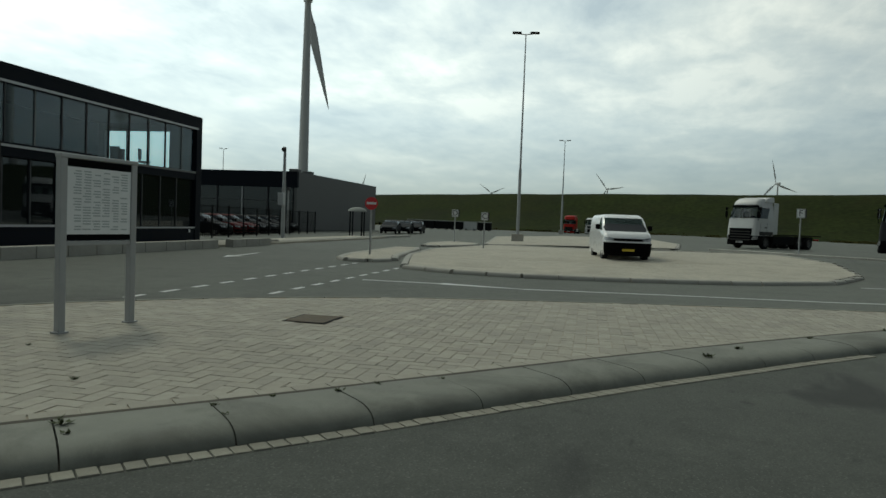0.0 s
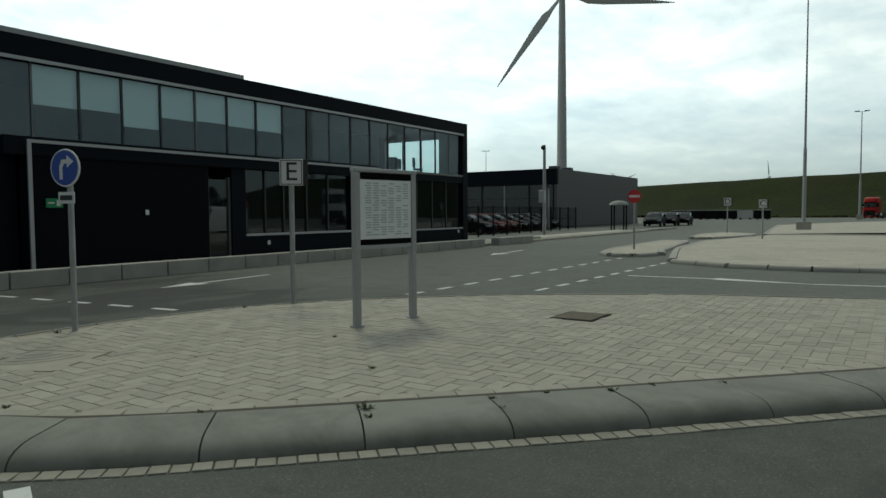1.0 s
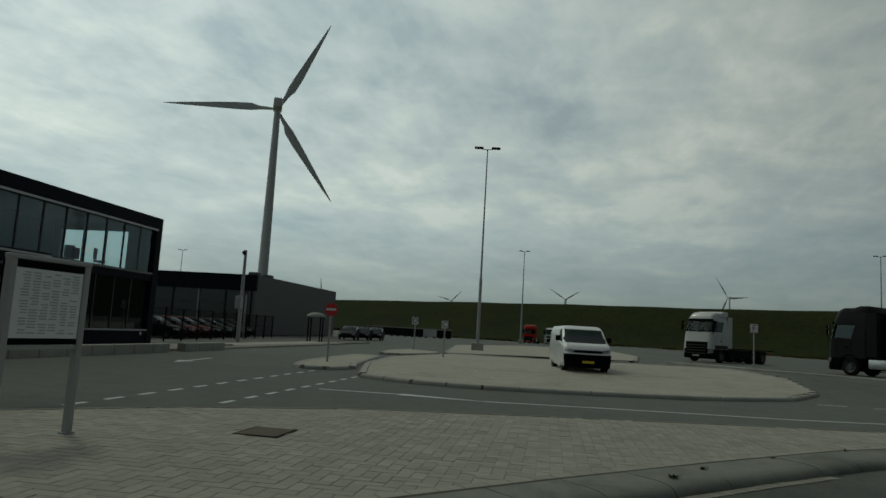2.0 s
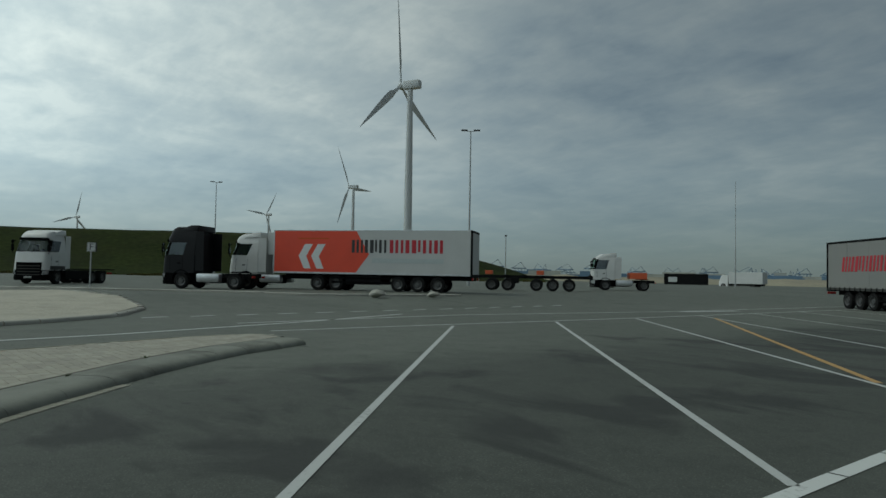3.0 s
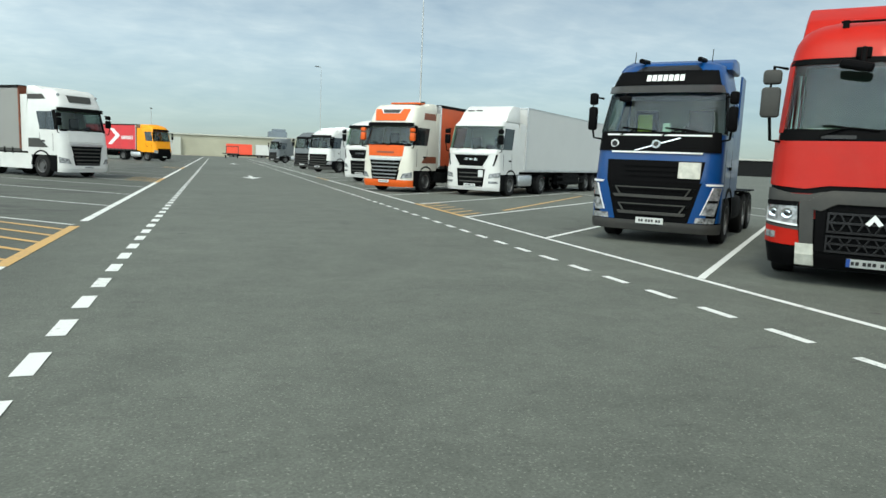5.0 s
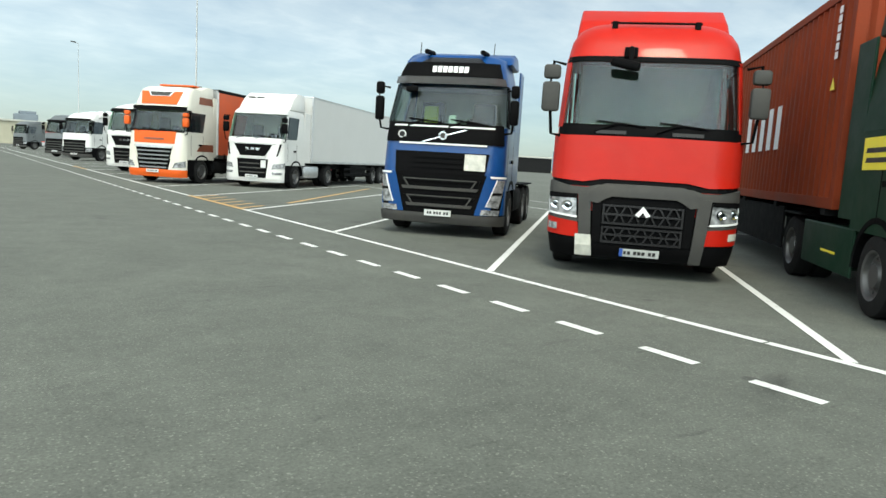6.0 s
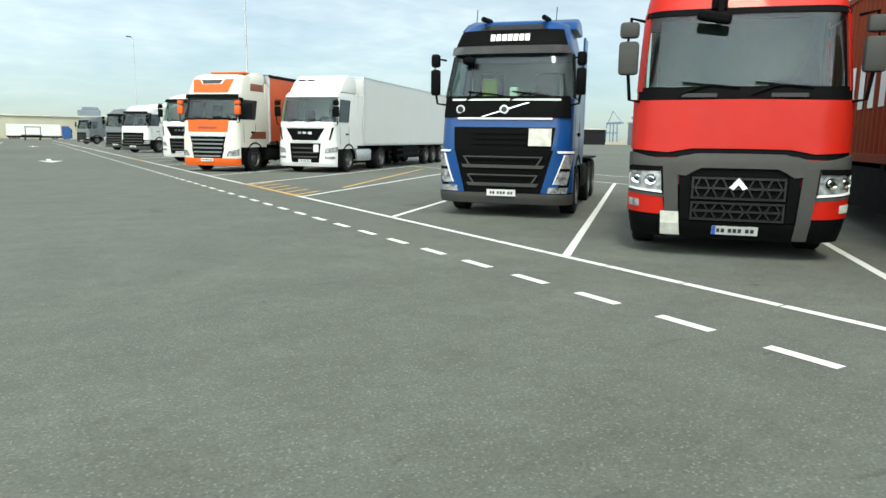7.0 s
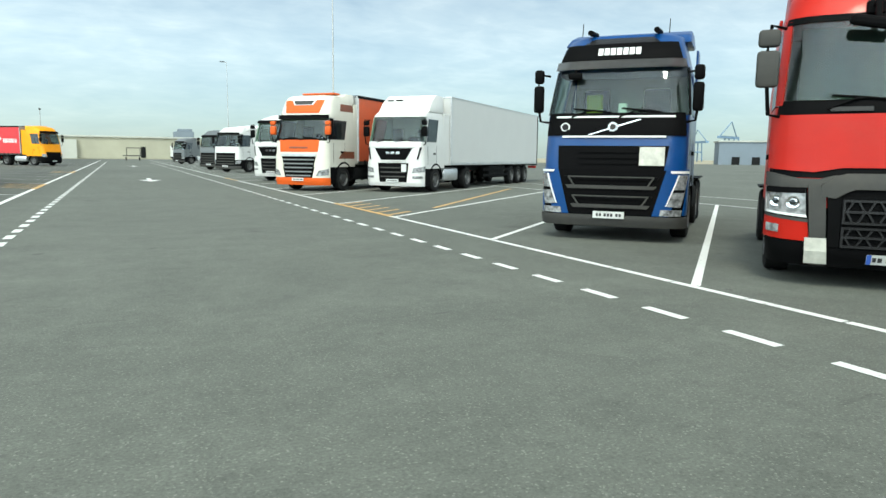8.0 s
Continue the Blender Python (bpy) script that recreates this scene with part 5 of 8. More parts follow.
    part("mirror_arm", tube([p, p + Vector((0, 0.16, 0.04)), p + Vector((0, 0.24, -0.2))], 0.035), "plastic", fm)
    part("mirror_foot", box(-0.09, 0.09, -0.05, 0.05, -0.08, 0.08, 0.02, m=Matrix.Translation(p)), "plastic", fm)
    part("roof_light_bar", tube([(-0.62, -0.75, 3.87), (0.62, -0.75, 3.87)], 0.018, 8, box(-0.6, -0.52, -0.8, -0.7, 3.76, 3.89, 0.01, box(0.52, 0.6, -0.8, -0.7, 3.76, 3.89, 0.01))), "plastic", t)
    deflector(t, sh, "renault_red", 4.36, -1.25, -2.35, 3.62)
    part("dash_papers", box(-0.5, 0.1, -0.42, -0.32, w0, w0 + 0.05, 0.01), "print_white", t)
    part("dash_papers", box(0.62, 0.9, -0.45, -0.36, w0, w0 + 0.07, 0.01), "print_white", t)
    part("side_curtain", prism([(-1.0, w0 - 0.02), (-0.58, w0 - 0.02), (-0.78, w0 + 0.45), (-0.83, w1 - 0.12), (-0.9, w0 + 0.5)], 0, 0.03, m=Matrix.Translation((0, -0.86, 0)) @ pose(0, 0, 0, 90)), "plastic", t, "dark curtain drawn aside in the cab")
    part("bunk_front", box(-0.98, 0.98, -1.0, -0.96, w0 - 0.2, w1 - 0.02, 0.01), "cab_curtain", t, "grey sun curtain behind the windscreen")
    tractor_chassis(t, "chassis", (-5.1,), None)


def blue_lorry():
    t = base("lorry", spot(8.2, 12.8, size=(0.99, 0.96, 0.945)), "dark blue tractor lorry with black grille and white nameplate", "lorry", "parked lorries")
    sh, w0, w1 = cab(t, "volvo", "volvo_blue")
    P = sh.patch
    part("upper_band", P([(-1.22, 1.88), (1.22, 1.88), (1.16, 2.28), (-1.16, 2.28)], off=0.016, ns=20), "plastic", t, "gloss black band under the windscreen", True)
    for z, e in ((2.195, 0.98), (1.845, 0.86)):
        part("chrome_strip", P([(-e, z), (e, z), (e, z + 0.032), (-e, z + 0.032)], off=0.03, ns=16, nz=1), "print_white", t)
    part("diagonal_bar", P([(-0.46, 2.16), (-0.40, 2.16), (0.42, 1.895), (0.36, 1.895)], off=0.03, ns=6, nz=6), "chrome", t)
    part("emblem", lathe([(0.03, 0), (0.085, 0.0), (0.085, 0.025), (0.05, 0.025)], 18, m=Matrix.Translation(sh.at(2.03, 0, 0.03)) @ pose(0, 0, 0, 0, 0, 90)), "chrome", t, "round chrome badge")
    part("badge_core", lathe([(0.005, 0), (0.05, 0.0), (0.048, 0.03), (0.005, 0.03)], 18, m=Matrix.Translation(sh.at(2.03, 0, 0.03)) @ pose(0, 0, 0, 0, 0, 90)), "plastic_grey", t)
    st = part("round_sticker", lathe([(0.045, 0), (0.08, 0.0), (0.078, 0.008), (0.047, 0.008)], 20, m=Matrix.Translation(sh.at(2.03, 0.82, 0.02)) @ pose(0, 0, 0, 0, 0, 90)), "print_white", t, "pale ring sticker")
    part("sticker_face", lathe([(0.005, 0), (0.06, 0.0), (0.058, 0.012), (0.005, 0.012)], 20, m=Matrix.Translation(sh.at(2.03, 0.82, 0.02)) @ pose(0, 0, 0, 0, 0, 90)), "gloss_black", st)
    part("sticker_mark", box(-0.012, 0.012, -0.004, 0.004, -0.035, 0.035, 0.002, m=Matrix.Translation(sh.at(2.03, 0.82, 0.024))), "sign_green", st)
    part("upper_grille", P([(-0.86, 1.28), (0.9, 1.28), (0.92, 1.70), (-0.92, 1.70)], off=0.02, ns=14), "plastic", t, "", True)
    for k in range(3):
        part("grille_slat", P([(-0.55, 1.38 + 0.1 * k), (0.55, 1.38 + 0.1 * k), (0.57, 1.43 + 0.1 * k), (-0.57, 1.43 + 0.1 * k)], off=0.045, ns=10, nz=1), "plastic", t)
    part("lower_grille", P([(-0.70, 0.48), (0.70, 0.48), (0.90, 1.28), (-0.90, 1.28)], off=0.018, ns=14), "plastic", t, "", True)
    for z, e in ((0.60, 0.62), (0.76, 0.66), (0.94, 0.72), (1.1, 0.76)):
        part("grille_slat", P([(-e, z), (e, z), (e + 0.04, z + 0.06), (-e - 0.04, z + 0.06)], off=0.05, ns=12, nz=1, deep=0.04), "plastic_grey" if z in (0.60, 0.94) else "plastic", t)
    for z0, z1, e in ((0.615, 0.80, 0.64), (0.945, 1.14, 0.72)):
        part("grille_trim", P([(-e, z1), (e, z1), (e, z1 + 0.022), (-e, z1 + 0.022)], off=0.058, ns=14, nz=1), "plastic_grey", t)
        part("grille_trim", P([(-e + 0.14, z0), (e - 0.14, z0), (e - 0.14, z0 + 0.022), (-e + 0.14, z0 + 0.022)], off=0.058, ns=12, nz=1), "plastic_grey", t)
        for s in (-1, 1):
            part("grille_trim", P([(s * (e - 0.15), z0), (s * (e - 0.12), z0), (s * e, z1), (s * (e - 0.03), z1)], off=0.058, ns=1, nz=4), "plastic_grey", t)
    for s in (-1, 1):
        part("headlight", P([(s * 0.92, 0.66), (s * 1.15, 0.64), (s * 1.31, 1.20), (s * 1.10, 1.20)], off=0.035, ns=6), "lamp_glass", t, "slanted clear headlight", True)
        part("lamp_edge", P([(s * 0.907, 0.66), (s * 0.922, 0.66), (s * 1.105, 1.2), (s * 1.09, 1.2)], off=0.045, ns=1, nz=6), "print_white", t)
        part("lamp_bezel", P([(s * 1.0, 0.9), (s * 1.2, 0.9), (s * 1.215, 0.95), (s * 1.015, 0.95)], off=0.044, ns=3, nz=1), "plastic", t)
        part("headlight_blade", P([(s * 0.98, 1.23), (s * 1.34, 1.23), (s * 1.34, 1.27), (s * 0.96, 1.27)], off=0.04, ns=5, nz=1), "print_white", t)
        part("indicator", P([(s * 0.82, 0.49), (s * 1.16, 0.49), (s * 1.18, 0.60), (s * 0.84, 0.60)], off=0.035, ns=5, nz=1), "lamp_glass", t)
        part("cheek_panel", P([(s * 0.70, 0.48), (s * 0.97, 0.48), (s * 1.18, 1.28), (s * 0.90, 1.28)], off=0.02, ns=5), "volvo_blue", t, "", True)
        part("cheek_panel", P([(s * 1.22, 0.5), (s * 1.42, 0.5), (s * 1.46, 1.3), (s * 1.40, 1.28)], off=0.02, ns=4), "volvo_blue", t, "", True)
    part("bumper_lip", P([(-1.36, 0.27), (1.36, 0.27), (1.38, 0.47), (-1.38, 0.47)], off=0.045, ns=20), "plastic_grey", t, "", True)
    part("hazard_panel", P([(-0.86, 1.36), (-0.46, 1.36), (-0.46, 1.68), (-0.86, 1.68)], off=0.05, ns=3, nz=2), "duct", t, "white folded hazard plate")
    vis = part("sun_visor", P([(-1.08, 3.08), (1.08, 3.08), (1.04, 3.22), (-1.04, 3.22)], off=0.09, ns=16, deep=0.05), "visor", t, "smoked sun visor", True)
    part("roof_hood", P([(-0.64, 3.55), (0.64, 3.55), (0.5, 3.675), (-0.5, 3.675)], off=0.014, ns=10, nz=2), "gloss_black", t, "dark panel on the roof", True)
    part("name_panel", P([(-1.02, 3.23), (1.02, 3.23), (0.92, 3.54), (-0.92, 3.54)], off=0.05, ns=14), "plastic", t, "", True)
    for k in range(7):
        u = 0.36 - k * 0.105
        part("name_block", P([(u - 0.082, 3.315), (u, 3.315), (u, 3.445), (u - 0.082, 3.445)], off=0.062, ns=1, nz=1, deep=0.006), "print_white", t)
    for x in (-0.75, 0.75):
        part("antenna", tube([(x, -0.95, 3.75), (x, -1.0, 4.0)], 0.008, 5), "plastic", t)
        # dark tubes added in place of the small brackets on the roof
        part("roof_bracket", tube([(x * 0.75, -0.7, 3.77), (x * 0.75, -1.3, 3.82)], 0.05, 10), "plastic", t)
    p = sh.at(3.06, 0.72, 0.03)
    part("front_mirror", box(-0.12, 0.12, -0.05, 0.05, -0.17, -0.05, 0.035, tube([p - p, Vector((0, 0.12, -0.02)), Vector((0, 0.14, -0.1))], 0.02), m=Matrix.Translation((0, 0.14, 0))), "plastic", t, "small black ramp mirror").location = p
    deflector(t, sh, "volvo_blue", 3.93, -1.15, -2.35, 3.6)
    part("vest", box(0.42, 0.72, -1.45, -1.4, w0 - 0.1, w0 + 0.45, 0.03), "hiviz", t, "yellow-green vest hung over the seat")
    part("dash_papers", box(-0.16, -0.02, -0.5, -0.4, w0, w0 + 0.2, 0.02), "print_white", t)
    tractor_chassis(t, "chassis", (-4.6, -5.9), None, -7.1)


def man_front(t, sh, P, paint):
    part("front_panel", P([(-1.1, 1.84), (1.1, 1.84), (1.15, 2.07), (-1.15, 2.07)], off=0.012, ns=16), paint, t, "", True)
    part("upper_grille", P([(-0.52, 1.32), (0.52, 1.32), (0.80, 1.80), (-0.80, 1.80)], off=0.03, ns=12), "plastic", t, "", True)
    b = bmesh.new()
    for k in range(3):
        P([(0.3 - k * 0.22 - 0.16, 1.56), (0.3 - k * 0.22, 1.56), (0.3 - k * 0.22, 1.66), (0.3 - k * 0.22 - 0.16, 1.66)], off=0.044, ns=1, nz=1, deep=0.006, bm=b)
    part("badge", b, "chrome", t)
    part("grille_rim", P([(-0.56, 1.27), (0.56, 1.27), (0.56, 1.32), (-0.56, 1.32)], off=0.04, ns=10, nz=1), paint, t)
    part("lower_grille", P([(-0.56, 0.44), (0.56, 0.44), (0.66, 1.2), (-0.66, 1.2)], off=0.02, ns=12), "plastic", t, "", True)
    for z in (0.62, 0.8, 0.98):
        part("grille_slat", P([(-0.52, z), (0.52, z), (0.54, z + 0.05), (-0.54, z + 0.05)], off=0.045, ns=10, nz=1), "plastic_grey", t)
    for s in (-1, 1):
        part("wing_panel", P([(s * 0.58, 0.36), (s * 1.34, 0.36), (s * 1.36, 1.26), (s * 0.68, 1.26)], off=0.025, ns=8), paint, t, "", True)
        part("headlight", P([(s * 0.82, 0.80), (s * 1.32, 0.86), (s * 1.34, 1.08), (s * 0.88, 1.00)], off=0.045, ns=6), "lamp_glass", t, "clear headlight", True)
        part("fog_light", P([(s * 0.84, 0.58), (s * 1.22, 0.58), (s * 1.22, 0.68), (s * 0.84, 0.68)], off=0.04, ns=4, nz=1), "lamp_glass", t)
        part("air_vent", P([(s * 0.98, 1.34), (s * 1.04, 1.34), (s * 1.18, 1.84), (s * 1.10, 1.84)], off=0.02, ns=2, nz=3), "plastic", t)
    part("bumper_lip", P([(-1.3, 0.26), (1.3, 0.26), (1.32, 0.42), (-1.32, 0.42)], off=0.035, ns=16), paint, t, "", True)


def white_lorry():
    t = base("lorry", spot(10.36, 28.57, size=(1, 1, 0.945)), "white tractor lorry with black grille coupled to a white box trailer", "lorry", "parked lorries")
    sh, w0, w1 = cab(t, "man", "white_paint")
    man_front(t, sh, sh.patch, "white_paint")
    part("hazard_panel", sh.patch([(-0.58, 0.85), (-0.38, 0.85), (-0.38, 1.15), (-0.58, 1.15)], off=0.06, ns=2, nz=1), "plate", t)
    deflector(t, sh, "white_paint", 4.05, -0.88, -2.4, 3.3)
    for x in (0.35, 0.75):
        part("deflector_slot", box(x - 0.14, x + 0.14, -1.32, -1.24, 3.80, 3.84, 0.01), "plastic", t)
    tractor_chassis(t, "alu", (-5.0,), None)
    semi_trailer(spot(10.36, 28.57, 2.85, size=(1, 1, 0.965)), "long plain white box semi-trailer on three axles", "box", "box_white")


def daf_front(t, sh, P, paint, panel, low, grey=False):
    part("front_panel", P([(-0.86, 1.58), (0.86, 1.58), (0.9, 2.06), (-0.9, 2.06)], off=0.02, ns=14), panel, t, "", True)
    part("cowl", P([(-1.2, 2.03), (1.2, 2.03), (1.18, 2.12), (-1.18, 2.12)], off=0.012, ns=16, nz=1), "plastic", t, "", True)
    part("grille_crown", P([(-0.78, 1.40), (0.78, 1.40), (0.82, 1.50), (-0.82, 1.50)], off=0.05, ns=12), "alu", t, "", True)
    part("grille_bed", P([(-0.56, 0.52), (0.56, 0.52), (0.78, 1.42), (-0.78, 1.42)], off=0.02, ns=12), "plastic", t, "", True)
    for k in range(5):
        z = 0.60 + 0.16 * k
        e = 0.56 + 0.035 * k
        part("grille_slat", P([(-e, z), (e, z), (e + 0.02, z + 0.055), (-e - 0.02, z + 0.055)], off=0.055, ns=12, nz=1, deep=0.035), "frame_grey" if not grey else "plastic_grey", t)
    for s in (-1, 1):
        part("cheek_panel", P([(s * 0.62, 0.5), (s * 1.38, 0.56), (s * 1.36, 1.5), (s * 0.86, 1.5)], off=0.02, ns=8), paint, t, "", True)
        part("headlight", P([(s * 0.80, 0.62), (s * 1.28, 0.66), (s * 1.30, 0.92), (s * 0.92, 0.84)], off=0.04, ns=6), "lamp_glass", t, "clear headlight", True)
    part("bumper_lip", P([(-1.36, 0.25), (1.36, 0.25), (1.38, 0.55), (-1.38, 0.55)], off=0.03, ns=18), low, t, "", True)
    part("sun_visor", P([(-1.12, 2.90), (1.12, 2.90), (1.14, 3.06), (-1.14, 3.06)], off=0.10, ns=16, deep=0.1), "plastic", t, "smoked sun visor", True)


def orange_lorry():
    t = base("lorry", spot(7.06, 30.2, size=(1, 1, 0.96)), "white and orange tractor lorry with an orange curtain trailer", "lorry", "parked lorries")
    sh, w0, w1 = cab(t, "daf", "cream_paint", mirror="orange_paint")
    P = sh.patch
    daf_front(t, sh, P, "cream_paint", "orange_paint", "orange_paint")
    part("roof_sign", P([(-0.75, 3.14), (0.75, 3.14), (0.88, 3.66), (-0.88, 3.66)], off=0.03, ns=12), "orange_paint", t, "orange sign panel on the roof", True)
    part("sign_badge", P([(-0.42, 3.46), (0.42, 3.46), (0.56, 3.66), (-0.56, 3.66)], off=0.045, ns=6, nz=1), "alu", t)
    part("badge_field", P([(-0.36, 3.485), (0.36, 3.485), (0.47, 3.635), (-0.47, 3.635)], off=0.055, ns=6, nz=1), "plastic_grey", t)
    for s in (-1, 1):
        part("stripe", P([(s * sh.side(1.3, -1.0), 1.32), (s * sh.side(1.3, -2.2), 1.32), (s * sh.side(1.6, -2.2), 1.62), (s * sh.side(1.6, -1.3), 1.62)], off=0.01, ns=4, nz=2), "brown_decal", t)
        part("stripe", P([(s * sh.side(3.2, -1.2), 3.25), (s * sh.side(3.2, -2.2), 3.25), (s * sh.side(3.5, -2.2), 3.55), (s * sh.side(3.5, -1.3), 3.55)], off=0.01, ns=4, nz=2), "brown_decal", t)
    part("roof_spoiler", box(-0.75, 0.75, -1.9, -1.45, 3.96, 4.03, 0.02), "orange_paint", t, "orange roof spoiler")
    part("panel_bar", P([(-0.42, 1.72), (0.42, 1.72), (0.42, 1.79), (-0.42, 1.79)], off=0.04, ns=6, nz=1), "brown_decal", t)
    deflector(t, sh, "cream_paint", 4.0, -1.1, -2.4, 3.6)
    tractor_chassis(t, "chassis", (-5.0,), None)
    semi_trailer(spot(7.06, 30.2, 2.5, size=(1, 1, 0.96)), "orange curtain-sided semi-trailer behind a white and orange tractor", "curtain", "orange_curtain")


def silver_lorry():
    x, y = -5.2, 36.0
    t = base("lorry", spot(x, y, 0, -RZ), "white tractor lorry with dark side stripes before a grey curtain trailer", "lorry", "parked lorries")
    sh, w0, w1 = cab(t, "daf", "white_paint")
    P = sh.patch
    daf_front(t, sh, P, "white_paint", "white_paint", "white_paint", True)
    part("roof_sign", P([(-0.55, 3.3), (0.55, 3.3), (0.6, 3.6), (-0.6, 3.6)], off=0.03, ns=8), "plastic_grey", t, "dark name panel on the roof", True)
    for s in (-1, 1):
        part("stripe", P([(s * sh.side(1.3, -0.9), 1.3), (s * sh.side(1.3, -2.2), 1.3), (s * sh.side(1.6, -2.2), 1.7), (s * sh.side(1.6, -1.5), 1.7)], off=0.01, ns=4, nz=2), "plastic_grey", t)
        part("stripe", P([(s * sh.side(3.2, -1.0), 3.4), (s * sh.side(3.2, -2.2), 3.4), (s * sh.side(3.5, -2.2), 3.62), (s * sh.side(3.5, -1.3), 3.62)], off=0.01, ns=4, nz=2), "plastic_grey", t)
        part("roof_marker_light", lathe([(0.02, 0), (0.07, 0), (0.06, 0.03)], 12, m=Matrix.Translation(sh.at(3.6, s * 0.95, 0.01)) @ pose(0, 0, 0, 0, 0, 90)), "lamp_glass", t)
    deflector(t, sh, "white_paint", 4.0, -1.1, -2.4, 3.6)
    tractor_chassis(t, "alu", (-5.0,), "white_paint")
    tr = semi_trailer(spot(x, y, 2.7, -RZ), "grey curtain-sided semi-trailer with red lettering blocks on the side", "curtain", "grey_curtain")
    for s in (1, -1):
        bars(prints(13, 1.7, 11.0, 2.18, 3.05), "lettering_red", tr, "lettering", lambda u, v, s=s: Vector((s * 1.256, -13.6 + u if s > 0 else -u, v)), "red slanted lettering blocks")


def yellow_lorry():
    x, y = -5.2, 84.8
    t = base("lorry", spot(x, y, 0, -RZ), "yellow tractor lorry with dark visor and a red curtain trailer", "lorry", "parked lorries")
    sh, w0, w1 = cab(t, "renault", "yellow_paint")
    P = sh.patch
    part("grille_bed", P([(-0.8, 0.5), (0.8, 0.5), (0.9, 1.4), (-0.9, 1.4)], off=0.03, ns=12), "plastic", t, "", True)
    for s in (-1, 1):
        part("headlight", P([(s * 0.9, 0.88), (s * 1.3, 0.93), (s * 1.3, 1.2), (s * 0.95, 1.2)], off=0.04, ns=5), "lamp_glass", t, "", True)
    part("sun_visor", P([(-1.1, 3.3), (1.1, 3.3), (1.05, 3.5), (-1.05, 3.5)], off=0.12, ns=12, deep=0.12), "plastic", t, "", True)
    deflector(t, sh, "yellow_paint", 4.0, -1.1, -2.4, 3.6)
    tractor_chassis(t, "alu", (-5.0,), None)
    tr = semi_trailer(spot(x, y, 2.95, -RZ), "red curtain-sided semi-trailer with a pale emblem", "curtain", "red_curtain")
    bars([[(9.3, 1.7), (9.9, 1.7), (11.2, 2.7), (10.2, 3.5), (9.6, 3.5), (10.5, 2.7)]] + prints(9, 11.4, 13.2, 2.3, 2.7, 0.0), "print_white", tr, "emblem", lambda u, v: Vector((1.256, -13.6 + u, v)))


def plain_lorry(x, y, style, paint, label, rz=RZ, low=None, chassis=True, tank="alu", size=1.0, axles=(-4.9,), end=-5.95):
    t = base("lorry", spot(x, y, 0, rz, size), label, "lorry", "parked lorries")
    sh, w0, w1 = cab(t, style, paint)
    P = sh.patch
    if style == "man":
        man_front(t, sh, P, low or paint)
    else:
        part("grille_bed", P([(-0.85, 0.5), (0.85, 0.5), (0.92, 1.5), (-0.92, 1.5)], off=0.025, ns=12), "plastic", t, "", True)
        for k in range(4):
            z = 0.62 + 0.2 * k
            part("grille_slat", P([(-0.8, z), (0.8, z), (0.82, z + 0.07), (-0.82, z + 0.07)], off=0.05, ns=10, nz=1), "plastic_grey", t)
        for s in (-1, 1):
            part("headlight", P([(s * 0.92, 0.66), (s * 1.32, 0.7), (s * 1.34, 0.98), (s * 0.98, 0.9)], off=0.04, ns=5), "lamp_glass", t, "clear headlight", True)
        part("bumper_lip", P([(-1.36, 0.26), (1.36, 0.26), (1.38, 0.5), (-1.38, 0.5)], off=0.03, ns=16), low or paint, t, "", True)
    part("sun_visor", P([(-1.05, w1 - 0.02), (1.05, w1 - 0.02), (1.02, w1 + 0.14), (-1.02, w1 + 0.14)], off=0.10, ns=14, deep=0.1), "plastic", t, "", True)
    top = CAB[style]["top"]
    deflector(t, sh, paint, top + 0.15, -1.1, -2.4, top - 0.25)
    if chassis:
        tractor_chassis(t, tank, axles, None, end)
    return t, sh


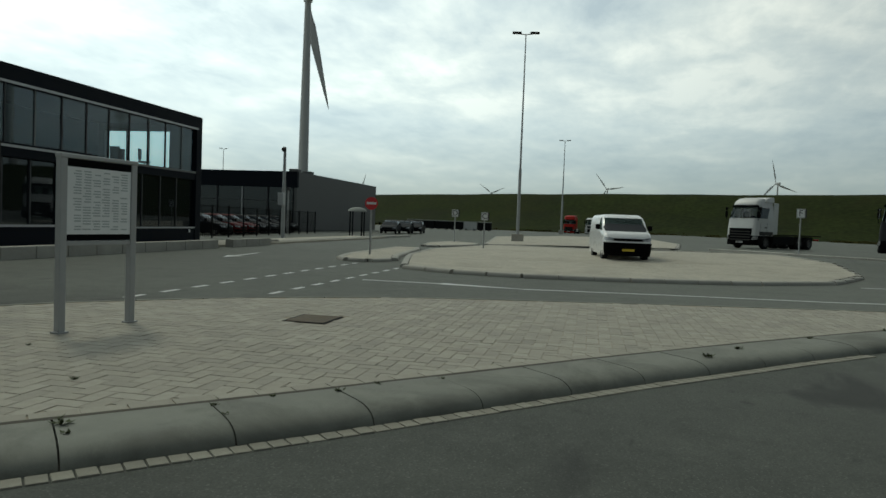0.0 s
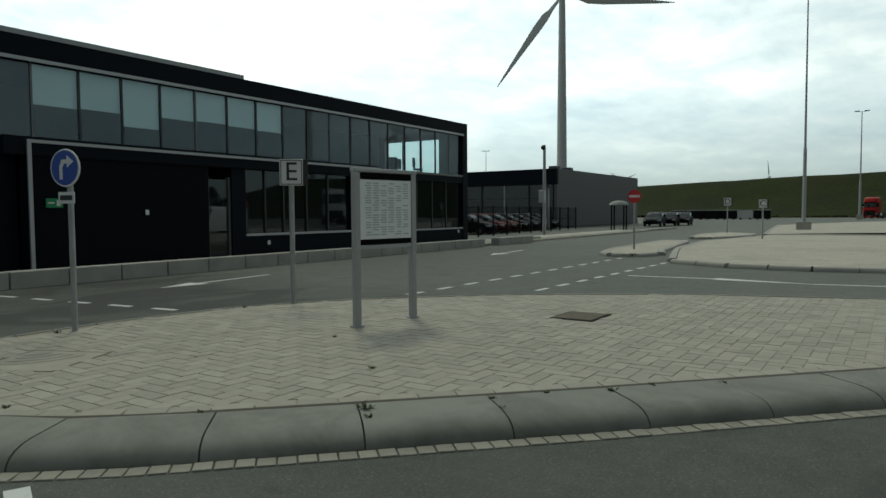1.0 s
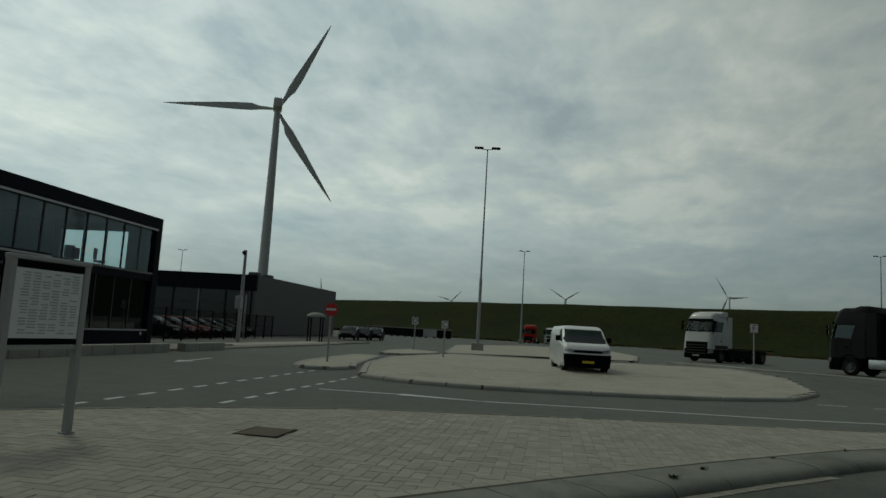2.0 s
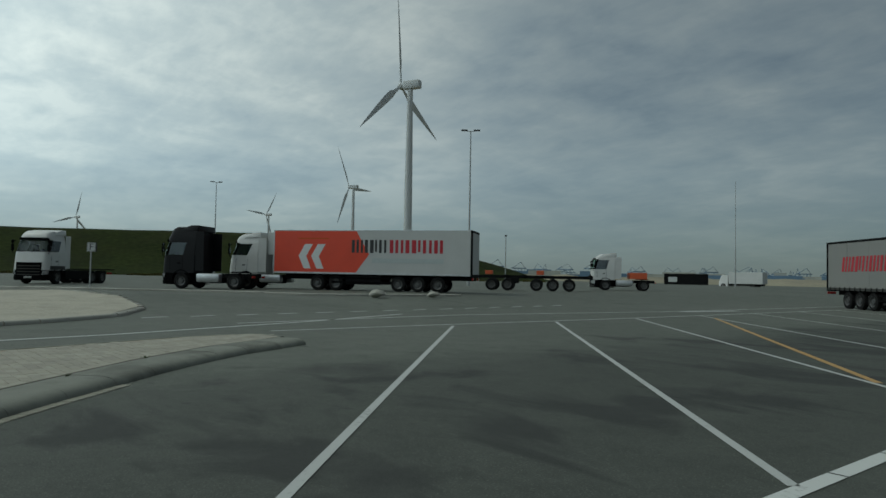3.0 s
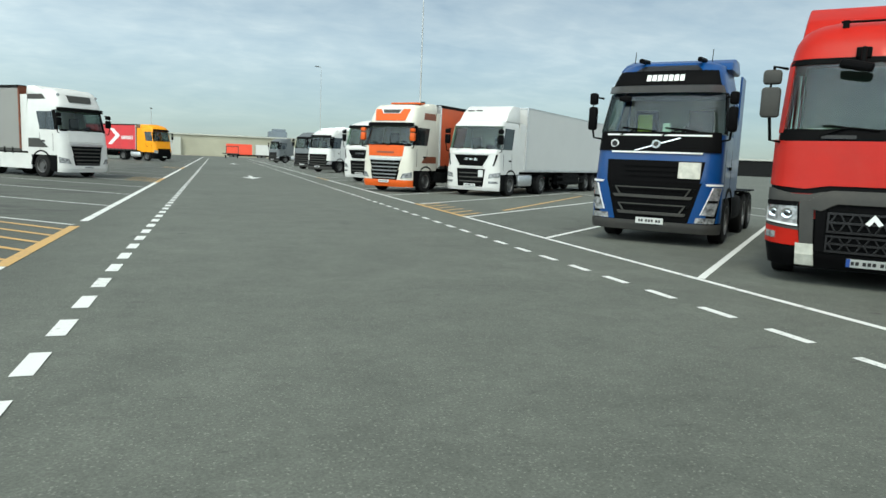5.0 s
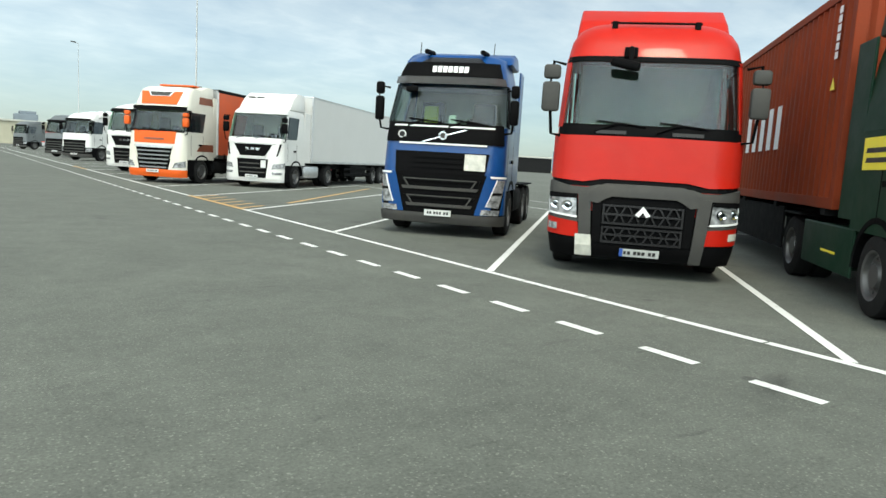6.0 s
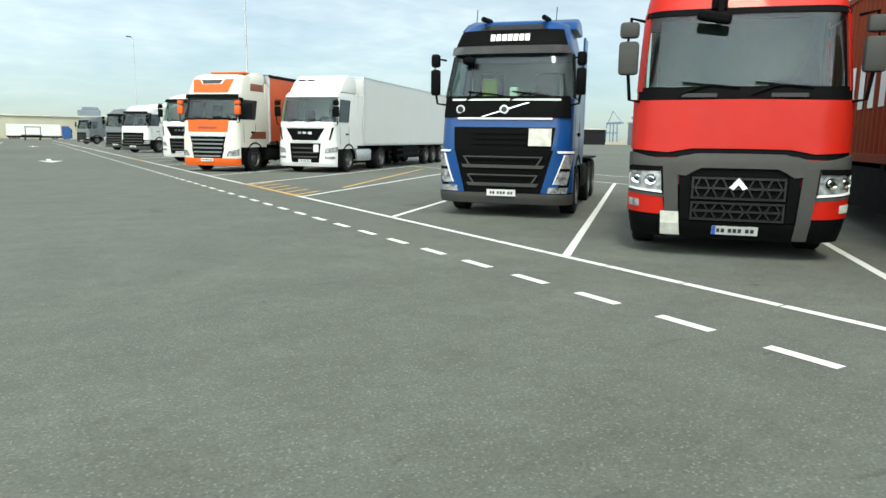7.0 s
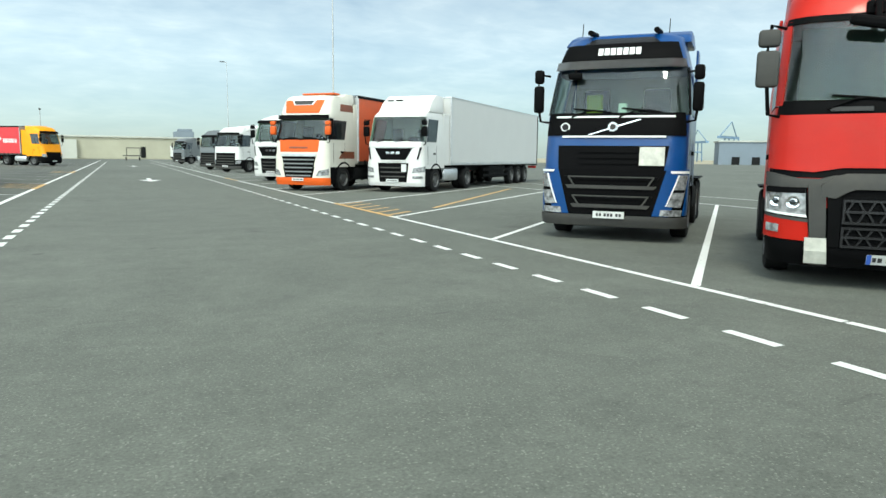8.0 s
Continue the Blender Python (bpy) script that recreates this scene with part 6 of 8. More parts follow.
def green_lorry():
    # front axle near side at about (8.56, 5.62)
    x, y = 8.55, 3.7
    t, sh = plain_lorry(x, y, "volvo", "green_paint", "dark green tractor lorry with yellow door panel carrying a container", low="yellow_sign", tank="green_paint", size=0.92)
    P = sh.patch
    for s in (-1, 1):
        part("door_panel", P([(s * sh.side(1.9, -0.62), 1.75), (s * sh.side(1.9, -2.1), 1.75), (s * sh.side(2.1, -2.1), 2.15), (s * sh.side(2.1, -0.62), 2.15)], off=0.012, ns=4, nz=1), "yellow_sign", t, "yellow panel with dark lettering bars")
        b = bmesh.new()
        for z in (1.96, 1.84):
            P([(s * sh.side(1.9, -0.7), z), (s * sh.side(1.9, -2.0), z), (s * sh.side(2.1, -2.0), z + 0.06), (s * sh.side(2.1, -0.7), z + 0.06)], off=0.016, ns=3, nz=1, deep=0.003, bm=b)
        part("lettering_bars", b, "ink", t)
        part("side_skirt", box(min(s * 1.18, s * 1.22), max(s * 1.18, s * 1.22), -4.15, -2.05, 0.36, 1.0, 0.02), "green_paint", t, "dark green side skirt")
        part("skirt_bars", box(min(s * 1.215, s * 1.224), max(s * 1.215, s * 1.224), -3.25, -2.65, 0.60, 0.635), "yellow_sign", t)
        part("yellow_bumper_end", P([(s * 1.2, 0.3), (s * 1.5, 0.3), (s * 1.5, 0.75), (s * 1.2, 0.75)], off=0.04, ns=3, nz=1), "yellow_sign", t)
    # container on its own trailer
    tr = base("container_trailer", spot(x, y, 2.8, size=0.92), "black skeletal trailer under a shipping container", "trailer")
    for s in (-1, 1):
        part("chassis_rail", box(s * 0.5 - 0.07, s * 0.5 + 0.07, -12.4, 0.0, 0.85, 1.2, 0.01), "chassis", tr)
        for k in range(3):
            wheel(tr, s * 1.04, -10.6 + 1.31 * k, 0.5, TRUCK_WHEEL)
        # dark boards and boxes are added where only shade lies under the container
        part("shade_board", box(min(s * 1.12, s * 1.16), max(s * 1.12, s * 1.16), -8.6, -2.6, 0.38, 1.12, 0.01), "chassis", tr)
        part("pallet_box", box(min(s * 0.6, s * 1.1), max(s * 0.6, s * 1.1), -7.4, -5.0, 0.35, 1.1, 0.03), "chassis", tr)
        part("mudguard", box(min(s * 0.8, s * 1.2), max(s * 0.8, s * 1.2), -11.4, -7.2, 1.06, 1.1, 0.01), "plastic", tr)
    for k in range(5):
        part("cross_member", box(-1.2, 1.2, -0.5 - 2.7 * k, -0.3 - 2.7 * k, 1.1, 1.2), "chassis", tr)
    co = base("shipping_container", spot(x, y, 2.75, size=0.92) @ Matrix.Translation((0, 0, 1.2)), "weathered orange-red corrugated shipping container with white markings", "container")
    L, H = 12.19, 3.15
    b = bmesh.new()
    for s in (-1, 1):
        n = 44
        prev = None
        for k in range(n * 4 + 1):
            y_ = -0.16 - (L - 0.32) * k / (n * 4)
            dx = (0.0, 0.0, 0.045, 0.045)[k % 4]
            x_ = s * (1.205 - dx)
            cur = (b.verts.new((x_, y_, 0.14)), b.verts.new((x_, y_, H - 0.12)))
            if prev:
                b.faces.new((prev[0], cur[0], cur[1], prev[1]))
            prev = cur
    part("side_wall", b, "container", co, "corrugated steel wall")
    b = bmesh.new()
    prev = None
    for k in range(37):
        x_ = -1.14 + 2.28 * k / 36
        cur = (b.verts.new((x_, -0.05 - (0.0, 0.0, 0.045, 0.045)[k % 4], 0.14)), b.verts.new((x_, -0.05 - (0.0, 0.0, 0.045, 0.045)[k % 4], H - 0.12)))
        if prev:
            b.faces.new((prev[0], cur[0], cur[1], prev[1]))
        prev = cur
    part("end_wall", b, "container", co)
    part("roof", box(-1.18, 1.18, -L + 0.05, -0.05, H - 0.06, H - 0.02), "container", co)
    part("floor", box(-1.18, 1.18, -L + 0.05, -0.05, 0.05, 0.12), "chassis", co)
    for s in (-1, 1):
        for z0, z1 in ((0.0, 0.16), (H - 0.13, H)):
            part("side_rail", box(min(s * 1.14, s * 1.219), max(s * 1.14, s * 1.219), -L, 0, z0, z1, 0.008), "container", co)
        for y_ in (-L, -0.17):
            part("corner_post", box(min(s * 1.06, s * 1.222), max(s * 1.06, s * 1.222), y_, y_ + 0.17, 0.0, H, 0.01), "container", co)
    for z0, z1 in ((0.0, 0.16), (H - 0.13, H)):
        part("end_rail", box(-1.1, 1.1, -0.12, 0.0, z0, z1, 0.008), "container", co)
        part("end_rail", box(-1.1, 1.1, -L, -L + 0.12, z0, z1, 0.008), "container", co)
    b = bmesh.new()
    for k in range(5):
        box(1.206, 1.212, -3.4 - 0.62 * k - 0.3, -3.4 - 0.62 * k, 0.95, 1.75, bm=b)
    part("marking", b, "print_white", co, "large white marking blocks")
    b = bmesh.new()
    for k in range(6):
        box(1.207, 1.213, -0.75, -0.62, 2.82 - 0.13 * k, 2.92 - 0.13 * k, bm=b)
    part("code_marking", b, "print_white", co)
    part("warning_label", prism([(0, 0), (0.18, 0), (0.09, 0.17)], 0, 0.006, m=Matrix.Translation((1.215, -0.75, 1.72)) @ pose(0, 0, 0, 90, 0, 90)), "yellow_sign", co)


def red_white_reefer():
    """The long refrigerated trailer on the far side, with its white tractor."""
    front, rear = Vector((-43.15, 20.7)), Vector((-32.45, 29.2))
    f = (front - rear).normalized()
    rz = math.degrees(math.atan2(-f.x, f.y))
    rgt = Vector((f.y, -f.x))
    mid = front + rgt * 1.25
    m = pose(mid.x, mid.y, 0.40, 0, 0, rz)
    tr = semi_trailer(m, "white refrigerated semi-trailer with a red front half and pale chevrons", "box", "box_white")
    side = lambda u, v: Vector((-1.256, -u, v))
    side2 = lambda u, v: Vector((-1.262, -u, v))
    bars([[(0.03, 1.2), (5.9, 1.2), (6.8, 2.4), (5.9, 3.92), (0.03, 3.92)]], "farm_red", tr, "red_panel", side, "bright red panel with a pointed end")
    bars([[(u, 2.25), (u + 0.45, 3.05), (u + 1.0, 3.05), (u + 0.55, 2.25), (u + 0.9, 1.42), (u + 0.4, 1.42)] for u in (1.85, 2.75)], "print_white", tr, "chevron", side2, "white double chevron")
    bars([[(1.8, 3.38), (4.0, 3.38), (4.0, 3.46), (1.8, 3.46)]], "orange_paint", tr, "thin_stripe", side2)
    bars(prints(4, 5.6, 8.1, 2.5, 3.35, 0.0), "lettering_black", tr, "lettering", side2)
    bars(prints(5, 8.2, 11.9, 2.5, 3.35, 0.0), "lettering_red", tr, "lettering", side2)
    bars([[(7.0, 1.85), (11.8, 1.85), (11.8, 2.15), (7.0, 2.15)]], "lettering_grey", tr, "slogan_bar", side2)
    part("cooling_unit", box(-0.95, 0.95, 0.0, 0.55, 2.3, 3.85, 0.06), "box_white", tr)
    c = mid + f * 3.4
    plain_lorry(c.x, c.y, "volvo", "white_paint", "white tractor lorry seen from its side, coupled to a long trailer", rz, tank="alu", axles=(-6.6, -7.9), end=-8.7)


def container_chassis(m, label):
    t = base("skeletal_trailer", m, label, "trailer", "empty trailers")
    for s in (-1, 1):
        part("chassis_rail", box(s * 0.5 - 0.07, s * 0.5 + 0.07, -11.5, 0.0, 1.0, 1.25, 0.01), "chassis", t)
        for y in (-9.6, -8.3, -7.0, -4.7, -3.4):
            wheel(t, s * 1.04, y, 0.5, TRUCK_WHEEL)
    for y in (-0.2, -4.5, -6.0, -11.3):
        part("cross_member", box(-1.22, 1.22, y - 0.12, y + 0.12, 1.12, 1.3, 0.01), "chassis", t)
    part("tool_box", box(-1.15, -0.6, -5.6, -4.9, 0.6, 1.05, 0.03), "chassis", t)
    part("tail_beam", box(-1.22, 1.22, -11.6, -11.45, 0.7, 0.95, 0.02), "alu", t)
    part("headboard", box(-0.4, 0.4, -3.4, -2.8, 1.3, 1.62, 0.04), "orange_curtain", t)
    part("headboard", box(-0.9, 0.3, -7.6, -7.0, 1.3, 1.65, 0.04), "orange_curtain", t)
    return t


red_lorry()
blue_lorry()
white_lorry()
orange_lorry()
silver_lorry()
yellow_lorry()
green_lorry()
red_white_reefer()
plain_lorry(8.0, 40.3, "man", "white_paint", "white tractor lorry with a dark roof edge in a bay")
plain_lorry(8.2, 58.8, "actros", "white_paint", "white tractor lorry with a dark lower side", low="plastic_grey", tank="plastic")
plain_lorry(8.0, 67.9, "actros", "darkgrey_paint", "dark grey tractor lorry with a low roof", low="plastic_grey")
plain_lorry(8.0, 104.0, "actros", "darkgrey_paint", "dark tractor lorry standing without a trailer", low="plastic_grey", rz=120)
plain_lorry(-45.3, 14.7, "daf", "dark_paint", "black tractor lorry with bright wheel rims", low="plastic")
far, shell = plain_lorry(-54.5, 8.0, "volvo", "white_paint", "white tractor lorry with black lower grille and a bare chassis", -RZ, low="plastic", tank="chassis", axles=(-5.8, -7.2), end=-9.0)
for s in (-1, 1):
    part("door_shade", shell.patch([(s * shell.side(1.2, -0.5), 1.0), (s * shell.side(1.2, -2.2), 1.0), (s * shell.side(1.2, -2.2), 1.28), (s * shell.side(1.2, -0.5), 1.28)], off=0.012, ns=5, nz=1), "plastic_grey", far)
    part("side_skirt", box(min(s * 1.16, s * 1.2), max(s * 1.16, s * 1.2), -5.1, -2.3, 0.35, 1.0, 0.02), "chassis", far)
    part("load_guard", box(min(s * 0.6, s * 1.2), max(s * 0.6, s * 1.2), -8.9, -5.0, 1.03, 1.12, 0.02), "chassis", far)
bob, _ = plain_lorry(-42.6, 53.2, "actros", "white_paint", "white tractor lorry with an orange locker behind the cab", RZ, low="plastic_grey")
part("locker", box(-1.1, 1.1, -5.2, -3.6, 1.1, 1.7, 0.03), "orange_curtain", bob, "orange locker on the chassis")
container_chassis(spot(-44.1, 37.2), "empty black skeletal container trailer on five axles")
plain_lorry(-150, -12.5, "daf", "renault_red", "red tractor lorry far off before the dike", -100)
plain_lorry(-150, -7.9, "man", "white_paint", "white tractor lorry far off before the dike", -100)


# ---- offices ----
OFF = pose(-31.9, -22.3, 0.0, 0, 0, 3.3)   # along x: the front; -y: into the house


def office():
    t = base("office_building", OFF, "two-storey black clad office building with a long ribbon of windows", "building")
    D, L = 16.0, 44.0
    part("back_wall", box(-0.0, L, -D, -D + 0.3, 0, 6.5), "cladding", t)
    part("end_wall", box(0.0, 0.3, -D + 0.3, -5.6, 0, 6.4), "cladding_grey", t)
    part("end_wall", box(0.0, 0.3, -5.6, -0.3, 0, 3.7), "cladding_grey", t)
    part("end_wall", box(0.0, 0.3, -5.6, -0.3, 5.8, 6.4), "cladding_grey", t)
    part("end_wall", box(0.0, 0.3, -1.64, -0.3, 3.7, 5.8), "cladding_grey", t)
    for k in range(3):
        w = part("end_window", box(0.14, 0.16, -5.6 + 1.32 * k, -4.33 + 1.32 * k, 3.7, 5.8), "pane", t)
        w.visible_shadow = False
        part("mullion", box(0.1, 0.2, -4.35 + 1.32 * k, -4.28 + 1.32 * k, 3.7, 5.8), "frame_dark", w)
    part("end_wall", box(L - 0.3, L, -D + 0.3, 0.0, 0, 6.4), "cladding", t)
    part("roof", box(-0.05, L, -D, -0.25, 6.2, 6.42), "cladding_grey", t)
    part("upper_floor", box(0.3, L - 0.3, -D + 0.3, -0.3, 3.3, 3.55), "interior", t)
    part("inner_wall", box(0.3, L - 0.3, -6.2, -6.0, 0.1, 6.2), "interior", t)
    part("parapet", box(-0.08, L, -0.30, 0.06, 5.92, 6.56, 0.01), "cladding", t, "black fascia above the windows")
    part("fascia_trim", box(0.35, L, 0.06, 0.10, 5.86, 5.96), "trim_light", t, "thin pale trim line")
    part("corner_pier", box(-0.08, 0.42, -0.3, 0.06, 0.0, 5.92, 0.01), "cladding", t)
    part("spandrel", box(0.42, L, -0.28, 0.02, 3.22, 3.62, 0.005), "cladding", t)
    part("spandrel_trim", box(0.42, L, 0.02, 0.05, 3.56, 3.66), "frame_grey", t)
    part("plinth", box(0.42, 10.0, -0.28, 0.02, 0.0, 0.72, 0.005), "cladding", t)
    part("plinth_trim", box(0.42, 10.0, 0.02, 0.05, 0.66, 0.74), "trim_light", t)
    part("roof_house", box(15.0, L - 1, -10, -1.0, 6.42, 6.98, 0.02), "board_frame", t, "low grey plant housing on the roof")
    # the ribbon of windows
    us = [0.42] + [1.62 + 1.365 * k for k in range(31)]
    for k, (a, b) in enumerate(zip(us, us[1:])):
        if b > L - 0.2:
            break
        w = part("window", box(a + 0.01, b - 0.01, -0.10, -0.08, 3.64, 5.86), "pane", t)
        w.visible_shadow = False
        part("mullion", box(b - 0.028, b + 0.028, -0.13, -0.05, 3.62, 5.9), "frame_grey" if k in (0, 7, 12, 16, 22) else "frame_dark", w)
        if 12.6 < a < 23:
            drop = 0.0 if k == 14 else random.uniform(0.65, 0.75)
            part("blind", box(a + 0.04, b - 0.04, -0.135, -0.125, 5.86 - 2.2 * (drop if drop else 0.95) * 0.72, 5.84), "blind", w)
    # lower windows beyond the projecting block
    vs = [0.42, 1.95, 3.3, 4.7, 6.1, 7.5, 8.9, 10.0]
    for a, b in zip(vs, vs[1:]):
        w = part("window", box(a + 0.04, b - 0.04, -0.14, -0.12, 0.72, 3.22), "pane_dark", t)
        part("mullion", box(b - 0.03, b + 0.03, -0.17, -0.08, 0.72, 3.22), "frame_dark", w)
    # projecting ground-floor block with corrugated cladding
    part("canopy", box(9.85, 25.0, -0.28, 1.62, 3.12, 3.60, 0.01), "cladding", t, "black canopy fascia over the entrance")
    part("canopy_trim", box(9.85, 24.45, 1.62, 1.66, 3.44, 3.52), "trim_light", t)
    part("corner_trim", box(24.36, 24.46, 1.62, 1.68, 0.1, 3.44), "trim_light", t)
    part("block_wall", box(18.75, 24.4, 0.0, 1.5, 0.0, 3.12), "cladding", t)
    for k in range(38):
        part("cladding_rib", box(18.78, 24.34, 1.5, 1.54, 0.12 + 0.08 * k, 0.16 + 0.08 * k), "cladding", t)
    part("block_wall", box(24.5, 44.0, 0.0, 1.1, 0.0, 3.6), "cladding", t)
    part("door", box(17.88, 18.68, 1.30, 1.36, 0.15, 2.72, 0.01), "pane_dark", t)
    part("door_frame", box(17.80, 17.88, 1.26, 1.42, 0.1, 2.8, m=None, bm=box(18.68, 18.75, 1.26, 1.42, 0.1, 2.8)), "frame_grey", t)
    part("entrance_pier", box(17.2, 17.8, 0.4, 1.5, 0.0, 3.12), "cladding", t)
    ws = [11.6, 12.9, 14.1, 15.3, 16.2, 17.2]
    part("entrance_plinth", box(9.9, 17.2, 1.0, 1.45, 0.0, 0.80), "cladding", t)
    part("entrance_sill", box(9.9, 17.2, 1.42, 1.5, 0.78, 0.86), "trim_light", t)
    part("entrance_pier", box(11.1, 11.6, 0.6, 1.48, 0.8, 3.12), "cladding", t)
    for a, b in zip([9.9] + ws, [11.1] + ws[1:] + [17.2]):
        if b - a < 0.1:
            continue
        w = part("window", box(a + 0.03, b - 0.03, 1.30, 1.32, 0.86, 3.12), "pane_dark", t)
        part("mullion", box(b - 0.03, b + 0.03, 1.26, 1.38, 0.86, 3.12), "frame_dark", w)
    part("exit_sign", box(23.55, 24.0, 1.56, 1.59, 1.75, 2.0, 0.005), "sign_green", t, "green exit sign")
    b = bmesh.new()
    box(23.62, 23.72, 1.591, 1.594, 1.8, 1.95, bm=b)
    box(23.78, 23.95, 1.591, 1.594, 1.86, 1.9, bm=b)
    part("sign_figures", b, "print_white", t)
    for u in (21.0, 16.2, 0.9):
        part("wall_socket", box(u, u + 0.1, 1.56 if u > 5 else 0.05, 1.6 if u > 5 else 0.09, 1.55 if u > 18 else 0.45, 1.7 if u > 18 else 0.6), "board_white", t)
    for x, y, a in ((1.6, -2.2, 20), (2.9, -3.0, -60), (1.3, -3.9, 130)):
        ch = base("office_chair", OFF @ pose(x, y, 3.55, 0, 0, a), "dark office chair behind the upper corner windows", "chair", "office chairs")
        part("seat", box(-0.25, 0.25, -0.25, 0.25, 0.42, 0.52, 0.03), "interior", ch)
        part("backrest", box(-0.24, 0.24, -0.28, -0.2, 0.55, 1.15, 0.04), "interior", ch)
        part("post", lathe([(0.04, 0.05), (0.04, 0.44)], 10, "Z"), "interior", ch)
        part("foot", lathe([(0.3, 0.0), (0.28, 0.05), (0.05, 0.08)], 10, "Z"), "interior", ch)
    w = base("low_wall", OFF, "low wall of pale concrete blocks along the road", "wall", kind="structure")
    for k in range(26):
        if 5.2 < 1.5 + 1.25 * k < 6.4:
            continue
        part("block", box(1.5 + 1.25 * k, 2.72 + 1.25 * k, 4.55 + random.uniform(-0.02, 0.02), 4.95, -0.1, 0.36, 0.02), "kerb_far", w)
    part("pavement_strip", box(-20, 44.0, 1.7, 4.5, -0.1, 0.1), "paved_far", w)
    f = base("kerb", OFF, "pale kerb before the car park", "kerb", kind="structure")
    for k in range(20):
        part("kerb_stone", box(-1.2 - 1.5 * k, 0.25 - 1.5 * k, 3.6, 4.1, -0.1, 0.22 if k < 1 else 0.14, 0.02), "kerb_far", f)


def workshop():
    t = base("workshop_building", pose(-62, -32, 0.05, 0, 0, 3.3), "low dark workshop hall with a glazed front and grey side", "building")
    part("side_wall", box(-26, 0, -0.3, 0, 0, 5.9), "cladding_grey", t, "grey clad long wall")
    part("back_wall", box(-26, -25.7, -40, -0.3, 0, 5.8), "cladding_grey", t)
    part("far_wall", box(-26, 0, -40.3, -40, 0, 5.8), "cladding_grey", t)
    part("roof", box(-26, 0, -40, -0.3, 5.6, 5.78), "cladding_grey", t)
    part("fascia", box(-0.3, 0.1, -40, 0.02, 4.3, 5.9), "cladding", t)
    part("plinth", box(-0.3, 0.05, -40, -0.3, 0, 1.0), "cladding", t)
    part("inner_wall", box(-8, -7.8, -40, -0.3, 0, 5.6), "interior", t)
    for k in range(14):
        y = -0.4 - 2.8 * k
        w = part("window", box(-0.16, -0.13, y - 2.7, y - 0.1, 1.0, 4.3), "pane_dark", t)
        part("mullion", box(-0.2, 0.02, y - 2.8, y - 2.7, 1.0, 4.3), "trim_light" if k % 3 == 1 else "frame_dark", w)
        part("transom", box(-0.2, 0.01, y - 2.7, y - 0.1, 2.9, 2.98), "frame_dark", w)
    for x in (-5.5, -9.0):
        part("roof_vent", box(x, x + 1.0, -3, -2, 5.78, 6.5, 0.05), "cladding_grey", t)


# ---- signs, lamps, fence ----
def letter(char, size, m, mat, parent, name="letter"):
    c = bpy.data.curves.new(name, "FONT")
    c.body, c.size, c.align_x, c.align_y, c.extrude = char, size, "CENTER", "CENTER", 0.002
    c.materials.append(M[mat])
    ob = new(name, c)
    ob.parent = parent
    ob.matrix_basis = m
    return ob


def facing(x, y, z=0.12):
    """Upright, turned so that its front (-y) looks to the walker's spot."""
    return pose(x, y, gz(x, y) + z, 0, 0, math.degrees(math.atan2(y - 0.0, x - 0.3)) - 90)


def letter_sign(x, y, char, height, size, label):
    t = base("letter_sign", facing(x, y), label, "sign", "bay letter signs")
    part("post", lathe([(0.04, -0.14), (0.04, height - size * 0.2)], 12, "Z"), "steel_post", t, smooth=True)
    part("clamp", lathe([(0.05, 0.75), (0.05, 0.8)], 12, "Z"), "steel_post", t)
    part("plate", box(-size / 2, size / 2, -0.065, -0.045, height - size * 1.15, height, 0.006), "print_white", t, "white square plate")
    part("plate_back", box(size / 2 + 0.0, size / 2 + 0.08, -0.05, 0.10, height - size * 1.15, height, 0.004), "plastic_grey", t)
    b = bmesh.new()
    h0, h1, w = height - size * 1.11, height - size * 0.04, size * 0.46
    for x0, x1, z0, z1 in ((-w, w, h0, h0 + 0.012), (-w, w, h1 - 0.012, h1), (-w, -w + 0.012, h0, h1), (w - 0.012, w, h0, h1)):
        box(x0, x1, -0.068, -0.064, z0, z1, bm=b)
    part("border", b, "ink", t)
    letter(char, size * 1.15, pose(0, -0.069, height - size * 0.58, 90), "ink", t)


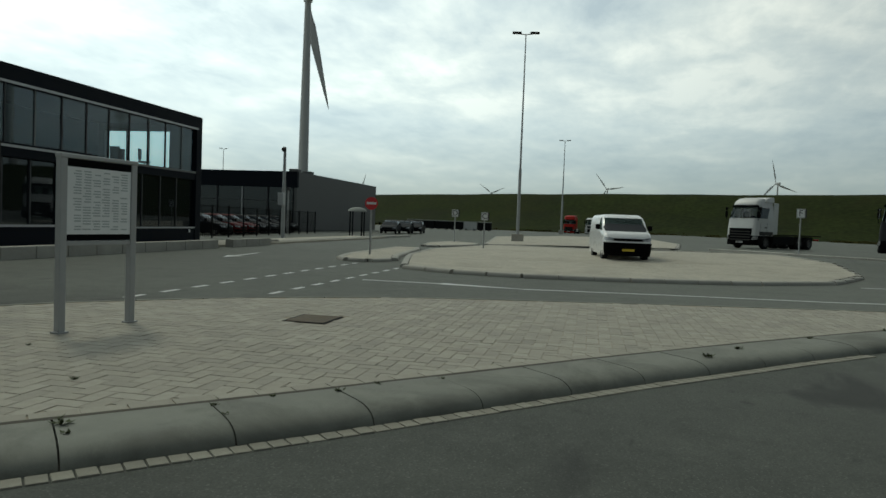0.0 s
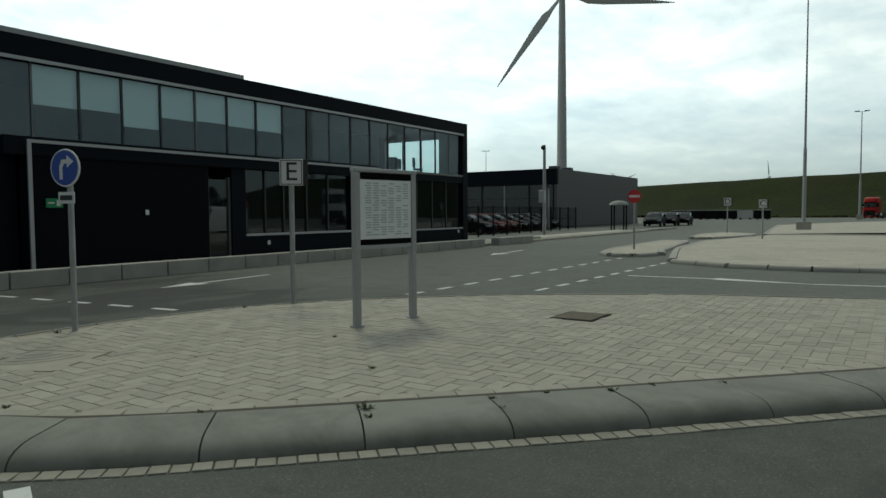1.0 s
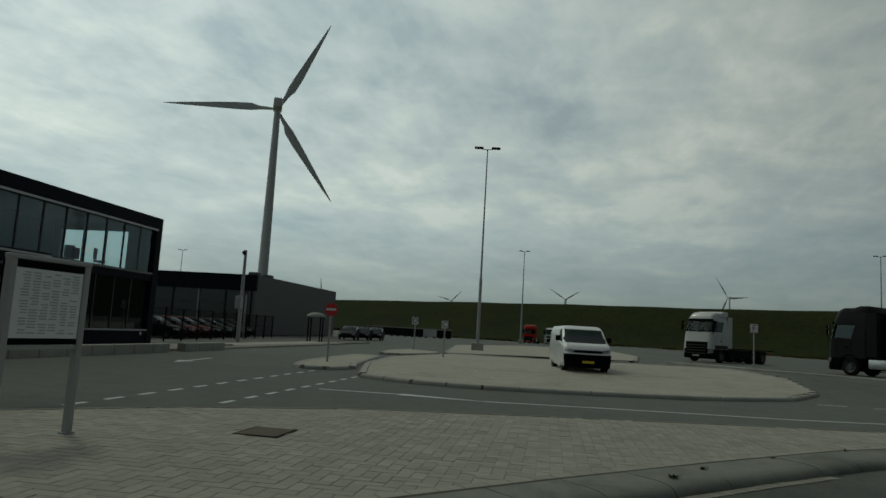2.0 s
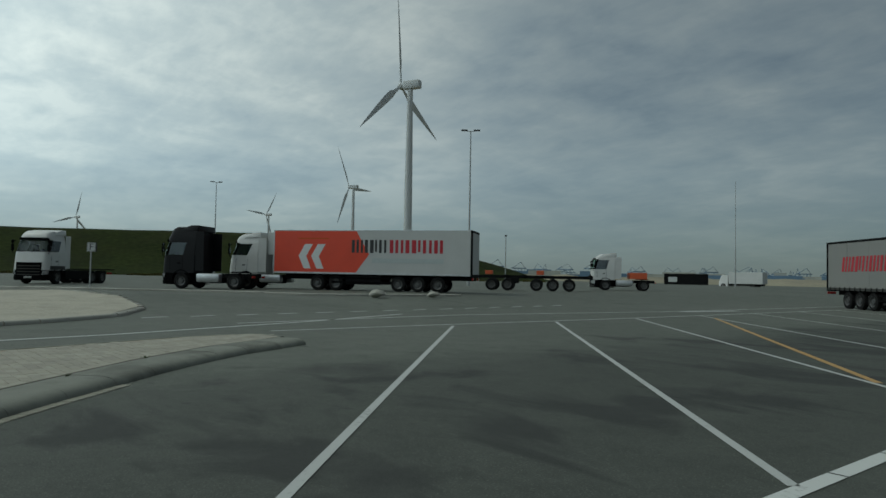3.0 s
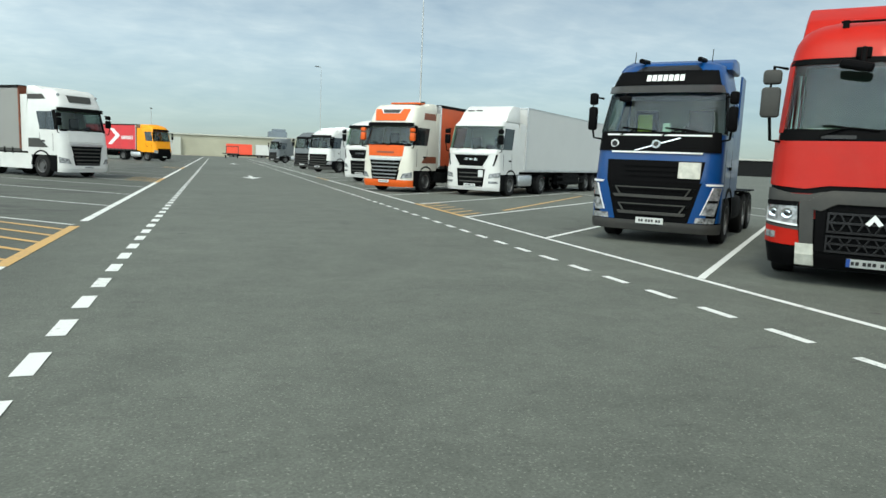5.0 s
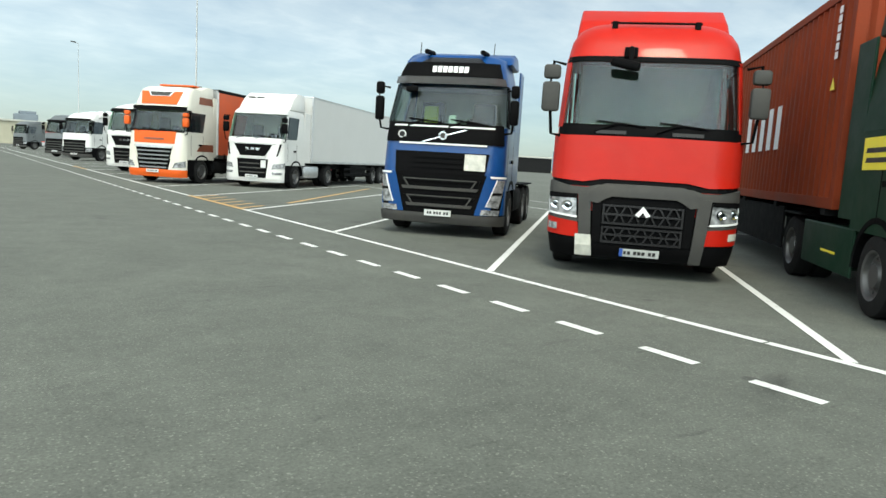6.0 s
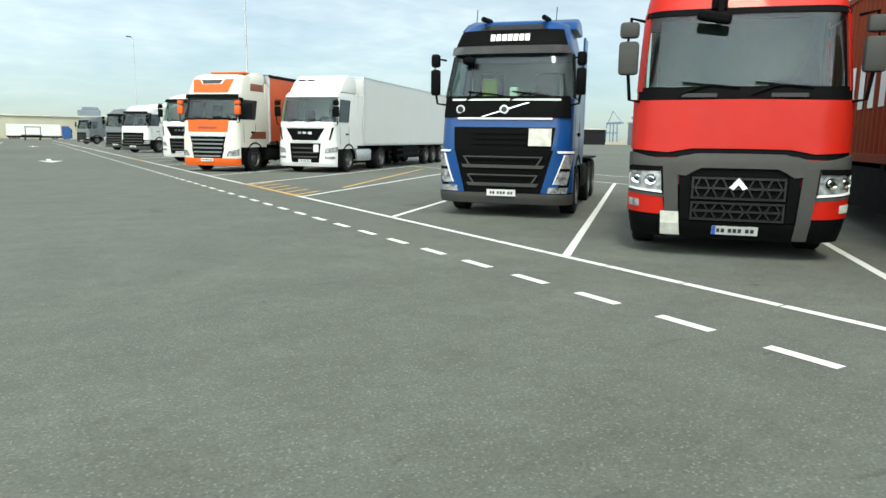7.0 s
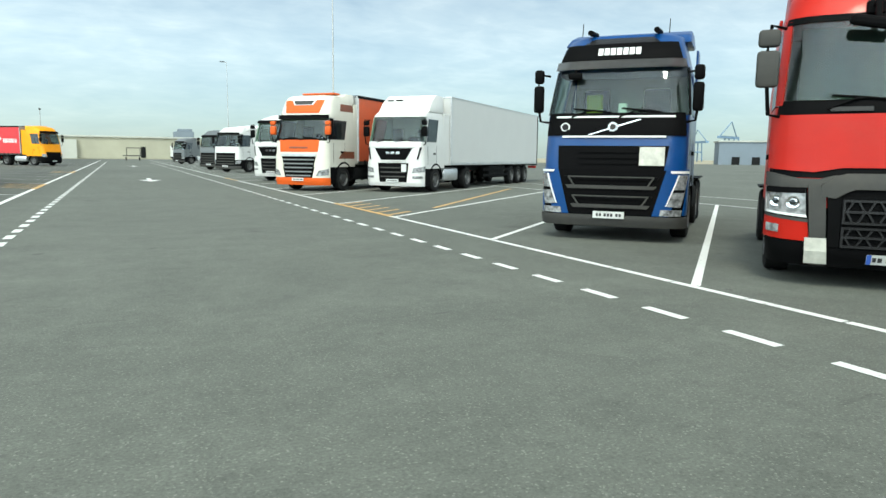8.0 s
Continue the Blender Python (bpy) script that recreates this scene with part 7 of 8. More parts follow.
def information_board():
    a, b_ = Vector((-5.86, -5.97)), Vector((-6.84, -5.87))
    mid = (a + b_) / 2
    rz = math.degrees(math.atan2(b_.y - a.y, b_.x - a.x)) + 180
    t = base("information_board", pose(mid.x, mid.y, 0.12, 0, 0, rz), "grey framed information board on two posts with a printed sheet", "notice board")
    w = (b_ - a).length / 2
    for s in (-1, 1):
        part("post", box(s * w - 0.045, s * w + 0.045, -0.04, 0.04, -0.02, 1.97, 0.012), "board_frame", t)
        part("post_foot", box(s * w - 0.07, s * w + 0.07, -0.06, 0.06, -0.02, 0.02, 0.005), "steel_post", t)
    part("top_rail", box(-w - 0.05, w + 0.05, -0.05, 0.05, 1.93, 1.98, 0.01), "board_frame", t)
    part("head_panel", box(-w + 0.045, w - 0.045, -0.028, 0.03, 1.845, 1.925), "plastic", t)
    for z, h, mat in ((1.055, 0.03, "plastic"), (0.99, 0.025, "board_frame")):
        part("lower_rail", box(-w + 0.045, w - 0.045, -0.03, 0.03, z - h, z + h, 0.006), mat, t)
    for f in (1, -1):
        y = f * 0.022
        part("sheet", box(-w + 0.05, w - 0.05, min(y, y + f * 0.006), max(y, y + f * 0.006), 1.09, 1.84), "board_white", t, "pale printed sheet behind glass")
        b = bmesh.new()
        for c in range(6):
            x0 = -w + 0.10 + c * (2 * w - 0.2) / 6
            for r in range(22):
                if random.random() < 0.2:
                    continue
                l = (2 * w - 0.2) / 6 * random.uniform(0.55, 0.88)
                z = 1.79 - 0.031 * r
                yy = y + f * 0.008
                b.faces.new([b.verts.new(v) for v in ((x0, yy, z), (x0 + l, yy, z), (x0 + l, yy, z + 0.014), (x0, yy, z + 0.014))])
        tagged(part("printed_text", b, "lettering_grey", t), kind="stuff")


def traffic_signs():
    t = base("turn_sign", facing(-3.69, -8.66) @ pose(0, 0, 0, 0, 0, -48), "round blue sign with a white right-turn arrow on a grey post", "sign")
    part("post", lathe([(0.035, 0), (0.035, 2.2)], 12, "Z"), "steel_post", t, smooth=True)
    part("rim", lathe([(0.02, -0.012), (0.225, -0.012), (0.23, 0.0), (0.225, 0.012), (0.02, 0.012)], 32, m=pose(0, -0.06, 1.99, 0, 0, 90)), "print_white", t)
    part("disc", lathe([(0.02, -0.0135), (0.21, -0.0135), (0.21, 0.0135), (0.02, 0.0135)], 32, m=pose(0, -0.06, 1.99, 0, 0, 90)), "sign_blue", t)
    b = bmesh.new()
    for poly in ([(-0.08, -0.14), (-0.03, -0.14), (-0.03, 0.0), (-0.08, 0.02)], [(-0.08, 0.02), (-0.03, 0.0), (0.0, 0.05), (-0.04, 0.1)], [(-0.04, 0.1), (0.0, 0.05), (0.04, 0.05), (0.04, 0.1)], [(0.04, 0.0), (0.15, 0.075), (0.04, 0.15)]):
        b.faces.new([b.verts.new((u, -0.0765, 1.99 + v)) for u, v in poly])
    part("arrow", b, "print_white", t)
    part("name_plate", box(-0.13, 0.12, -0.06, -0.045, 1.56, 1.70, 0.004), "print_white", t)
    part("lettering_bar", box(-0.10, 0.09, -0.063, -0.0605, 1.60, 1.66), "ink", t)
    t = base("no_entry_sign", facing(-24.98, -9.75), "round red no-entry sign with a white bar on a post", "sign")
    part("post", lathe([(0.04, 0), (0.04, 2.2)], 10, "Z"), "steel_post", t, smooth=True)
    part("disc", lathe([(0.02, -0.012), (0.25, -0.012), (0.25, 0.012), (0.02, 0.012)], 28, m=pose(0, -0.06, 2.0, 0, 0, 90)), "sign_red", t)
    part("bar", box(-0.19, 0.19, -0.08, -0.072, 1.96, 2.05), "print_white", t)
    letter_sign(-7.01, -8.47, "E", 2.28, 0.36, "white square sign with a black letter E on a post")
    letter_sign(-43.0, 9.5, "F", 2.5, 0.44, "white square sign with a black letter on a thin post")
    letter_sign(-47.4, -12.0, "D", 2.3, 0.46, "white square sign with a black letter on a thin post")
    letter_sign(-37.5, -7.8, "C", 2.0, 0.38, "white square sign with a black letter on a thin post")
    t = base("small_sign", facing(-3.1, -9.8, 0.0), "back of a round sign on a short thin post", "sign")
    part("post", lathe([(0.025, 0), (0.025, 1.6)], 8, "Z"), "steel_post", t)
    part("disc", lathe([(0.02, -0.01), (0.17, -0.01), (0.17, 0.01), (0.02, 0.01)], 20, m=pose(0, -0.04, 1.75, 0, 0, 70)), "plastic_grey", t)


def lamp_post(az, dist, height, label, arms=2, foot=True, thick=1.0):
    x, y = 0.2 - dist * math.sin(radians(az)), dist * math.cos(radians(az))
    t = base("lamp_post", pose(x, y, gz(x, y), 0, 0, az), label, "lamp post", "tall lamp posts")
    part("mast", tube([(0, 0, 0), (0, 0, height * 0.35), (0, 0, height * 0.36), (0, 0, height)], 0.1, 12, radii=[0.19 * thick, 0.17 * thick, 0.12 * thick, 0.06 * thick]), "steel_post", t, smooth=True)
    if foot:
        part("foot", box(-0.5, 0.5, -0.5, 0.5, -0.1, 0.75, 0.05), "kerb_far", t, "square concrete foot")
    for s in (-1, 1)[:arms]:
        part("arm", tube([(0, 0, height - 0.05), (s * 0.9, 0, height + 0.05)], 0.04, 8), "steel_post", t)
        part("luminaire", box(min(s * 0.35, s * 1.1), max(s * 0.35, s * 1.1), -0.2, 0.2, height + 0.02, height + 0.16, 0.04), "plastic_grey", t)
    return t


def masts():
    lamp_post(98.9, 57.0, 17.1, "tall grey lamp mast with two luminaires on a concrete foot", thick=0.72)
    lamp_post(95.35, 135, 18.0, "tall grey lamp mast with two luminaires far off")
    lamp_post(69.4, 137, 18.0, "tall grey lamp mast with two luminaires far off")
    lamp_post(48.75, 80, 18.0, "tall grey lamp mast with two luminaires behind a trailer", foot=False)
    lamp_post(28.0, 127, 18.0, "thin lamp mast far off over the yard", 0, False, 0.6)
    lamp_post(123.0, 185, 18.0, "thin lamp mast behind the office", foot=False)
    lamp_post(-8.0, 130, 17.0, "thin pale lamp mast behind the parked lorries", 1, False, 0.5)
    t = lamp_post(-15.8, 69, 18.0, "thin lamp mast with small camera boxes half-way up", 0, False, 0.7)
    part("camera_box", box(0.1, 0.5, -0.15, 0.15, 6.6, 6.9, 0.03), "plastic_grey", t)
    part("camera_box", box(-0.5, -0.1, -0.15, 0.15, 6.2, 6.5, 0.03), "plastic_grey", t)
    t = base("camera_post", pose(-40.5, -21.9, 0.0), "grey steel post with a surveillance camera on top", "post")
    part("post", lathe([(0.13, 0), (0.09, 6.0)], 12, "Z"), "steel_post", t, smooth=True)
    part("camera_arm", tube([(0, 0, 5.9), (0.35, 0.1, 5.95)], 0.04, 8), "steel_post", t)
    part("camera_dome", lathe([(0.02, 5.65), (0.14, 5.72), (0.15, 5.86), (0.05, 5.95)], 14, "Z", m=Matrix.Translation((0.35, 0.1, 0))), "plastic_grey", t, smooth=True)
    part("box", box(0.1, 0.45, -0.2, 0.2, 2.2, 3.0, 0.03), "trim_light", t)
    for az, d, h in ((45.7, 110, 7.5), (4.5, 150, 9.0), (99.0, 80, 4.0), (118, 58, 3.6)):
        x, y = -d * math.sin(radians(az)), d * math.cos(radians(az))
        t = base("thin_post", pose(x, y, gz(x, y)), "thin grey post standing in the yard", "post", "thin posts")
        part("post", lathe([(0.09, 0), (0.06, h)], 10, "Z"), "steel_post", t)
        part("head", box(-0.2, 0.2, -0.1, 0.1, h, h + 0.25, 0.03), "plastic_grey", t)


# ---- turbines ----
ROTORS = []
TURN = 117.0


def turbine(az, dist, phase, label, hub=95.0, blade=46.0, speed=71.0):
    x, y = -dist * math.sin(radians(az)), dist * math.cos(radians(az))
    t = base("wind_turbine", pose(x, y, -0.3, 0, 0, TURN), label, "wind turbine", "wind turbines")
    part("tower", tube([(0, 0, 0), (0, 0, hub * 0.5), (0, 0, hub - 1.5)], 2, 24, radii=[2.3, 1.9, 1.3]), "turbine", t, smooth=True)
    part("nacelle", box(-1.9, 1.9, -5.5, 3.6, hub - 2.0, hub + 2.2, 0.7), "turbine", t, smooth=True)
    r = part("rotor_hub", lathe([(0.3, -0.4), (1.5, 0.0), (1.9, 1.4), (1.5, 2.6), (0.4, 3.4)], 20, m=pose(0, 0, 0, 0, 0, 90)), "turbine", t, smooth=True)
    for k in range(3):
        b = bmesh.new()
        prev = None
        for i in range(15):
            f = i / 14
            c = (1.1 + 6.5 * f) if f < 0.16 else 4.2 * (1 - (f - 0.16) / 0.84) ** 0.85 + 0.25
            c = min(c, 3.6)
            th = max(0.08, 1.1 * (1 - f) ** 1.4)
            z = 1.2 + blade * f
            le = 0.3 * c
            ring = [b.verts.new(p) for p in ((-le, 0, z), (0.0, th / 2, z), (c - le, 0, z), (0.0, -th / 2, z))]
            if prev:
                for q in range(4):
                    b.faces.new((prev[q], prev[(q + 1) % 4], ring[(q + 1) % 4], ring[q]))
            else:
                b.faces.new(ring)
            prev = ring
        b.faces.new(prev[::-1])
        b.transform(Matrix.Translation((0, 1.6, 0)) @ Matrix.Rotation(radians(120 * k), 4, "Y") @ Matrix.Rotation(radians(12), 4, "Z"))
        part("blade", b, "turbine", r, smooth=True)
    ROTORS.append((r, hub, phase, speed))


def turbines():
    turbine(116.8, 300, 61, "tall white wind turbine with a slowly turning rotor")
    turbine(54.1, 335, 100, "tall white wind turbine seen from the side behind the trailers")
    turbine(58.7, 742, 75, "white wind turbine farther off")
    for az, d, ph in ((65.5, 1145, 20), (79.3, 1400, 0), (91.8, 1690, 95), (101.2, 2100, 80), (112.0, 2100, 30)):
        turbine(az, d, ph, "small distant wind turbine beyond the dike")


# ---- dike, far woods, harbour ----
def dike():
    b = bmesh.new()
    a, d = Vector((-190.0, 93.0)), Vector((0.48, 0.877)).normalized()
    n = Vector((-d.y, d.x))     # away from the yard
    prev = None
    for i in range(-60, 12):
        s = i * 14.0 if i < 0 else i * 7.0
        c = a + d * s
        h = 13.6 + 0.5 * noise.noise((s * 0.01, 0, 0))
        if s > 30:
            h *= max(0.02, 1 - (s - 30) / 50) ** 0.8
        row = []
        for off, k in ((-60, 0.0), (-40, 0.18), (-20, 0.55), (-5, 0.93), (0, 1.0), (8, 1.0), (40, 0.5), (90, 0.0)):
            p = c + n * off
            row.append(b.verts.new((p.x, p.y, -0.3 + h * k + 0.35 * noise.noise((p.x * 0.05, p.y * 0.05, 2.0)))))
        if prev:
            for q in range(len(row) - 1):
                b.faces.new((prev[q], prev[q + 1], row[q + 1], row[q]))
        prev = row
    tagged(part("dike", b, "grass", smooth=True), "long grassy sea dike with an even crest", "dike", kind="structure")
    # rough grass before the dike
    b = bmesh.new()
    for k in range(900):
        s, o = random.uniform(-420, 60), random.uniform(-66, -46)
        p = a + d * s + n * o
        r, h = random.uniform(0.6, 2.0), random.uniform(0.25, 0.9)
        ang = random.uniform(0, 3.14)
        for j in range(3):
            v = Vector((math.cos(ang + j), math.sin(ang + j), 0)) * r
            q = Vector((p.x, p.y, -0.3 + gz(p.x, p.y)))
            b.faces.new([b.verts.new(w) for w in (q - v, q + v, q + v * 0.6 + Vector((0, 0, h)), q - v * 0.5 + Vector((0, 0, h * 0.8)))])
    tagged(part("rough_grass", b, "dry_grass"), "tufts of rough grass at the foot of the dike", "grass", kind="stuff")


def crane(x, y, h, rz):
    t = base("harbour_crane", pose(x, y, 0, 0, 0, rz), "hazy blue container crane on the horizon", "crane", "harbour cranes")
    for sx in (-1, 1):
        for sy in (-1, 1):
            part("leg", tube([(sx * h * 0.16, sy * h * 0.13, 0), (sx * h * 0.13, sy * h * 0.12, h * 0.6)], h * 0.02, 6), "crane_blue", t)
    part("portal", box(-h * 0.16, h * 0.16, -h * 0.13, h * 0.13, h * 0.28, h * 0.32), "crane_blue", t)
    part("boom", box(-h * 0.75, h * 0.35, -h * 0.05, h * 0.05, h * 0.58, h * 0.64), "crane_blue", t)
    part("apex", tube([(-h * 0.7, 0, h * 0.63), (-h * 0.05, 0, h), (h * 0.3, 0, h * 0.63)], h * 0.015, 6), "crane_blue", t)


def distance():
    for az, d, h in ((46.5, 900, 48), (44.6, 950, 44), (40.5, 1000, 30), (35.0, 1100, 42), (32.2, 1150, 40), (29.6, 1200, 48), (27.0, 1150, 40), (25.0, 1250, 44), (23.2, 1200, 46), (21.6, 1250, 44), (20.0, 1200, 40), (18.6, 1250, 38), (17.2, 1200, 40), (-47.4, 700, 32), (-36.5, 900, 36)):
        crane(-d * math.sin(radians(az)), d * math.cos(radians(az)), h * 0.5, az + 40)
    crane(478, 438, 34, 20)
    crane(452, 452, 27, 70)
    rng = random.Random(5)
    for k in range(60):
        az, d = rng.uniform(14, 49), rng.uniform(1150, 1600)
        crane(-d * math.sin(radians(az)), d * math.cos(radians(az)), rng.uniform(15, 29), rng.uniform(0, 180))
    # stacks of boxes and sheds along the horizon
    for k in range(70):
        az, d = rng.uniform(12, 49), rng.uniform(620, 1000)
        w, h = rng.uniform(8, 34), rng.uniform(4, 10)
        t = base("far_block", pose(-d * math.sin(radians(az)), d * math.cos(radians(az)), -0.3, 0, 0, az), "hazy stack of containers on the horizon", "containers", "far stacks")
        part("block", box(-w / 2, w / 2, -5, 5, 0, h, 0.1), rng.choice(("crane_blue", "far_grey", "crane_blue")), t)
    b = bmesh.new()
    for i in range(120):
        az = 10 + 40 * i / 119
        d = 330
        x, y = -d * math.sin(radians(az)), d * math.cos(radians(az))
        h = 2.6 + 1.2 * noise.noise((i * 0.2, 0, 3))
        v = [b.verts.new((x * f, y * f, z)) for f, z in ((0.9, -0.4), (0.97, h * 0.7), (1.0, h), (1.08, -0.4))]
        if i:
            for q in range(3):
                b.faces.new((prev[q], prev[q + 1], v[q + 1], v[q]))
        prev = v
    tagged(part("sand_bank", b, "sand", smooth=True), "low sandy bank with dry grass across the distance", "bank", kind="structure")
    t = base("long_shed", pose(26, 232, -0.3, 0, 0, 2), "long low tan shed closing the end of the lane", "building")
    part("wall", box(-42, 60, 0, 20, 0, 6.2, 0.05), "far_tan", t)
    part("roof", box(-43, 61, -0.5, 20.5, 6.2, 6.7, 0.05), "far_grey", t)
    for x in (-19, -4, 9, 24):
        part("door", box(x, x + 1.4, -0.12, 0.0, 0.3, 3.6), "chassis", t)
    part("side_bay", box(-43.5, -36, -1.5, 0, 0, 5.4), "far_grey", t)
    t = base("silo_tower", pose(46, 560, -0.3), "grey block tower in the haze", "tower")
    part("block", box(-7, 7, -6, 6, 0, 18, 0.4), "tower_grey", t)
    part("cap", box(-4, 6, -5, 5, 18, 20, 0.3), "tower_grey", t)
    t = base("power_plant", pose(112, 640, -0.3), "hazy pale plant with steam over its roof", "building")
    part("hall", box(-22, 26, -8, 8, 0, 24, 0.5), "far_grey", t)
    for x, r in ((-17, 4.2), (-11, 5.0), (-4, 4.4), (3, 5.2), (11, 4.6), (18, 5.4)):
        p = part("steam", lathe([(0.3, 0), (r, 1.2), (r * 1.2, 2.6), (r * 0.7, 4.2), (0.3, 4.8)], 14, "Z"), "steam", t, "white puff of steam", True)
        for v in p.data.vertices:
            v.co += Vector(noise.noise_vector(v.co * 0.35 + Vector((x, 0, 0)))) * 1.6
        p.location = (x, 0, 22.5 + 0.12 * x)
    for k, (x, y, w, h, m) in enumerate(((150, 175, 30, 5, "chassis"), (185, 160, 24, 7.5, "tower_grey"), (110, 205, 26, 3.4, "plastic_grey"), (205, 150, 26, 6, "box_white"))):
        t = base("far_shed", pose(x, y, -0.3, 0, 0, -40), "low industrial shed beyond the lorry park", "building", "far sheds")
        part("wall", box(-w / 2, w / 2, 0, 12, 0, h, 0.05), m, t)
        part("roof", box(-w / 2 - 0.4, w / 2 + 0.4, -0.4, 12.4, h, h + 0.5, 0.05), "far_grey", t)
        for q in range(3):
            part("door", box(-w / 3 + q * w / 4, -w / 3 + q * w / 4 + 2.4, -0.08, 0, 0.2, 2.8), "chassis", t)
    t = base("white_tank", pose(96, 128, -0.3), "white storage tank beyond the yard", "tank")
    part("shell", lathe([(2.2, 0), (2.2, 2.6), (1.4, 3.1), (0.2, 3.3)], 24, "Z"), "box_white", t, smooth=True)
    # things at the end of the lane
    t = base("trailer_cart", pose(3.2, 150, 0.0, 0, 0, 10), "small grey flat cart at the end of the lane", "cart")
    part("deck", box(-1.4, 1.4, -1.5, 1.5, 0.8, 1.0, 0.02), "plastic_grey", t)
    for x in (-1.2, 1.2):
        part("stake", box(x - 0.06, x + 0.06, -1.4, -1.28, 1.0, 2.4, 0.01), "plastic_grey", t)
        wheel(t, x, -0.6, 0.33, CAR_WHEEL)
    part("top_bar", box(-1.3, 1.3, -1.4, -1.28, 2.3, 2.45, 0.01), "plastic_grey", t)
    t = base("site_cabin", pose(-92, 150, 0.0, 0, 0, 30), "dark site cabin at the edge of the yard", "cabin")
    part("cabin_body", box(-5, 5, -1.3, 1.3, 0, 3.0, 0.05), "chassis", t)
    part("window", box(-4, -2, -1.34, -1.3, 1.0, 2.2), "plate", t)
    t = base("box_lorry", pose(-72, 130, 0.0, 0, 0, 95), "white box lorry standing far off", "lorry", "parked lorries")
    part("cab_body", Shell([(0.3, 0), (1.2, 0), (2.4, -0.4), (2.6, -0.6)], [(0, 1.1), (2.6, 1.0)], 0.25, -1.9).body([0.4, 1.2, 1.8, 2.4, 2.6]), "white_paint", t, smooth=True)
    part("load_box", box(-1.2, 1.2, -8.6, -2.1, 0.95, 3.2, 0.03), "box_white", t)
    for y in (-1.0, -6.8):
        for x in (-1, 1):
            wheel(t, x, y, 0.48, TRUCK_WHEEL)
    part("chassis_rail", box(-0.5, 0.5, -8.4, -1, 0.6, 0.95), "chassis", t)


# ---- van and cars ----
def car_like(m, name, label, category, group, paint, van=False, plate="plate_yellow"):
    t = base(name, m, label, category, group)
    if van:
        F = [(0.25, -0.06), (0.42, 0.0), (0.8, 0.0), (0.98, -0.05), (1.12, -0.18), (1.22, -0.42), (1.30, -0.78), (1.80, -1.42), (1.92, -1.7)]
        sh = Shell(F, [(0.25, 0.9), (0.6, 0.95), (1.15, 0.95), (1.8, 0.86), (1.92, 0.78)], 0.28, -4.9, 0.12)
        zs, glass0, glass1, L = [0.28, 0.42, 0.6, 0.8, 0.95, 1.06, 1.15, 1.22, 1.28], 1.30, 1.80, 4.9
        axle, r, wh = (-0.95, -3.95), 0.33, 0.82
    else:
        F = [(0.2, -0.08), (0.4, 0.0), (0.65, -0.02), (0.78, -0.2), (0.92, -0.95), (0.96, -1.1), (1.38, -1.75), (1.45, -2.0)]
        B = [(0.2, -4.2), (0.9, -4.25), (0.98, -4.1), (1.4, -3.6), (1.45, -3.4)]
        sh = Shell(F, [(0.2, 0.8), (0.5, 0.87), (0.95, 0.86), (1.4, 0.66), (1.45, 0.6)], 0.3, -4.2, 0.12, B)
        zs, glass0, glass1, L = [0.22, 0.4, 0.55, 0.7, 0.8, 0.94], 0.95, 1.38, 4.2
        axle, r, wh = (-0.8, -3.4), 0.32, 0.76
    part("body", sh.body(zs, roof=0.0), paint, t, smooth=True)
    top = zs[-1]
    part("roof", sh.body([glass1, glass1 + 0.05, F[-1][0]], roof=0.03), paint, t, smooth=True)
    part("cabin", Shell(sh.F, [(z, w - 0.03) for z, w in sh.W], sh.R, -L + 0.1, 0.1, sh.B).body([glass0 - 0.05, (glass0 + glass1) / 2, glass1 + 0.01], roof=-0.01), "interior", t, smooth=True)
    e = 0.86 if van else 0.72
    part("windscreen", sh.patch([(-e, glass0), (e, glass0), (e - 0.08, glass1), (-e + 0.08, glass1)], off=0.004, ns=12), "windscreen" if van else "pane_dark", t, "", True)
    s0 = sh.side(glass0, -1.15 if van else -1.35)
    for s in (-1, 1):
        if van:
            part("side_window", sh.patch([(s * (s0 + 0.1), glass0 + 0.04), (s * sh.side(glass0, -2.0), glass0 + 0.04), (s * sh.side(glass1, -2.05), glass1 - 0.06), (s * sh.side(glass1, -1.72), glass1 - 0.06)], off=0.004, ns=4), "windscreen", t, "", True)
            part("side_panel", sh.patch([(s * sh.side(glass0, -2.0), glass0 - 0.06), (s * sh.side(glass0, -4.9), glass0 - 0.06), (s * sh.side(glass1, -4.9), glass1 + 0.05), (s * sh.side(glass1, -2.05), glass1 + 0.05)], off=0.006, ns=6), paint, t, "", True)
            part("pillar", sh.patch([(s * e, glass0 - 0.05), (s * (e + 0.14), glass0 - 0.05), (s * (e + 0.08), glass1 + 0.04), (s * (e - 0.08), glass1 + 0.04)], off=0.01, ns=3), paint, t, "", True)
        else:
            part("side_window", sh.patch([(s * s0, glass0 + 0.02), (s * sh.side(glass0, -3.9), glass0 + 0.02), (s * sh.side(glass1, -3.3), glass1 - 0.03), (s * sh.side(glass1, -1.95), glass1 - 0.03)], off=0.004, ns=6), "pane_dark", t, "", True)
        z = 0.86 if van else 0.55
        part("headlight", sh.patch([(s * 0.52, z), (s * 0.98, z + 0.04), (s * 0.98, z + 0.18), (s * 0.58, z + 0.12)], off=0.01, ns=4), "lamp_glass", t, "", True)
        part("mirror", box(min(s * 0.98, s * 1.16), max(s * 0.98, s * 1.16), -1.35, -1.2, glass0 + 0.0, glass0 + 0.22, 0.04), "plastic", t, smooth=True)
        for y in axle:
            w = wheel(t, s * wh, y, r, CAR_WHEEL)
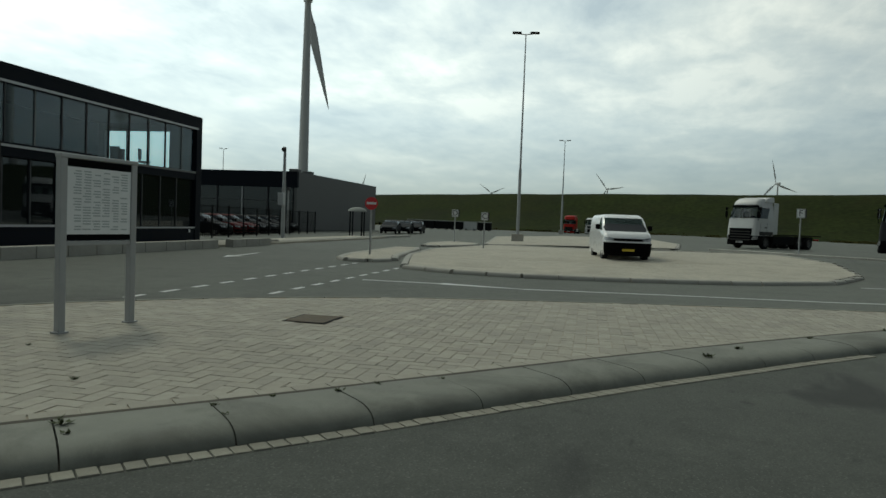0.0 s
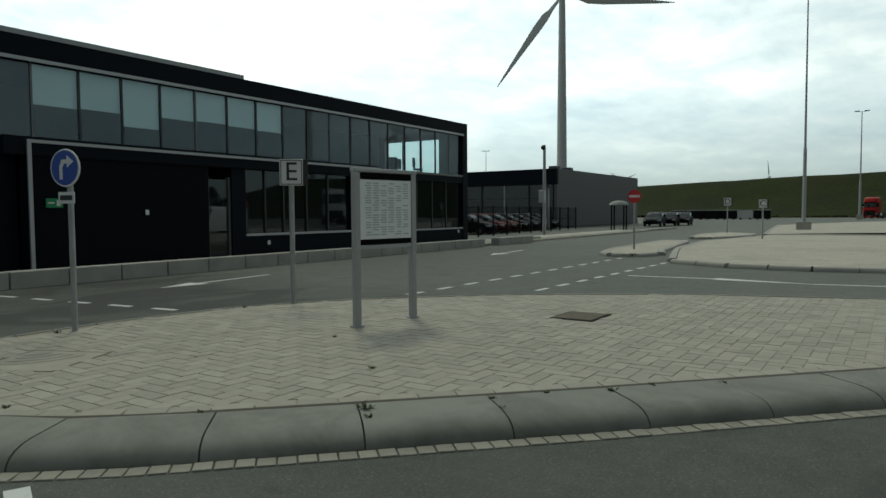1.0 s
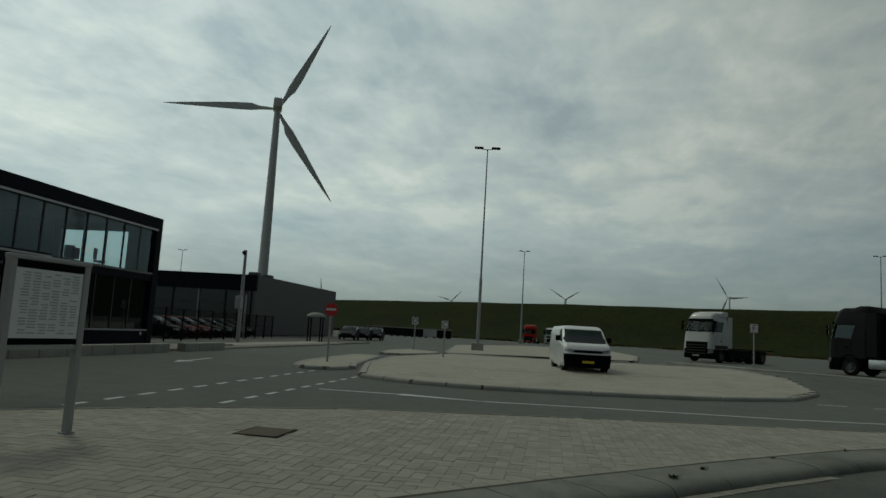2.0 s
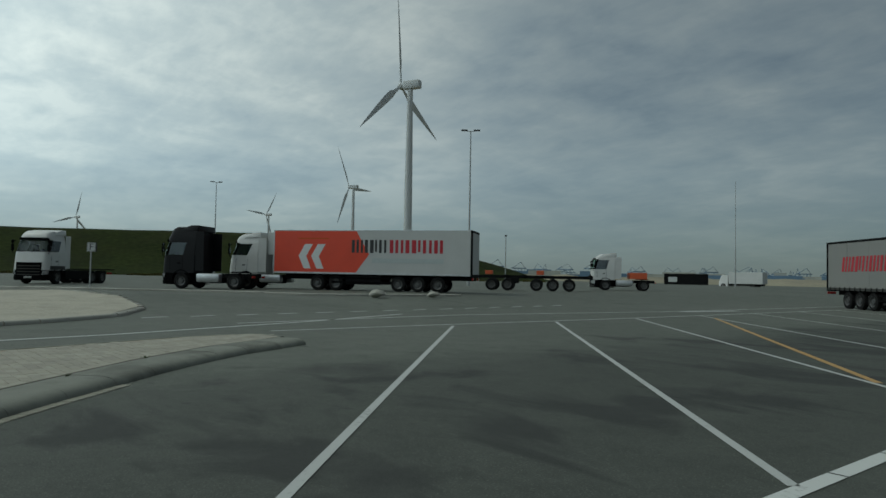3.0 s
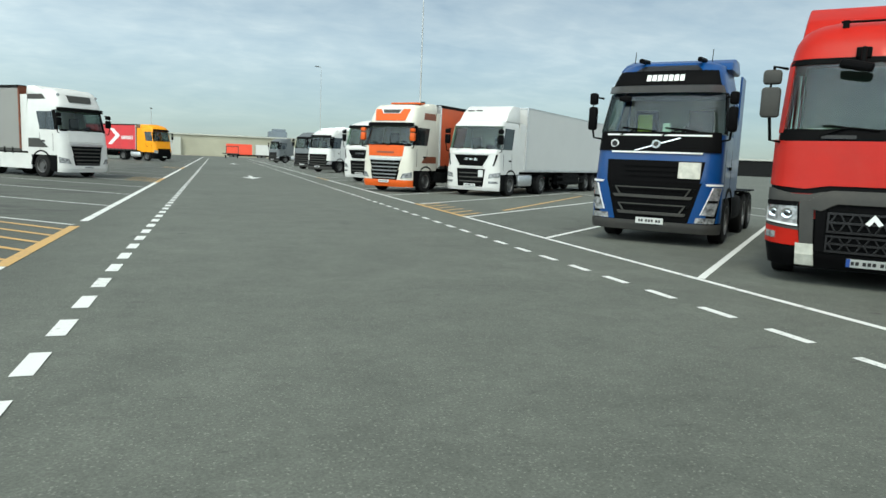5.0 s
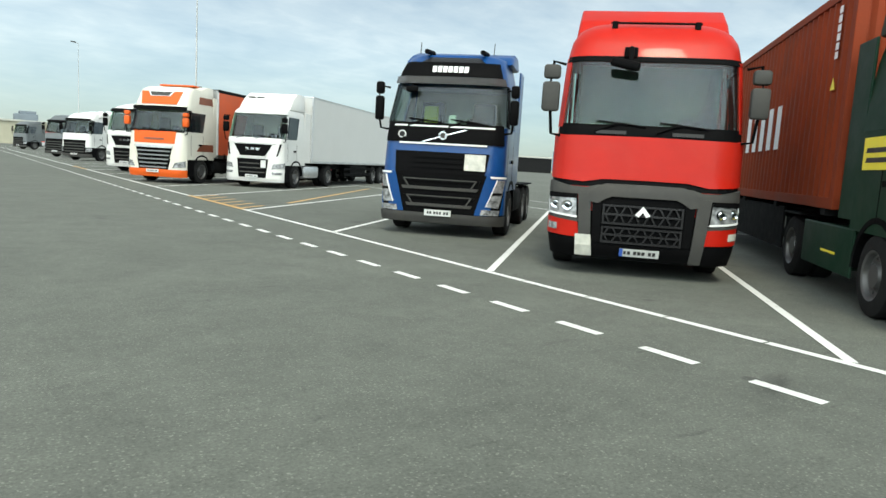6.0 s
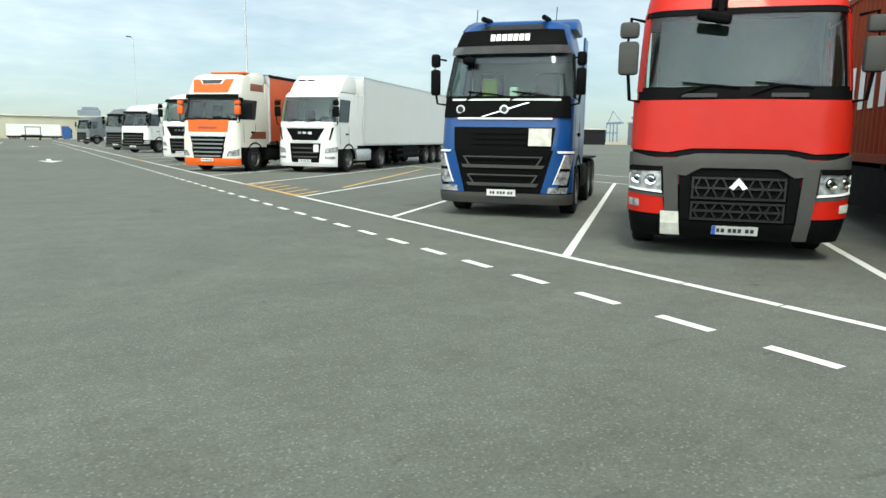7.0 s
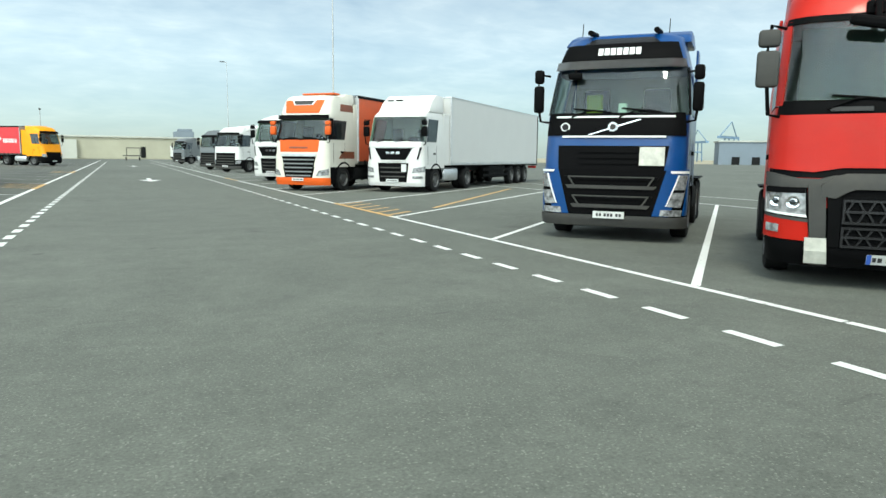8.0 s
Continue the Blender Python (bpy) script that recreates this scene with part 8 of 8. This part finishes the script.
    part("grille", sh.patch([(-0.56, 0.86 if van else 0.48), (0.56, 0.86 if van else 0.48), (0.58, 0.97 if van else 0.6), (-0.58, 0.97 if van else 0.6)], off=0.012, ns=8), "plastic", t, "", True)
    part("bumper", sh.patch([(-1.0, 0.27), (1.0, 0.27), (1.02, 0.80 if van else 0.42), (-1.02, 0.80 if van else 0.42)], off=0.02, ns=12), "plastic", t, "dark bumper", True)
    if plate:
        part("number_plate", sh.patch([(-0.24, 0.46), (0.24, 0.46), (0.24, 0.55), (-0.24, 0.55)], off=0.04, ns=4, nz=1), plate, t)
    return t


def vehicles():
    car_like(pose(-28.1, 0.05, gz(-28, 0) + 0.115, 0, 0, -80), "van", "white panel van with dark bumper parked on the paved island", "van", "", "van_white", True)
    paints = ["car_black", "car_red", "car_red", "car_black", "car_grey", "car_black", "car_black"]
    words = {"car_black": "black parked car", "car_grey": "grey parked car", "car_red": "dark red parked car"}
    for k in range(7):
        car_like(pose(-41.0 - 2.5 * k, -26.1 - 0.44 * k, 0.0, 0, 0, 10), "car", words[paints[k]] + " in the row before the workshop", "car", "parked cars", paints[k], plate=None)
    for k in range(3):
        car_like(pose(-68 - 4.0 * k, -24.5 + 0.2 * k, 0.05, 0, 0, -80), "car", words[paints[(k + 4) % 7]] + " far down the yard", "car", "parked cars", paints[(k + 4) % 7], plate=None)
    # a line of dark low trailers and sheds before the dike
    for k in range(6):
        t = base("covered_trailer", pose(-131 - 0.6 * k, -41.4 + 2.75 * k, -0.2, 0, 0, 97), "low dark covered trailer with a pale top edge before the dike", "trailer", "covered trailers")
        part("cover", box(-1.34, 1.34, -1.0, 1.0, 0.35, 1.85, 0.05), "chassis" if k != 4 else "box_white", t)
        part("top_edge", box(-1.36, 1.36, -1.02, 1.02, 1.85, 2.0, 0.02), "far_grey", t)
        for xx in (-0.8, 0.8):
            for yy in (-0.85, 0.85):
                wheel(t, xx, yy, 0.33, CAR_WHEEL)
    f = base("mesh_fence", pose(-58, -28, 0, 0, 0, 100), "dark steel mesh fence with slim posts", "fence")
    upright = mesh_of(box(-0.01, 0.01, -0.01, 0.01, 0.1, 1.95), "fence_bar", M["chassis"])
    rail = mesh_of(box(-0.012, 0.012, -1.21, 1.21, 0, 0.03), "fence_rail", M["chassis"])
    for k in range(12):
        part("fence_post", box(-0.04, 0.04, -2.5 * k - 0.04, -2.5 * k + 0.04, 0, 2.0), "chassis", f)
        if k < 11:
            for q in range(1, 10):
                part("fence_bar", upright, None, f).location = (0, -2.5 * k - 0.25 * q, 0)
            for z in (0.2, 1.0, 1.9):
                part("fence_rail", rail, None, f).location = (0, -2.5 * k - 1.25, z)
    g = base("shelter", pose(-54, -22.2, 0.0, 0, 0, 10), "small dark shelter with a pale domed roof", "shelter")
    for x in (-0.5, 0.5):
        for y in (-0.5, 0.5):
            part("post", box(x - 0.05, x + 0.05, y - 0.05, y + 0.05, 0, 2.15), "chassis", g)
    part("roof", lathe([(0.8, 2.1), (0.78, 2.2), (0.6, 2.36), (0.3, 2.45), (0.03, 2.47)], 20, "Z"), "far_grey", g, smooth=True)
    for x, y, s in ((-30.2, 20.6, 0.42), (-30.0, 24.2, 0.34)):
        st = part("boulder", lathe([(0.1, 0), (s, 0.1), (s * 1.05, s * 0.4), (s * 0.7, s * 0.8), (0.1, s * 0.9)], 10, "Z"), "kerb_far", smooth=True)
        for v in st.data.vertices:
            v.co += Vector(noise.noise_vector(v.co * 2.0)) * 0.12
        st.location = (x, y, gz(x, y) + 0.05)
        tagged(st, "rounded pale concrete bollard stone on the kerb strip", "boulder", "bollard stones")


office()
workshop()
information_board()
traffic_signs()
masts()
turbines()
dike()
distance()
vehicles()


# ---- moving things ----
MOVERS = []


def passing_lorry(label, box_mat, cab_mat, tail_mat, length):
    t = base("passing_lorry", pose(0, 195, 0), label, "lorry", "passing lorries")
    # it drives towards +x
    part("cab_body", Shell([(0.4, 0), (1.4, 0), (2.8, -0.35), (3.2, -0.6)], [(0, 1.2), (3.2, 1.05)], 0.25, -2.1).body([0.5, 1.4, 2.0, 2.8, 3.2]), cab_mat, t, smooth=True)
    part("windscreen", box(-1.0, 1.0, -0.25, -0.02, 1.8, 2.6, 0.02), "plastic", t)
    part("load_box", box(-1.22, 1.22, -length, -2.4, 1.0, 3.6, 0.03), box_mat, t)
    if tail_mat:
        part("container", box(-1.22, 1.22, -length - 7.2, -length - 0.9, 1.0, 3.6, 0.03), tail_mat, t)
    part("chassis_rail", box(-0.5, 0.5, -length - (7 if tail_mat else 0), -1.0, 0.6, 1.0), "chassis", t)
    for y in [-1.2, -3.6, -length + 2, -length + 0.9] + ([-length - 6, -length - 5] if tail_mat else []):
        for s in (-1, 1):
            wheel(t, s * 1.0, y, 0.5, TRUCK_WHEEL)
    return t


MOVERS.append((passing_lorry("white lorry with a red container on its trailer driving past", "box_white", "white_paint", "farm_red", 11.0), -2.0))
MOVERS.append((passing_lorry("blue lorry with a long white trailer driving past", "box_white", "volvo_blue", None, 13.0), -38.0))


def motions():
    for r, hub, phase, speed in ROTORS:
        # the rotor turns anticlockwise as the walker sees it
        rows = []
        for k in range(9):
            a = phase - speed * (k - 1.5)
            rows.append((float(k), pose(0, 3.6, hub, 0, a, 0)))
        walk(r, rows)
    for t, x0 in MOVERS:
        walk(t, [(float(k), pose(x0 + 13.5 * (k - 3.3), 186, -0.35, 0, 0, -90)) for k in range(9)])


motions()
